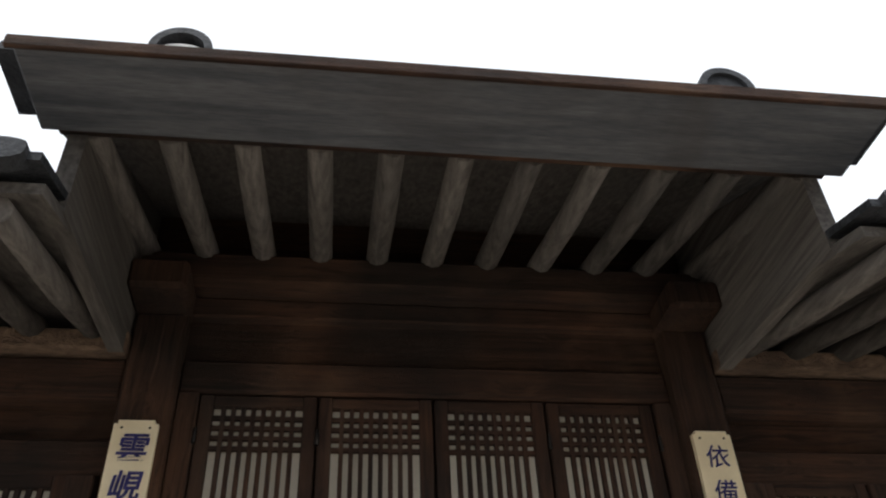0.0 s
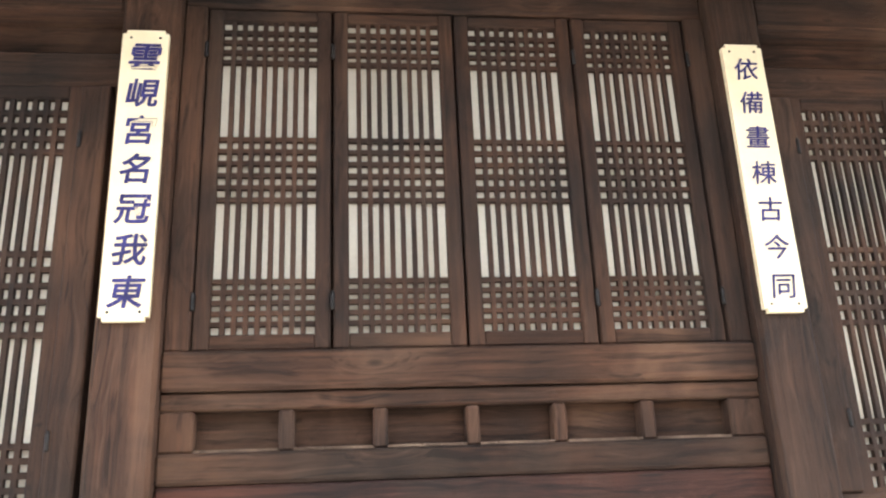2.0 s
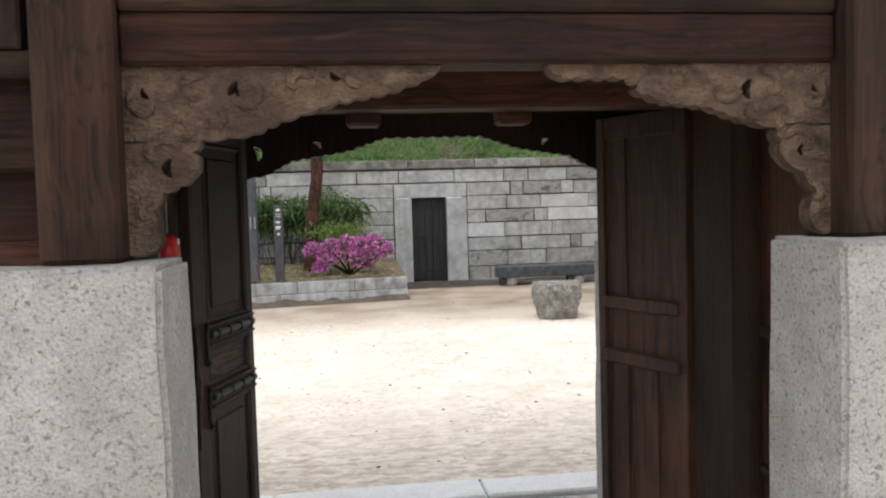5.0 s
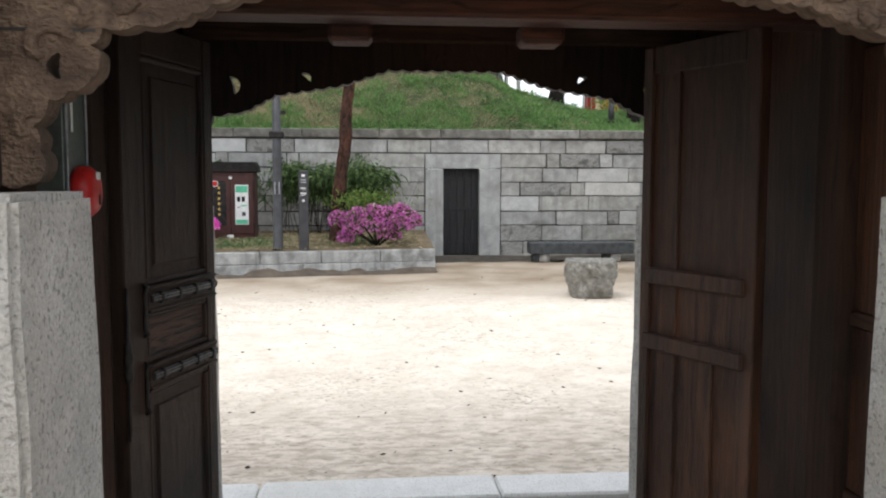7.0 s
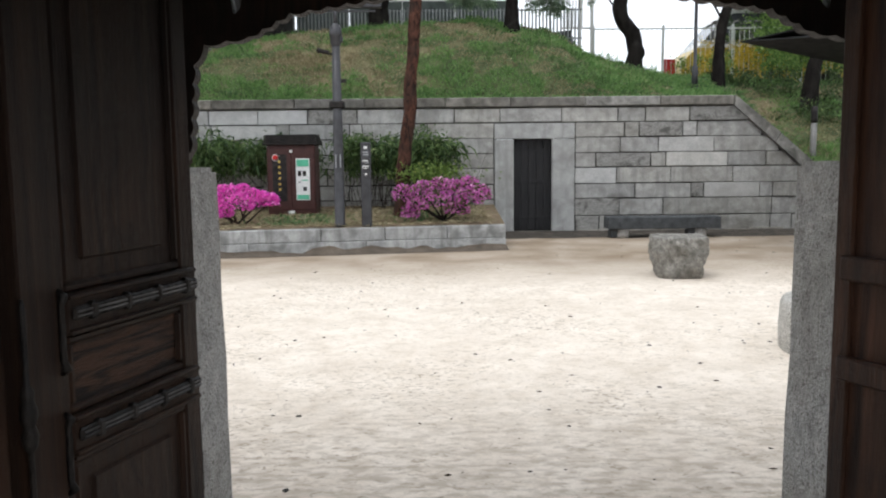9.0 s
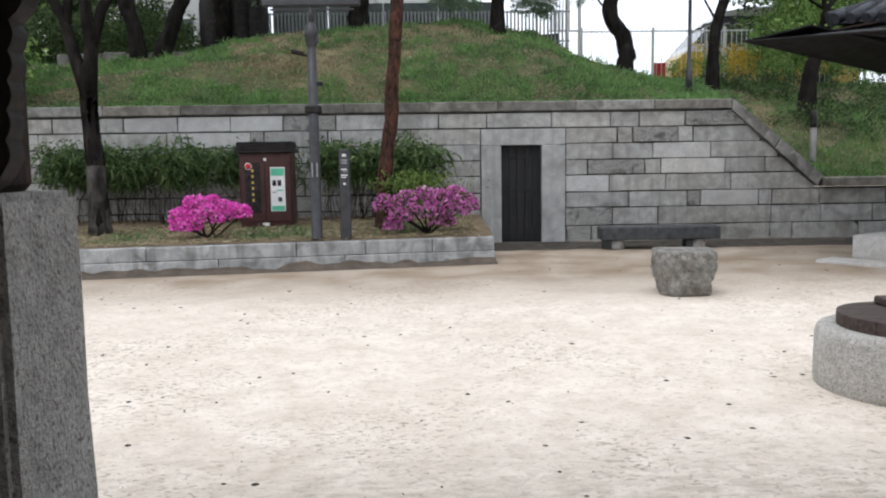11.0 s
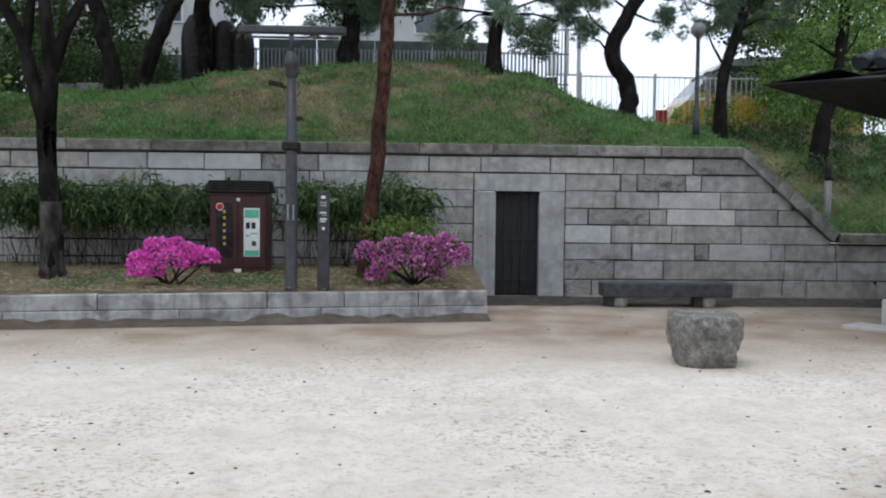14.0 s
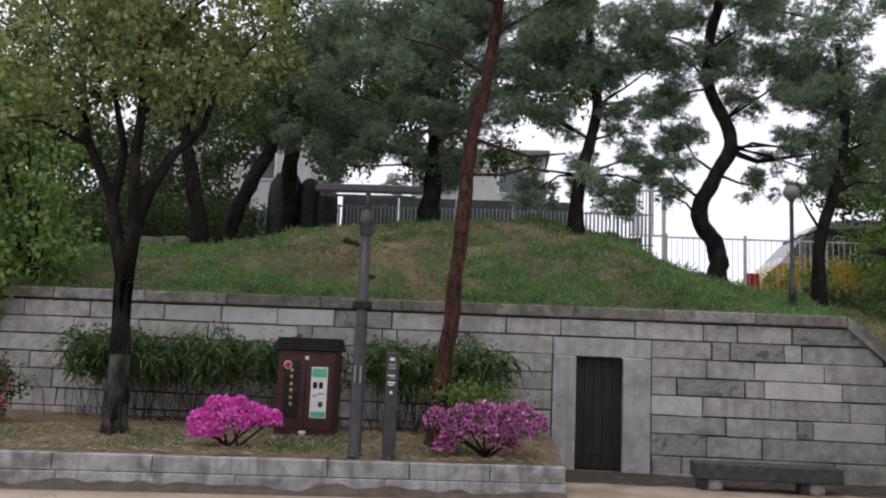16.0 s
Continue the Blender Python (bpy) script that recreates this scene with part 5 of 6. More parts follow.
rd = part("door", bx(0.005, 0.43, -0.236, -0.2205, 0.12, 1.28, 0.006), brown_metal, kiosk)
part("dark_panel", bx(-0.35, -0.08, -0.241, -0.237, 0.28, 1.16), iron, kiosk)
gold_paint = material("gold_paint", (0.45, 0.30, 0.07), (0.6, 0.42, 0.12), 9, rough=0.4, bump=0.02)
for k, zz in enumerate((1.0, 0.90, 0.79, 0.69, 0.58, 0.48)):
    part("gold_mark", bx(-0.238, -0.198, -0.2455, -0.2415, zz, zz + 0.045), gold_paint, kiosk, "small gold letter mark")
o = part("red_button", lathe(bmesh.new(), [(0.05, 0), (0.05, 0.012), (0.03, 0.02)], 18), red_paint, kiosk, loc=(-0.29, -0.242, 1.10))
o.rotation_euler = (math.pi / 2, 0, 0)
o = part("button_ring", lathe(bmesh.new(), [(0.062, 0), (0.062, 0.006)], 18), white_paint, kiosk, loc=(-0.29, -0.241, 1.10))
o.rotation_euler = (math.pi / 2, 0, 0)
pst = part("poster", bx(0.09, 0.345, -0.2405, -0.2365, 0.30, 1.08, 0.003), white_paint, kiosk, "white and green poster")
for z0, z1, a, b2, m in ((0.93, 1.06, 0.105, 0.33, green_paint), (0.315, 0.40, 0.105, 0.33, green_paint), (0.75, 0.85, 0.125, 0.19, iron), (0.75, 0.85, 0.215, 0.28, iron), (0.63, 0.645, 0.125, 0.18, iron), (0.66, 0.685, 0.2, 0.31, green_paint), (0.47, 0.55, 0.22, 0.29, dark_metal)):
    part("print", bx(a, b2, -0.2455, -0.2411, z0, z1), m, pst)
part("plate", bx(-0.07, 0.05, -0.2405, -0.2365, 0.05, 0.10), white_paint, kiosk, "small white plate")
part("plate", bx(-0.02, 0.03, -0.2445, -0.2405, 1.19, 1.24), white_paint, kiosk, "small white plate")
part("plinth", bx(-0.47, 0.47, -0.23, 0.31, -0.06, 0.02, 0.008), iron, kiosk)

# ---- plaques on the front columns ----
for px, size_, bold, word in ((-0.3665, 0.114, 0.0018, "\u96f2\u5cf4\u5bae\u540d\u51a0\u6211\u6771"), (1.851, 0.098, 0.0003, "\u4f9d\u5099\u756b\u68df\u53e4\u4eca\u540c")):
    t = thing("name_plaque", (px, 3.39, 2.78), "long cream plaque with brushed dark-blue characters on a column", "plaque", "plaques on the gate columns")
    w, h, n_ = 0.079, 1.06, 0.014
    part("board", slab(bmesh.new(), [(-w + n_, 0), (w - n_, 0), (w - n_, n_), (w, n_), (w, h - n_), (w - n_, h - n_), (w - n_, h), (-w + n_, h), (-w + n_, h - n_), (-w, h - n_), (-w, n_), (-w + n_, n_)], "y", -0.012, 0.0098), plaque_white, t)
    for k, ch in enumerate(word):
        cu = bpy.data.curves.new("character", "FONT")
        cu.body, cu.size, cu.extrude, cu.offset = ch, size_, 0.0015, bold
        cu.shear = 0.12
        cu.align_x, cu.align_y = "CENTER", "CENTER"
        co = new("character", cu)
        dg = bpy.context.evaluated_depsgraph_get()
        me = bpy.data.meshes.new_from_object(co.evaluated_get(dg))
        bpy.data.objects.remove(co)
        me.materials.clear()
        me.materials.append(ink)
        o = new("character", me)
        o.parent, o.location, o.rotation_euler = t, (0, -0.0145, h - 0.115 - k * 0.143), (math.pi / 2, 0, 0)
    for sx in (-0.05, 0.05):
        for zz in (0.03, h - 0.03):
            s = part("screw", lathe(bmesh.new(), [(0.005, 0), (0.003, 0.003)], 8), iron, t, loc=(sx, -0.0122, zz))
            s.rotation_euler = (math.pi / 2, 0, 0)

# ---- fire alarm box in the passage ----
alarm_steel = material("grey_green_steel", (0.08, 0.095, 0.085), (0.14, 0.16, 0.143), 6, rough=0.35, bump=0.04, metallic=0.3)
ext = thing("fire_alarm_box", (-0.298, 3.80, 1.42), "grey-green steel fire alarm box with a round red bell", "fire alarm")
part("case", bx(-0.055, 0.045, 0.02, 0.165, 0.08, 0.66, 0.006), alarm_steel, ext)
for y0, y1, z0, z1 in ((0.02, 0.028, 0.08, 0.66), (0.157, 0.165, 0.08, 0.66), (0.028, 0.157, 0.08, 0.088), (0.028, 0.157, 0.652, 0.66)):
    part("rim", bx(0.046, 0.051, y0, y1, z0, z1, 0.001), pale_sticker, ext, "pale edge strip")
bell = part("bell", lathe(bmesh.new(), [(0.060, 0.0), (0.064, 0.012), (0.062, 0.03), (0.050, 0.044), (0.030, 0.050), (0.012, 0.052)], 28), red_paint, ext, "round red alarm bell", loc=(0.046, 0.092, 0.197))
bell.rotation_euler = (0, math.pi / 2, 0)
part("tag", bx(0.094, 0.0965, 0.082, 0.108, 0.226, 0.244), white_paint, ext, "small white tag")
part("button", bx(0.0975, 0.1, 0.088, 0.098, 0.165, 0.19, 0.001), iron, ext)
part("name_plate", bx(0.046, 0.048, 0.060, 0.072, 0.34, 0.41), white_paint, ext, "narrow white plate")
lamp_ = part("pilot_lamp", lathe(bmesh.new(), [(0.014, 0), (0.014, 0.015), (0.006, 0.026)], 12), red_paint, ext, "small red lamp", loc=(0.046, 0.09, 0.60))
lamp_.rotation_euler = (0, math.pi / 2, 0)

# ---- trees ----
bark_dark = material("dark_bark", (0.007, 0.006, 0.006), (0.026, 0.023, 0.020), 9, (1, 1, 0.3), 0.95, 1.0, 40, (0.05, 0.046, 0.041), 3, 0.4, specular=0.05)
bark_red = material("red_pine_bark", (0.020, 0.0125, 0.0105), (0.115, 0.053, 0.037), 13, (1, 1, 0.45), 0.95, 1.0, 45, (0.035, 0.026, 0.022), 2.5, 0.75, specular=0.08, contrast=(0.36, 0.64), distort=0.8)
pine_leaf = leaf_material("pine_needle", (0.078, 0.130, 0.085), (0.28, 0.37, 0.245), (0.42, 0.49, 0.34), 0.55)
broad_leaf = leaf_material("spring_leaf", (0.075, 0.12, 0.035), (0.30, 0.35, 0.13), (0.54, 0.52, 0.27), 0.5)
green_leaf = leaf_material("bright_leaf", (0.045, 0.10, 0.022), (0.24, 0.37, 0.10), (0.42, 0.52, 0.18), 0.45)
dark_leaf = leaf_material("shade_leaf", (0.022, 0.040, 0.016), (0.10, 0.15, 0.055), (0.20, 0.25, 0.09), 0.45)


def needles(pads, per):
    """Flat pads of pine tufts: each pad (x, y, z, rx, rz)."""
    V, F = [], []
    split = []
    for x, y, z, rx, rz in pads:
        for _ in range(9):
            a_, r_ = rng.uniform(0, 2 * math.pi), rx * 0.85 * rng.random() ** 0.5
            split.append((x + r_ * math.cos(a_), y + r_ * math.sin(a_), z + rz * rng.normal(0, 0.95), rx * rng.uniform(0.20, 0.42), rz * rng.uniform(0.6, 1.3)))
    for x, y, z, rx, rz in split:
        tufts = max(8, int(per * 1.6 * rx * rx))
        u = rng.normal(size=(tufts, 3))
        u /= np.linalg.norm(u, axis=1, keepdims=True)
        c = np.array([x, y, z]) + u * np.array([rx, rx * 0.9, max(rz * 0.8, rx * 0.55)]) * rng.random((tufts, 1)) ** 0.45
        k = 11
        cc = np.repeat(c, k, axis=0)
        d = rng.normal(size=(tufts * k, 3)) * 0.8 + np.repeat(u, k, axis=0) * 0.7
        d[:, 2] = np.where(rng.random(tufts * k) < 0.75, np.abs(d[:, 2]), d[:, 2])
        v, f = cards(cc, d, rng.uniform(0.08, 0.16, tufts * k), 0.017, 0.15)
        F += [[i + len(V) for i in q_] for q_ in f]
        V += v
    return V, F


def leaves(blobs, per, size):
    V, F = [], []
    for x, y, z, rx, rz in blobs:
        k = int(per * rx * rx)
        sub = max(4, k // 40)
        u = rng.normal(size=(sub, 3))
        u /= np.linalg.norm(u, axis=1, keepdims=True)
        c0 = np.array([x, y, z]) + u * np.array([rx, rx, rz]) * rng.random((sub, 1)) ** 0.4
        c = np.repeat(c0, 40, axis=0) + rng.normal(0, size * 1.2, (sub * 40, 3))
        v, f = cards(c, rng.normal(size=c.shape), rng.uniform(0.7, 1.3, len(c)) * size, size * 0.62, 0.2)
        F += [[i + len(V) for i in q_] for q_ in f]
        V += v
    return V, F


def tree(name, base, trunk, radii, limbs, crown, mat, leafmat, label, category="tree", n=12):
    """trunk, limbs: points of the world; crown: (verts, faces) of the world."""
    t = thing(name, base, label, category)
    o = Vector(base)
    pv = [Vector(p) - o for p in trunk]
    pts, rad = [], []
    for i in range(len(pv) - 1):
        p0, p1, p2, p3 = pv[max(i - 1, 0)], pv[i], pv[i + 1], pv[min(i + 2, len(pv) - 1)]
        for k in range(5):
            f = k / 5
            q = 0.5 * ((2 * p1) + (p2 - p0) * f + (2 * p0 - 5 * p1 + 4 * p2 - p3) * f * f + (3 * p1 - p0 - 3 * p2 + p3) * f ** 3)
            r = radii[i] + (radii[i + 1] - radii[i]) * f
            g = (q + o) * 1.9
            pts.append(q + Vector((noise.noise(g), noise.noise(g + Vector((7, 0, 0))), 0)) * r * (0.32 if i else 0.0))
            rad.append(r * (1 + 0.13 * noise.noise((q + o) * 3.7)))
    pts.append(pv[-1])
    rad.append(radii[-1])
    part("trunk", tube(bmesh.new(), pts, rad, n, 0.07), mat, t)
    for pts, r0, r1 in limbs:
        k = len(pts)
        b = tube(bmesh.new(), [Vector(p) - o for p in pts], [r0 + (r1 - r0) * i / (k - 1) for i in range(k)], 7, 0.05)
        part("limb", b, mat, t)
    if crown:
        V, F = crown
        stuff("crown", [(a - o.x, b2 - o.y, c - o.z) for a, b2, c in V], F, leafmat, "", "", t)
    return t


def twigs(frm, blobs, r0):
    """Thin limbs from points of the tree to its leaf masses."""
    out = []
    for i, (x, y, z, rx, rz) in enumerate(blobs):
        s = Vector(min(frm, key=lambda p: (Vector(p) - Vector((x, y, z - 0.5))).length))
        e = Vector((x, y, z))
        mid = (s + e) / 2 + Vector((random.uniform(-0.15, 0.15), random.uniform(-0.15, 0.15), random.uniform(-0.05, 0.2)))
        out.append(([s, mid, e], r0, r0 * 0.3))
    return out


# broadleaf tree in the planting bed
fork = [(-5.0, 17.75, 3.0), (-5.3, 17.8, 4.2), (-4.97, 17.8, 5.4), (-4.55, 17.8, 4.7), (-4.9, 17.6, 6.3), (-5.7, 17.8, 5.6), (-4.2, 17.8, 5.4)]
bl = [(-6.3, 17.6, 5.6, 0.8, 0.35), (-5.4, 17.4, 5.9, 0.85, 0.4), (-4.6, 17.5, 5.8, 0.8, 0.4), (-3.7, 17.4, 5.9, 0.75, 0.4), (-5.9, 17.5, 6.7, 0.9, 0.45), (-4.9, 17.4, 6.8, 0.9, 0.45), (-3.9, 17.6, 6.7, 0.85, 0.45), (-3.1, 17.5, 6.2, 0.6, 0.35), (-7.0, 17.6, 6.2, 0.7, 0.4), (-5.2, 17.5, 7.7, 1.3, 0.6), (-3.6, 17.5, 7.5, 0.9, 0.5), (-6.8, 17.6, 7.3, 0.9, 0.5), (-6.9, 17.5, 5.2, 0.5, 0.25), (-2.8, 17.5, 6.9, 0.5, 0.35)]
limbs = [([(-5.0, 17.75, 2.75), (-5.2, 17.8, 3.35), (-5.4, 17.85, 4.1), (-5.9, 17.9, 5.0), (-6.1, 17.9, 6.2)], 0.13, 0.05),
         ([(-5.0, 17.75, 2.85), (-4.93, 17.75, 3.6), (-5.0, 17.7, 4.6), (-4.95, 17.7, 5.6), (-5.1, 17.6, 7.2)], 0.13, 0.05),
         ([(-4.95, 17.75, 3.5), (-4.72, 17.75, 4.2), (-4.45, 17.8, 4.75), (-4.0, 17.8, 5.2), (-3.7, 17.7, 6.2)], 0.10, 0.04),
         ([(-5.35, 17.85, 4.0), (-5.2, 17.75, 4.8), (-5.45, 17.7, 5.8)], 0.085, 0.04),
         ([(-5.85, 17.9, 4.9), (-6.6, 17.8, 5.25), (-7.2, 17.7, 5.2)], 0.04, 0.015)]
tree("broadleaf_tree", (-4.95, 17.72, 0.5), [(-4.93, 17.72, 0.45), (-4.94, 17.72, 0.7), (-4.96, 17.73, 1.6), (-5.0, 17.75, 2.4), (-5.02, 17.76, 2.9), (-5.0, 17.76, 3.2)], [0.22, 0.168, 0.148, 0.140, 0.155, 0.10], limbs + twigs(fork, bl, 0.03), leaves(bl, 1150, 0.115), bark_dark, broad_leaf, "dark-barked forked tree with fresh yellow-green leaves")

bt = bpy.data.objects["broadleaf_tree"]
bark_pale = material("bare_grey_bark", (0.012, 0.0105, 0.009), (0.10, 0.092, 0.08), 7, (1, 1, 0.35), 0.95, 0.9, 30, (0.02, 0.018, 0.016), 3.5, 0.8, specular=0.08)
part("bare_bark", tube(bmesh.new(), [(0.02, 0, -0.04), (0.01, 0, 0.2), (-0.005, 0.008, 0.8), (-0.01, 0.012, 1.15)], [0.226, 0.175, 0.155, 0.150], 14, 0.02), bark_pale, bt, "pale bare lower bark")
for v in bt.children[-1].data.vertices:
    if v.co.z > 1.0:
        v.co.z += random.uniform(-0.55, 0.30)
        v.co.x, v.co.y = v.co.x * 0.96, v.co.y * 0.96
# raised dark lump: the shade of a bark hollow is put into its colour
hol = bmesh.new()
bmesh.ops.create_uvsphere(hol, u_segments=14, v_segments=10, radius=1.0, matrix=Matrix.Translation((0.0, -0.133, 0.48)) @ Matrix.Diagonal((0.06, 0.05, 0.30, 1)))
part("hollow", hol, mortar, bt, "dark lump standing for the shade in a bark hollow")

# red pine in the planting bed
tr = [(-0.17, 18.0, 0.5), (-0.15, 18.0, 1.0), (-0.10, 18.0, 1.7), (0.0, 18.0, 2.5), (0.04, 18.0, 3.3), (0.12, 18.0, 4.2), (0.17, 18.0, 5.1), (0.38, 18.0, 6.1), (0.54, 18.0, 7.4), (0.6, 18.0, 8.6)]
pads = [(-0.5, 17.9, 7.6, 0.9, 0.35), (1.0, 17.9, 7.4, 0.8, 0.3), (-1.5, 18.0, 7.0, 0.8, 0.3), (2.0, 17.9, 7.9, 0.8, 0.3), (0.5, 17.9, 8.6, 1.2, 0.4), (-1.9, 18, 8.0, 0.8, 0.4), (1.9, 18.0, 4.75, 0.35, 0.10), (-1.2, 18.0, 6.3, 0.5, 0.2)]
limbs = [([(0.18, 18.0, 5.2), (0.62, 17.95, 5.05), (1.1, 17.95, 4.92), (1.65, 17.95, 4.98)], 0.035, 0.014), ([(0.14, 18.0, 4.62), (0.7, 17.95, 4.62), (1.1, 17.95, 4.75), (1.4, 18.0, 4.68)], 0.028, 0.01),
         ([(0.42, 18, 6.2), (-0.3, 17.9, 6.6), (-1.3, 18, 6.9)], 0.028, 0.012), ([(0.5, 18, 6.9), (1.2, 17.9, 7.3), (1.9, 17.9, 7.8)], 0.03, 0.012)]
tree("red_pine", (-0.16, 18.0, 0.5), tr, [0.175, 0.145, 0.125, 0.117, 0.113, 0.108, 0.102, 0.095, 0.085, 0.07], limbs + twigs(tr[7:], [pads[i] for i in (0, 1, 4)], 0.02), needles(pads, 520), bark_red, pine_leaf, "slender red-barked pine leaning slightly, needles high up")

# pines on the bank
def bank_tree(name, x, y, rel, r, pads, limbs, per, mat, leafmat, label, fn, n=10):
    z0 = bank(x, y) - 0.15
    pts = [(x + a, y + b2, z0 + 0.15 + c) for a, b2, c in rel]
    pts[0] = (pts[0][0], pts[0][1], z0)
    rad = [r * (1.25 - 0.25 * min(i, 1)) * (1 - 0.55 * i / len(pts)) for i in range(len(pts))]
    pw = [(x + a, y + b2, z0 + c, d, e) for a, b2, c, d, e in pads]
    lw = [([(x + a, y + b2, z0 + c) for a, b2, c in q_], s0, s1) for q_, s0, s1 in limbs]
    return tree(name, (x, y, z0), pts, rad, lw + twigs(pts[2:], pw, 0.035), fn(pw, *per), mat, leafmat, label)


# curved pine by the lamp
bank_tree("curved_pine", 5.25, 23.2, [(0, 0, 0), (0.05, 0, 0.35), (0.0, 0, 0.75), (-0.25, 0, 1.2), (-0.25, 0, 1.7), (0.05, 0, 2.3), (0.35, 0, 2.9), (0.2, 0, 3.5), (-0.1, 0, 4.2), (-0.15, 0, 5.0), (0.1, 0, 6.2)], 0.21,
          [(-1.0, 0, 2.6, 0.65, 0.25), (1.0, 0, 2.2, 0.5, 0.2), (-0.6, 0.2, 3.3, 0.6, 0.2), (1.5, 0, 3.1, 0.6, 0.2), (2.2, 0, 2.5, 0.6, 0.3), (-1.4, 0, 3.9, 0.7, 0.25), (0.9, 0, 4.2, 0.8, 0.3), (-0.5, 0, 4.9, 0.9, 0.3), (1.8, 0, 4.8, 1.0, 0.35), (0.5, 0, 5.7, 1.3, 0.4), (-1.6, 0, 5.6, 0.9, 0.35), (2.4, 0, 5.9, 1.0, 0.35), (-0.9, -0.1, 1.9, 0.35, 0.15), (0.5, 0, 6.8, 1.6, 0.5)],
          [([(0.35, 0, 2.95), (0.9, 0, 2.75), (1.5, 0, 2.85), (2.1, 0, 2.95)], 0.07, 0.02), ([(0.3, 0, 2.9), (0.8, 0, 3.15), (1.6, 0, 3.05)], 0.05, 0.015)], (560,), bark_dark, pine_leaf, "old pine with an S-curved dark trunk and layered needles", needles)
# pine right of the lamp
bank_tree("slender_pine", 7.1, 22.5, [(0, 0, 0), (0.02, 0, 0.7), (0.1, 0, 1.5), (0.35, 0, 2.3), (0.55, 0, 3.2), (0.6, 0, 4.2), (0.5, 0, 5.5)], 0.14,
          [(0.2, 0, 2.9, 0.5, 0.2), (1.2, 0, 2.7, 0.5, 0.25), (0.0, 0, 3.6, 0.7, 0.3), (1.5, 0, 3.6, 0.8, 0.3), (0.7, 0, 4.3, 1.0, 0.3), (-0.4, 0, 4.7, 0.8, 0.3), (1.9, 0, 4.7, 0.9, 0.3), (0.7, 0, 5.5, 1.4, 0.4), (-0.35, 0, 2.5, 0.3, 0.12)], [], (560,), bark_dark, pine_leaf, "slender dark pine on the grass bank", needles)
# pine on the crest
bank_tree("crest_pine", 2.33, 23.5, [(0, 0, 0), (0.02, 0, 0.6), (0.1, 0, 1.3), (0.3, 0, 2.1), (0.45, 0, 2.9), (0.3, 0, 3.8), (0.2, 0, 5.2)], 0.17,
          [(-0.9, 0, 1.05, 0.7, 0.25), (0.9, 0, 0.95, 0.75, 0.28), (1.7, 0, 1.25, 0.6, 0.3), (0.2, 0, 1.35, 0.7, 0.3), (-1.2, 0, 1.6, 0.4, 0.2), (1.5, 0, 1.9, 0.7, 0.25), (1.0, 0.2, 2.6, 0.7, 0.25), (-0.5, 0, 2.7, 0.8, 0.3), (-1.5, 0, 3.1, 0.9, 0.35), (1.9, 0, 3.0, 0.6, 0.25), (0.4, 0, 3.7, 1.1, 0.35), (-1.2, 0, 4.1, 1.1, 0.35), (1.7, 0, 4.0, 0.9, 0.35), (0.2, 0, 4.9, 1.5, 0.45), (-1.8, 0, 5.2, 1.2, 0.4), (2.0, 0, 5.0, 1.0, 0.4)], [], (600,), bark_dark, pine_leaf, "dark pine with low spreading branches on the crest", needles)
# pine with a broad low crown, left of the red pine
bank_tree("broad_pine", -1.0, 24.6, [(0, 0, 0), (0.03, 0, 0.7), (0.1, 0, 1.5), (0.1, 0, 2.4), (0.0, 0, 3.4), (0.0, 0, 5.0)], 0.24,
          [(-0.9, -0.6, 1.75, 0.8, 0.3), (0.4, -0.5, 1.7, 0.8, 0.3), (-1.9, -0.6, 1.9, 0.9, 0.35), (-2.9, -0.6, 2.3, 0.8, 0.35), (-1.4, -0.7, 2.7, 1.1, 0.4), (0.1, -0.6, 2.6, 1.0, 0.35), (1.1, -0.5, 2.3, 0.7, 0.3), (-2.3, -0.6, 3.3, 1.0, 0.4), (-0.7, -0.7, 3.5, 1.2, 0.4), (0.8, -0.6, 3.4, 1.0, 0.4), (-1.5, -0.7, 4.3, 1.3, 0.5), (0.5, -0.7, 4.5, 1.3, 0.5), (-2.9, -0.5, 4.2, 0.9, 0.4), (-0.4, -0.7, 5.4, 1.8, 0.6), (2.0, -0.5, 4.6, 0.8, 0.4), (-2.2, -0.6, 1.35, 0.6, 0.3)], [], (600,), bark_dark, pine_leaf, "broad pine with dense hanging needle masses", needles)
# pair of leaning trunks at the left
bank_tree("leaning_tree", -6.2, 24.0, [(0, 0, 0), (-0.08, 0, 0.7), (-0.25, 0, 1.4), (-0.45, 0, 2.2), (-0.65, 0, 3.2), (-0.7, 0, 4.6)], 0.20,
          [(-1.0, 0, 3.0, 0.7, 0.4), (0.0, 0, 3.4, 0.8, 0.4), (-1.4, 0, 3.9, 0.9, 0.5), (0.0, 0, 4.4, 1.0, 0.5), (-0.9, 0, 5.0, 1.2, 0.5)], [], (900, 0.10), bark_dark, dark_leaf, "dark leaning tree trunk on the bank", leaves)
bank_tree("leaning_tree", -5.7, 23.9, [(0, 0, 0), (0.25, 0, 0.6), (0.6, 0, 1.4), (1.05, 0, 2.3), (1.4, 0, 3.0), (1.6, 0, 4.2)], 0.20,
          [(0.7, 0, 3.0, 0.7, 0.4), (1.8, 0, 3.2, 0.6, 0.4), (1.0, 0, 3.9, 0.9, 0.5), (2.0, 0, 4.3, 0.9, 0.5), (1.2, 0, 4.9, 1.2, 0.5)], [], (900, 0.10), bark_dark, dark_leaf, "dark tree leaning over the bank", leaves)
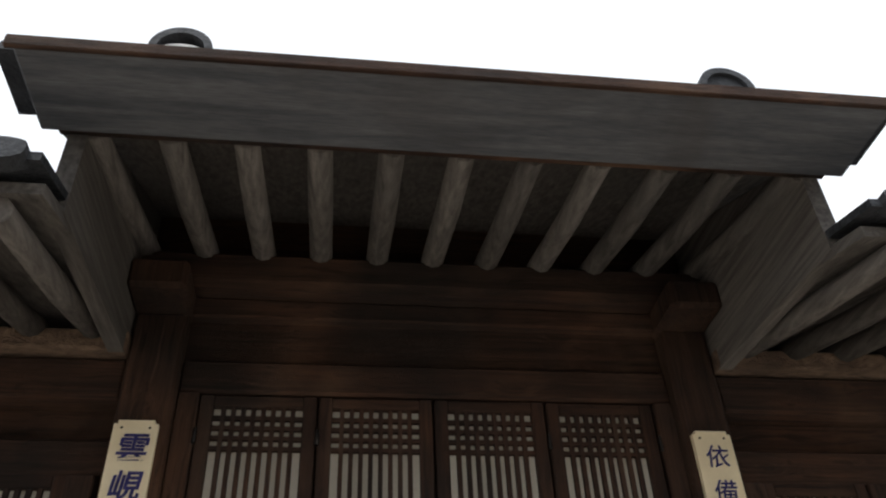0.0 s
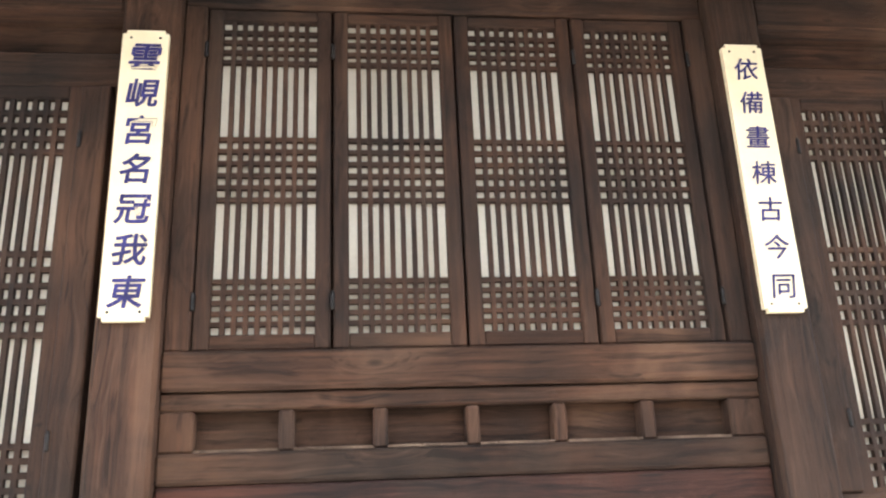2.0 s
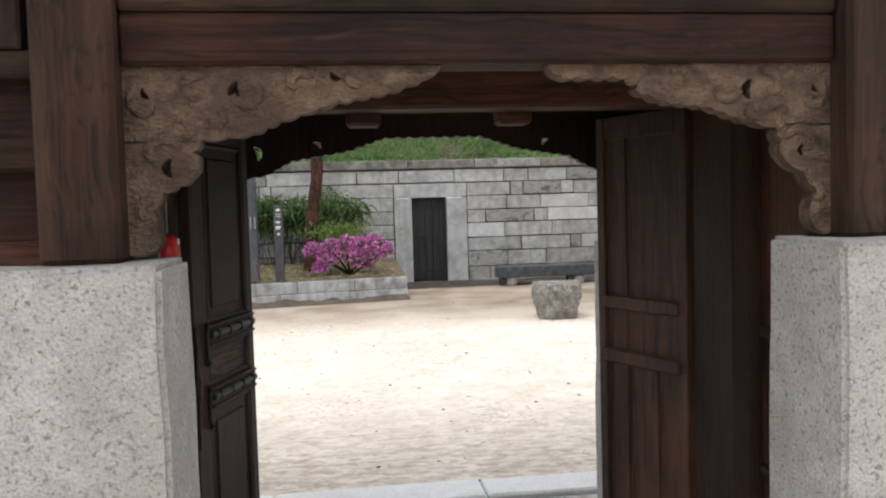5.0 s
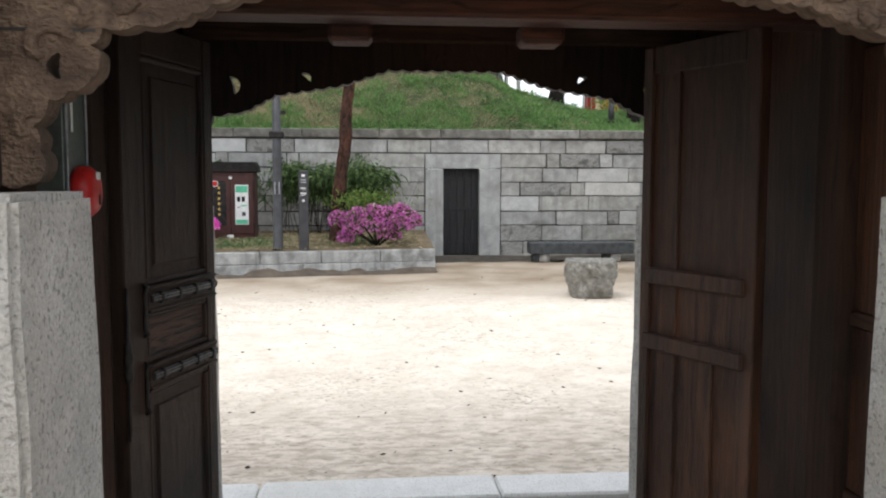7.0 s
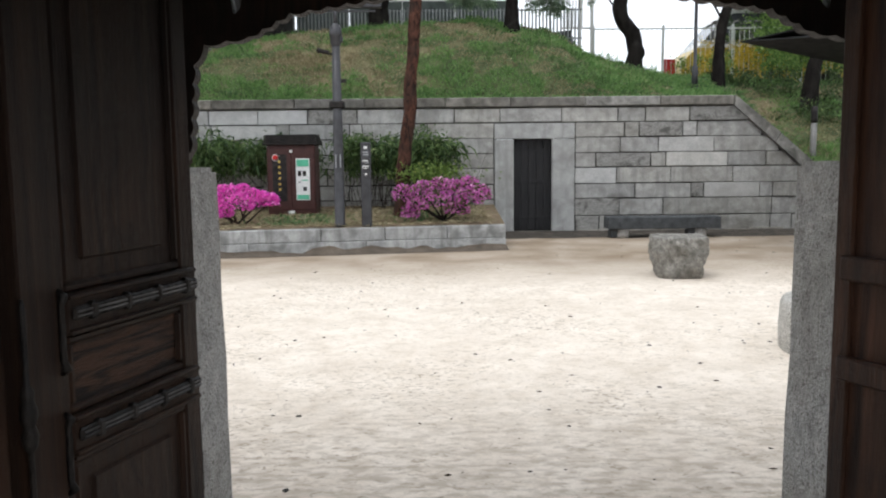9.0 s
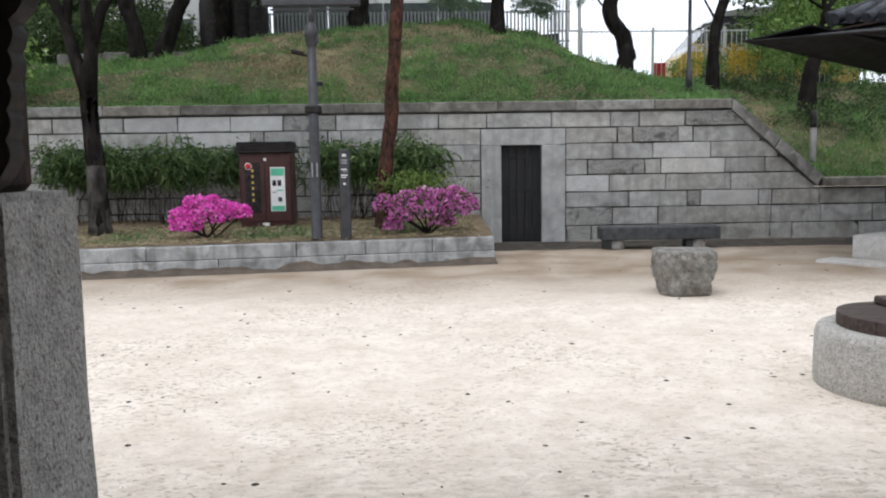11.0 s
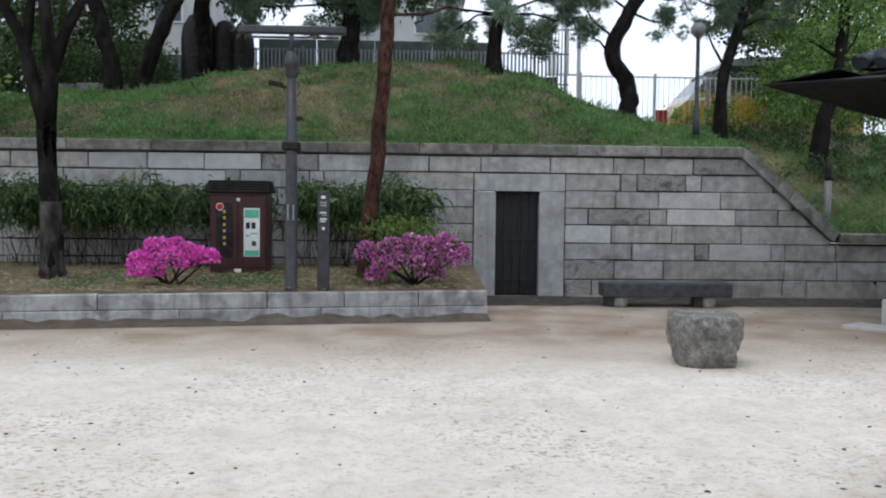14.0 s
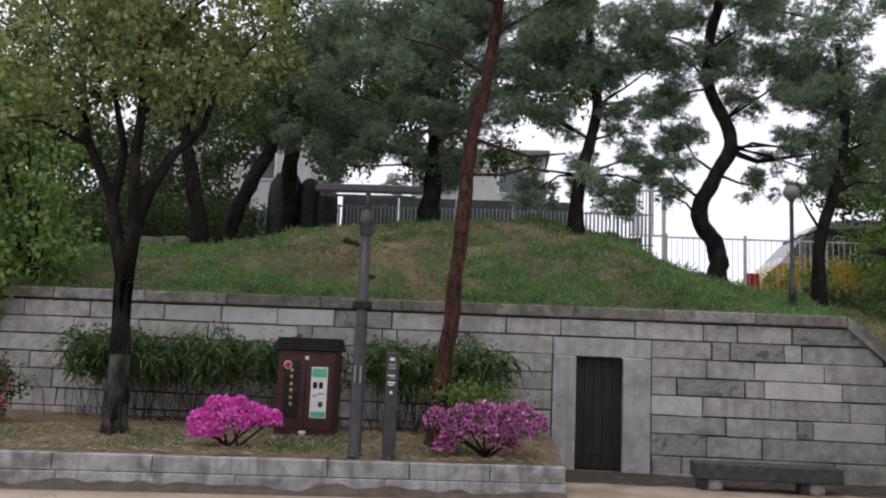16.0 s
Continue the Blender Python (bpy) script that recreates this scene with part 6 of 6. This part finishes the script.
bank_tree("straight_tree", -4.7, 26.0, [(0, 0, 0), (0.02, 0, 1.2), (0.0, 0, 2.4), (0.1, 0, 3.6), (0.1, 0, 5.5)], 0.24,
          [(-0.8, 0, 3.4, 0.9, 0.5), (0.9, 0, 3.6, 0.9, 0.5), (0, 0, 4.6, 1.3, 0.6), (-1.5, 0, 4.5, 1.0, 0.5), (1.6, 0, 4.8, 1.0, 0.5)], [], (800, 0.11), bark_dark, dark_leaf, "straight dark trunk behind the bank", leaves)
bank_tree("right_tree", 9.2, 22.4, [(0, 0, 0), (0.08, 0, 0.7), (0.25, 0, 1.4), (0.45, 0, 2.2), (0.5, 0, 3.6)], 0.19,
          [(-0.6, 0.2, 1.9, 0.6, 0.4), (0.5, 0.2, 2.2, 0.8, 0.4), (-0.4, 0.2, 2.8, 0.7, 0.4), (0.9, 0, 3.2, 0.9, 0.45), (0.0, 0, 3.8, 1.0, 0.5), (1.6, 0, 2.4, 0.7, 0.4)], [], (900, 0.10), bark_dark, green_leaf, "leaning dark trunk with fresh green leaves", leaves)

# bushes at the left end of the bank
for loc, blobs in (((-8.3, 20.9, 2.6), [(-8.5, 20.9, 3.2, 0.8, 0.55), (-9.3, 21.0, 3.6, 0.9, 0.6), (-8.2, 20.9, 4.1, 0.7, 0.5), (-9.2, 21.0, 4.8, 1.0, 0.6), (-8.0, 20.8, 2.75, 0.5, 0.3), (-9.5, 20.9, 2.9, 0.9, 0.5), (-8.4, 20.9, 5.4, 0.8, 0.5), (-9.6, 21.0, 5.9, 1.1, 0.6), (-7.6, 20.8, 3.0, 0.35, 0.3), (-7.7, 20.2, 3.6, 0.6, 0.45), (-8.5, 19.7, 3.0, 0.7, 0.45), (-9.3, 19.6, 3.4, 0.8, 0.6), (-8.4, 20.2, 6.5, 0.8, 0.5), (-7.9, 20.2, 4.7, 0.5, 0.4), (-9.4, 20.2, 6.8, 1.0, 0.6), (-8.9, 19.8, 2.5, 0.6, 0.3)]),):
    t = thing("leafy_shrub", loc, "large bright green leafy shrub at the end of the wall", "shrub")
    st = bmesh.new()
    for x, y, z, rx, rz in blobs:
        tube(st, [(0, 0, -0.1), ((x - loc[0]) * 0.5, (y - loc[1]) * 0.5, (z - loc[2]) * 0.6), (x - loc[0], y - loc[1], z - loc[2])], [0.05, 0.035, 0.012], 6)
    tagged(part("branchwork", st, bark_dark, t), kind="stuff")
    V, F = leaves(blobs, 1000, 0.145)
    stuff("crown", [(a - loc[0], b - loc[1], c - loc[2]) for a, b, c in V], F, green_leaf, "", "", t)

# woods behind
blobs = []
for k in range(26):
    blobs.append((-17 + 13.0 * rng.random(), 28.5 + 3 * rng.random(), 4.5 + 1.2 * rng.random(), 1.0, 0.6))
for k in range(26):
    blobs.append((-17 + 9.5 * rng.random(), 28.5 + 4 * rng.random(), 5.5 + 2.2 * rng.random(), 1.1, 0.7))
for k in range(58):
    blobs.append((-17 + 15.5 * rng.random(), 28.5 + 5 * rng.random(), 7.9 + 5.5 * rng.random(), 1.2, 0.8))
for k in range(14):
    blobs.append((-3.5 + 7 * rng.random(), 29 + 4 * rng.random(), 8.2 + 3.8 * rng.random(), 1.0, 0.5))
for k in range(40):
    blobs.append((10.5 + 8 * rng.random(), 27.6 + 4 * rng.random(), 4.8 + 5.0 * rng.random(), 1.1, 0.6))
stuff("far_woods", *leaves(blobs, 560, 0.17), dark_leaf, "dark green woods behind the bank", "woods")
blobs = [(-12 + 6.3 * rng.random(), 25.5 + 1.5 * rng.random(), 4.2 + 1.4 * rng.random(), 0.7, 0.5) for _ in range(30)]
stuff("undergrowth", *leaves(blobs, 900, 0.10), dark_leaf, "dark undergrowth at the top of the bank", "undergrowth")
blobs = [(6.6 + 5.5 * rng.random(), 23.6 + 1.6 * rng.random(), 3.80 + 0.2 * rng.random(), 0.45, 0.22) for _ in range(18)]
stuff("low_shrubs", *leaves(blobs, 700, 0.06), green_leaf, "low green shrubs along the upper fence", "shrubs")
yl = leaf_material("yellow_blossom", (0.35, 0.24, 0.02), (0.72, 0.52, 0.06), (0.5, 0.5, 0.2), 0.3)
blobs = [(8.0 + 3.0 * rng.random(), 26.6 + 0.6 * rng.random(), 4.15 + 0.45 * rng.random(), 0.4, 0.25) for _ in range(17)]
stuff("yellow_shrubs", *leaves(blobs, 900, 0.06), yl, "shrubs in yellow blossom behind the fence", "shrubs")

blobs = [(x, y, bank(x, y) + 0.12, 0.5, 0.2) for x, y in zip(7.4 + 5.0 * rng.random(40), 21.6 + 3.4 * rng.random(40))]
stuff("bank_shrubs", *leaves(blobs, 700, 0.075), dark_leaf, "dark green shrubs on the right end of the bank", "shrubs")
blobs = [(9.3 + 4.6 * rng.random(), 25.2 + 1.2 * rng.random(), 4.0 + 2.4 * rng.random(), 0.6, 0.4) for _ in range(40)]
stuff("leafy_thicket", *leaves(blobs, 1100, 0.10), green_leaf, "fresh green thicket behind the side hall", "shrubs")

# red-flowered shrub at the end of the planting bed
rs_o = (-7.45, 18.2, 0.5)
t = thing("flowering_shrub", rs_o, "dark green rounded shrub with small red flowers", "shrub")
st = bmesh.new()
for k in range(9):
    a = k * 0.7
    tube(st, [(0.05 * math.cos(a), 0.05 * math.sin(a), -0.08), (0.3 * math.cos(a), 0.25 * math.sin(a), 0.45), (0.5 * math.cos(a), 0.4 * math.sin(a), 0.75 + 0.03 * k)], [0.018, 0.013, 0.006], 5)
tagged(part("branchwork", st, bark_dark, t), kind="stuff")
rb = [(-0.3, -0.05, 0.65, 0.5, 0.4), (0.3, 0, 0.6, 0.45, 0.4), (0, 0, 0.85, 0.45, 0.25), (0.1, -0.2, 0.4, 0.5, 0.3), (-0.5, 0, 0.4, 0.4, 0.3)]
stuff("crown", *leaves(rb, 5200, 0.065), dark_leaf, "", "", t)
stuff("blossom", *leaves(rb, 160, 0.045), leaf_material("red_petal", (0.30, 0.02, 0.03), (0.55, 0.06, 0.08), None, 0.3), "small red flowers", "", t)
# low stone ledge under the leaning trees
ledge = thing("stone_ledge", (-8.4, 24.62, 4.0), "low ledge of mossy grey stones at the top of the bank", "ledge")
for k in range(7):
    part("ledge_stone", bx(k * 0.56, k * 0.56 + 0.54, 0, 0.3, -0.15, 0.40 + 0.02 * (k % 3), 0.02, 0.01), cap_stone, ledge)

# ---- lamp, bollard ----
lamp = thing("globe_lamp", (6.25, 21.5, bank(6.25, 21.5) - 0.05), "dark park lamp post with a round frosted globe", "lamp")
hgt = 5.10 - (bank(6.25, 21.5) - 0.05)
part("post", lathe(bmesh.new(), [(0.075, 0), (0.07, 0.5), (0.042, 0.55), (0.036, hgt - 0.05), (0.07, hgt)], 14), dark_metal, lamp)
globe = material("frosted_globe", (0.17, 0.165, 0.155), (0.26, 0.25, 0.235), 5, rough=0.35, bump=0.02)
part("globe", lathe(bmesh.new(), [(0.05, hgt)] + [(0.15 * math.sin(a), hgt + 0.14 - 0.15 * math.cos(a)) for a in np.linspace(0.4, 3.0, 12)], 20), globe, lamp, "round frosted globe")
part("cap", lathe(bmesh.new(), [(0.06, hgt + 0.28), (0.05, hgt + 0.31), (0.01, hgt + 0.33)], 12), dark_metal, lamp)
bz = bank(8.6, 20.75) - 0.03
bol = thing("garden_bollard", (8.62, 20.75, bz), "slim grey bollard lamp with a black head on the grass", "bollard")
part("shaft", lathe(bmesh.new(), [(0.07, 0), (0.065, 0.02), (0.065, 0.72)], 14), globe, bol)
part("head", lathe(bmesh.new(), [(0.072, 0.72), (0.075, 0.80), (0.07, 0.82), (0.072, 0.90), (0.07, 1.05), (0.03, 1.07)], 14), iron, bol, "black lamp head")

# ---- fences and what stands behind the bank ----
def fence(x0, y0, x1, y1, h, step, mat, label, r=0.014, rails=2, z=None):
    d = Vector((x1 - x0, y1 - y0, 0))
    z0 = z if z is not None else min(bank(x0, y0), bank(x1, y1)) - 0.1
    t = thing("metal_fence", (x0, y0, z0), label, "fence", "fences above the bank")
    t.rotation_euler = (0, 0, math.atan2(d.y, d.x))
    L_ = d.length
    k = 0
    barm = bpy.data.meshes.new("bar")
    b = lathe(bmesh.new(), [(r, 0.0), (r, h)], 6)
    b.to_mesh(barm)
    b.free()
    barm.materials.append(mat)
    while k * step <= L_:
        o = new("bar", barm)
        o.parent, o.location = t, (k * step, 0, 0)
        k += 1
    for j in range(rails):
        part("rail", bx(0, L_, -0.018, 0.018, 0.12 + (h - 0.18) * j / max(1, rails - 1), 0.155 + (h - 0.18) * j / max(1, rails - 1)), mat, t)
    k = 0
    while k * 2.0 <= L_:
        part("post", bx(k * 2.0 - 0.03, k * 2.0 + 0.03, -0.03, 0.03, 0, h + 0.06), mat, t)
        k += 1
    return t


pale_metal = material("pale_green_metal", (0.66, 0.69, 0.67), (0.76, 0.78, 0.76), 5, rough=0.5, bump=0.03)
grey_metal = material("grey_fence_metal", (0.22, 0.24, 0.24), (0.32, 0.34, 0.34), 5, rough=0.5, bump=0.03)
fence(5.0, 27.0, 14.0, 27.0, 1.95, 0.14, pale_metal, "pale metal railing along the street behind the bank", 0.008)
fence(-4.3, 26.6, 4.6, 26.6, 1.75, 0.10, grey_metal, "grey metal railing behind the crest", 0.026, 3, 3.95)
tw = thing("stair_tower", (4.75, 27.5, bank(4.75, 27.5) - 0.1), "white steel stair frame with vertical bars behind the bank", "stair frame")
for px in (-0.1, 0.25):
    part("post", bx(px, px + 0.09, 0, 0.09, 0, 3.0), white_paint, tw)
for k in range(7):
    part("bar", bx(-0.55 + k * 0.09, -0.52 + k * 0.09, 0, 0.03, 1.5, 2.7), white_paint, tw)
for zz in (1.47, 2.68):
    part("rail", bx(-0.6, 0.3, -0.01, 0.05, zz, zz + 0.05), white_paint, tw)
stair_dark = bmesh.new()
slab(stair_dark, [(-1.5, 1.35), (-0.3, 1.45), (0.0, 0.2), (-0.3, 0.0)], "y", 0.1, 0.5)
part("stair_side", stair_dark, dark_metal, tw, "dark stair flank")
panel_green = material("grey_green_panel", (0.10, 0.125, 0.12), (0.17, 0.20, 0.19), 4, rough=0.6, bump=0.05)
screen = thing("fence_panel", (-3.45, 26.72, 3.95), "grey-green sheet panels behind the railing on the crest", "fence panel")
for k in range(4):
    part("sheet", bx(k * 1.5, k * 1.5 + 1.48, 0, 0.03, 0, 2.0, 0.004), panel_green, screen)
# corrugated tanks at the left
for tx, tr_, tz in ((-4.85, 0.46, 6.45), (-4.22, 0.32, 6.3), (-3.78, 0.30, 6.2)):
    tagged(part("dark_tank", lathe(bmesh.new(), [(tr_ * 0.9, 0), (tr_, 0.4), (tr_, tz - 4.9), (tr_ * 0.92, tz - 4.6), (tr_ * 0.6, tz - 4.32), (tr_ * 0.2, tz - 4.25)], 24), iron, loc=(tx, 26.3, 4.25)), "tall dark rounded tank behind the bank", "tank", "tanks behind the bank")
# red panel and street things
tagged(part("red_board", bx(-0.17, 0.17, -0.03, 0.03, -0.9, 0.30, 0.01), red_paint, loc=(7.3, 27.4, 4.05)), "red board beside the railing", "board")
bus = thing("tour_bus", (9.0, 32.0, 3.6), "yellow and white bus with dark windows beyond the railing", "bus")
bus_yellow = material("yellow_coachwork", (0.50, 0.34, 0.05), (0.62, 0.44, 0.09), 3, rough=0.35, bump=0.02)
bus_glass = material("dark_coach_glass", (0.03, 0.035, 0.04), (0.06, 0.065, 0.07), 2, rough=0.12, bump=0.0, specular=0.5)
part("body", slab(bmesh.new(), [(0.0, 0.35), (0.0, 1.1), (0.25, 1.4), (0.55, 1.65), (6.5, 1.65), (6.5, 0.35)], "y", 0, 2.3), bus_yellow, bus)
part("stripe", slab(bmesh.new(), [(0.55, 1.655), (0.75, 1.90), (6.5, 1.90), (6.5, 1.655)], "y", 0, 2.3), white_paint, bus, "white stripe under the windows")
part("front_window", slab(bmesh.new(), [(0.76, 1.905), (1.42, 2.62), (1.75, 2.80), (2.3, 2.807), (2.3, 1.905)], "y", 0.01, 2.29), bus_glass, bus, "dark tinted window")
for k in range(3):
    part("window", bx(2.34 + k * 1.4, 3.70 + k * 1.4, 0.01, 2.29, 1.905, 2.80), bus_glass, bus, "dark tinted window")
    part("pillar", bx(2.30 + k * 1.4, 2.338 + k * 1.4, 0.0, 2.3, 1.905, 2.81), iron, bus)
part("roof", slab(bmesh.new(), [(1.38, 2.64), (1.75, 2.95), (2.6, 3.10), (6.5, 3.16), (6.5, 2.865), (1.76, 2.805), (1.44, 2.63)], "y", 0, 2.3), white_paint, bus, "white rounded roof")
for wx in (1.2, 5.2):
    w_ = part("wheel", lathe(bmesh.new(), [(0.30, 0), (0.45, 0.02), (0.46, 0.2), (0.40, 0.24), (0.2, 0.24)], 20), iron, bus, loc=(wx, 0.22, 0.42))
    w_.rotation_euler = (math.pi / 2, 0, 0)
arc = bpy.data.meshes.new("arch_bar")
b = bmesh.new()
tube(b, [(-0.14, 0, 0), (-0.14, 0, 0.55)] + [(0.14 * math.cos(a), 0, 0.55 + 0.14 * math.sin(a)) for a in np.linspace(math.pi, 0, 7)] + [(0.14, 0, 0)], [0.022] * 10, 6)
b.to_mesh(arc)
b.free()
arc.materials.append(globe)
rail = thing("arched_railing", (9.5, 30.0, 5.15), "pale arched street railing", "fence")
for k in range(7):
    o = new("arch_bar", arc)
    o.parent, o.location = rail, (k * 0.34, 0, 0)
part("rail", bx(-0.2, 2.3, -0.03, 0.03, -0.04, 0.02), globe, rail)
for k in range(2):
    part("post", bx(k * 1.8 - 0.04, k * 1.8 + 0.04, -0.04, 0.04, -2.2, 0.6), globe, rail)
# far houses
facade = material("far_plaster", (0.45, 0.45, 0.44), (0.58, 0.58, 0.57), 1.0, rough=0.9, bump=0.1)
glass_dark = material("far_window_glass", (0.06, 0.075, 0.09), (0.12, 0.14, 0.16), 2, rough=0.15, bump=0.0, specular=0.5)


def far_house(x0, x1, y, z1, label, storeys):
    t = thing("apartment_building", ((x0 + x1) / 2, y, 0), label, "building", "houses behind the woods")
    w = (x1 - x0) / 2
    part("wall", bx(-w, w, 0, 8, 0, z1, 0.02), facade, t)
    part("roof", bx(-w - 0.2, w + 0.2, -0.2, 8.2, z1, z1 + 0.3, 0.03), cap_stone, t)
    nx_ = int(w * 2 / 2.2)
    for s_ in range(storeys):
        for k in range(nx_):
            cx = -w + (k + 0.5) * 2 * w / nx_
            zc = z1 - 2.6 * (s_ + 1) + 0.8
            wd = part("window", bx(cx - 0.65, cx + 0.65, -0.06, 0.02, zc, zc + 1.3), white_paint, t)
            part("pane", bx(cx - 0.57, cx + 0.57, -0.075, -0.064, zc + 0.08, zc + 1.22), glass_dark, wd)


far_house(-16, -9, 42, 14.0, "pale plastered apartment building behind the trees", 3)
far_house(-3.5, 2.8, 44, 11.5, "pale plastered apartment building behind the pines", 3)

# ---- tiled side hall at the right of the yard ----
apron_sheet = material("dark_weathered_sheet", (0.012, 0.012, 0.013), (0.035, 0.034, 0.034), 6, rough=0.7, bump=0.1, specular=0.15)
hall = thing("side_hall", (7.12, 16.2, 0), "timber side hall with dark tiled roof on a granite platform", "building")
hall.rotation_euler = (0, 0, radians(-55))
# local x runs along the front away from the corner, local y into the hall
for k in range(3):
    part("platform_stone", bx(0.0 + k * 1.5, 1.49 + k * 1.5, 0, 0.4, -0.02, 0.41, 0.015, 0.004), granite, hall)
for k in range(3):
    part("platform_stone", bx(0.0, 0.4, 0.405 + k * 1.5, 1.895 + k * 1.5, -0.02, 0.41, 0.015, 0.004), granite, hall)
part("platform_top", bx(0.41, 4.5, 0.41, 4.9, 0.2, 0.40), granite, hall)
part("step_stone", bx(-0.3, 3.0, -0.5, -0.02, -0.03, 0.05, 0.015, 0.006), granite, hall)
for px, py in ((0.75, 0.75), (2.9, 0.75), (0.75, 3.2)):
    part("column_base", bx(px - 0.19, px + 0.19, py - 0.19, py + 0.19, 0.40, 0.78, 0.02), grey_granite, hall)
    part("column", bx(px - 0.13, px + 0.13, py - 0.13, py + 0.13, 0.78, 3.30, 0.012), door_wood, hall)
part("brick_base", bx(0.95, 2.7, 0.72, 0.86, 0.40, 0.86, 0.004), planter_stone, hall)
for r_ in range(2):
    for k in range(9):
        part("brick", bx(1.0 + k * 0.185, 1.0 + k * 0.185 + 0.165, 0.70, 0.73, 0.70 + r_ * 0.075, 0.76 + r_ * 0.075, 0.003), iron, hall)
part("wall_board", bx(0.88, 2.77, 0.74, 0.84, 0.861, 3.3), door_wood, hall)
lat = part("lattice_door", bx(1.0, 1.9, 0.70, 0.735, 1.05, 2.75, 0.006), wood_z, hall)
for k in range(12):
    part("bar", bx(1.06 + k * 0.07, 1.085 + k * 0.07, 0.675, 0.70, 1.3, 2.5), globe, lat)
part("wall_board", bx(0.70, 0.80, 0.88, 4.6, 0.41, 3.3), door_wood, hall)
part("eave_beam", bx(0.55, 4.6, 0.62, 0.88, 3.30, 3.5, 0.015), wood_x, hall)
part("eave_beam", bx(0.62, 0.88, 0.88, 4.6, 3.30, 3.5, 0.015), wood_y, hall)
q = bmesh.new()
quad = lambda *p: q.faces.new([q.verts.new(c) for c in p])
e0, e1, r0_, r1_ = (-0.75, -0.75, 3.02), (5.2, -0.75, 3.02), (1.3, 2.6, 4.7), (5.2, 2.6, 4.7)
for dz in (0.0, 0.10):
    up = lambda c: (c[0], c[1], c[2] + dz)
    quad(up(e0), up(e1), up(r1_), up(r0_))
    quad(up(e0), up(r0_), up((1.9, 4.6, 4.7)), up((0.95, 4.6, 3.02)))
part("roof_deck", q, tile_dark, hall)
part("drip_apron", slope_box(bmesh.new(), -1.2, 5.3, (-1.2, 2.86), (-0.1, 3.10), 0.015), apron_sheet, hall, "thin dark metal apron at the eave")
part("drip_apron", slab(bmesh.new(), [(-1.2, 2.86), (-0.1, 3.10), (-0.1, 3.116), (-1.2, 2.876)], "y", -1.18, 5.0), apron_sheet, hall, "thin dark metal apron at the eave")
part("soffit", slab(bmesh.new(), [(-0.45, 3.47), (0.62, 3.52), (0.62, 3.55), (-0.45, 3.50)], "y", -0.4, 5.0), door_wood, hall)
part("soffit", bx(0.63, 5.2, -0.4, 0.62, 3.51, 3.54), door_wood, hall)
for k in range(24):
    x = -0.62 + k * 0.24
    b = bmesh.new()
    f_ = 1.0 if x > 1.3 else (x + 0.75) / 2.05
    tube(b, [(x, -0.84, 3.19), (x, -0.75 + 3.35 * f_, 3.25 + 1.68 * f_)], [0.08, 0.075], 10)
    part("cover_tile", b, tile_dark, hall)
part("hip_ridge", tube(bmesh.new(), [(-0.75, -0.75, 3.2), (0.3, 0.9, 4.0), (1.3, 2.6, 4.85)], [0.11, 0.12, 0.13], 8), tile_dark, hall)

# the eaves sweep up towards the corner
for o in hall.children:
    if o.name.split(".")[0] in ("roof_deck", "drip_apron", "cover_tile", "hip_ridge"):
        for v in o.data.vertices:
            dd_ = max(0.0, v.co.x + 1.1) + max(0.0, v.co.y + 1.1)
            v.co.z += 0.36 * max(0.0, 1 - dd_ / 3.2) ** 1.4 - 0.16
            v.co += Vector((0.45, 0.42, 0.38)) if o.name.split(".")[0] != "drip_apron" else Vector((0, 0, 0.33))
# ---- stones and leaves on the sand ----
rs = random.Random(9)
V, F = [], []
for k in range(650):
    x, y = rs.uniform(-6, 8), rs.uniform(6.2, 18.5)
    if y > 15.6 and x < 1.9:
        continue
    r = rs.choice((0.003, 0.004, 0.005, 0.006, 0.007, 0.009, 0.009, 0.014, 0.014, 0.022))
    b0 = len(V)
    for a in range(5):
        V.append((x + r * math.cos(a * 1.257) * rs.uniform(0.7, 1.3), y + r * math.sin(a * 1.257) * rs.uniform(0.7, 1.3), 0.001))
    V.append((x, y, r * 0.45))
    F += [[b0 + a, b0 + (a + 1) % 5, b0 + 5] for a in range(5)]
stuff("pebbles", V, F, mortar, "small dark pebbles scattered on the sand", "pebbles")
K = 120
pts = np.stack([rng.uniform(-6, 7, K), rng.uniform(6.2, 15.5, K), np.full(K, 0.004)], 1)
dd = np.stack([rng.normal(size=K), rng.normal(size=K) * 0.5, np.full(K, 0.04)], 1)
stuff("fallen_leaves", *cards(pts, dd, rng.uniform(0.015, 0.07, K), 0.014, 0.0), leaf_material("fallen_leaf", (0.03, 0.022, 0.015), (0.10, 0.07, 0.045), None, 0.0), "dry brown leaves and twigs lying on the sand", "leaves")
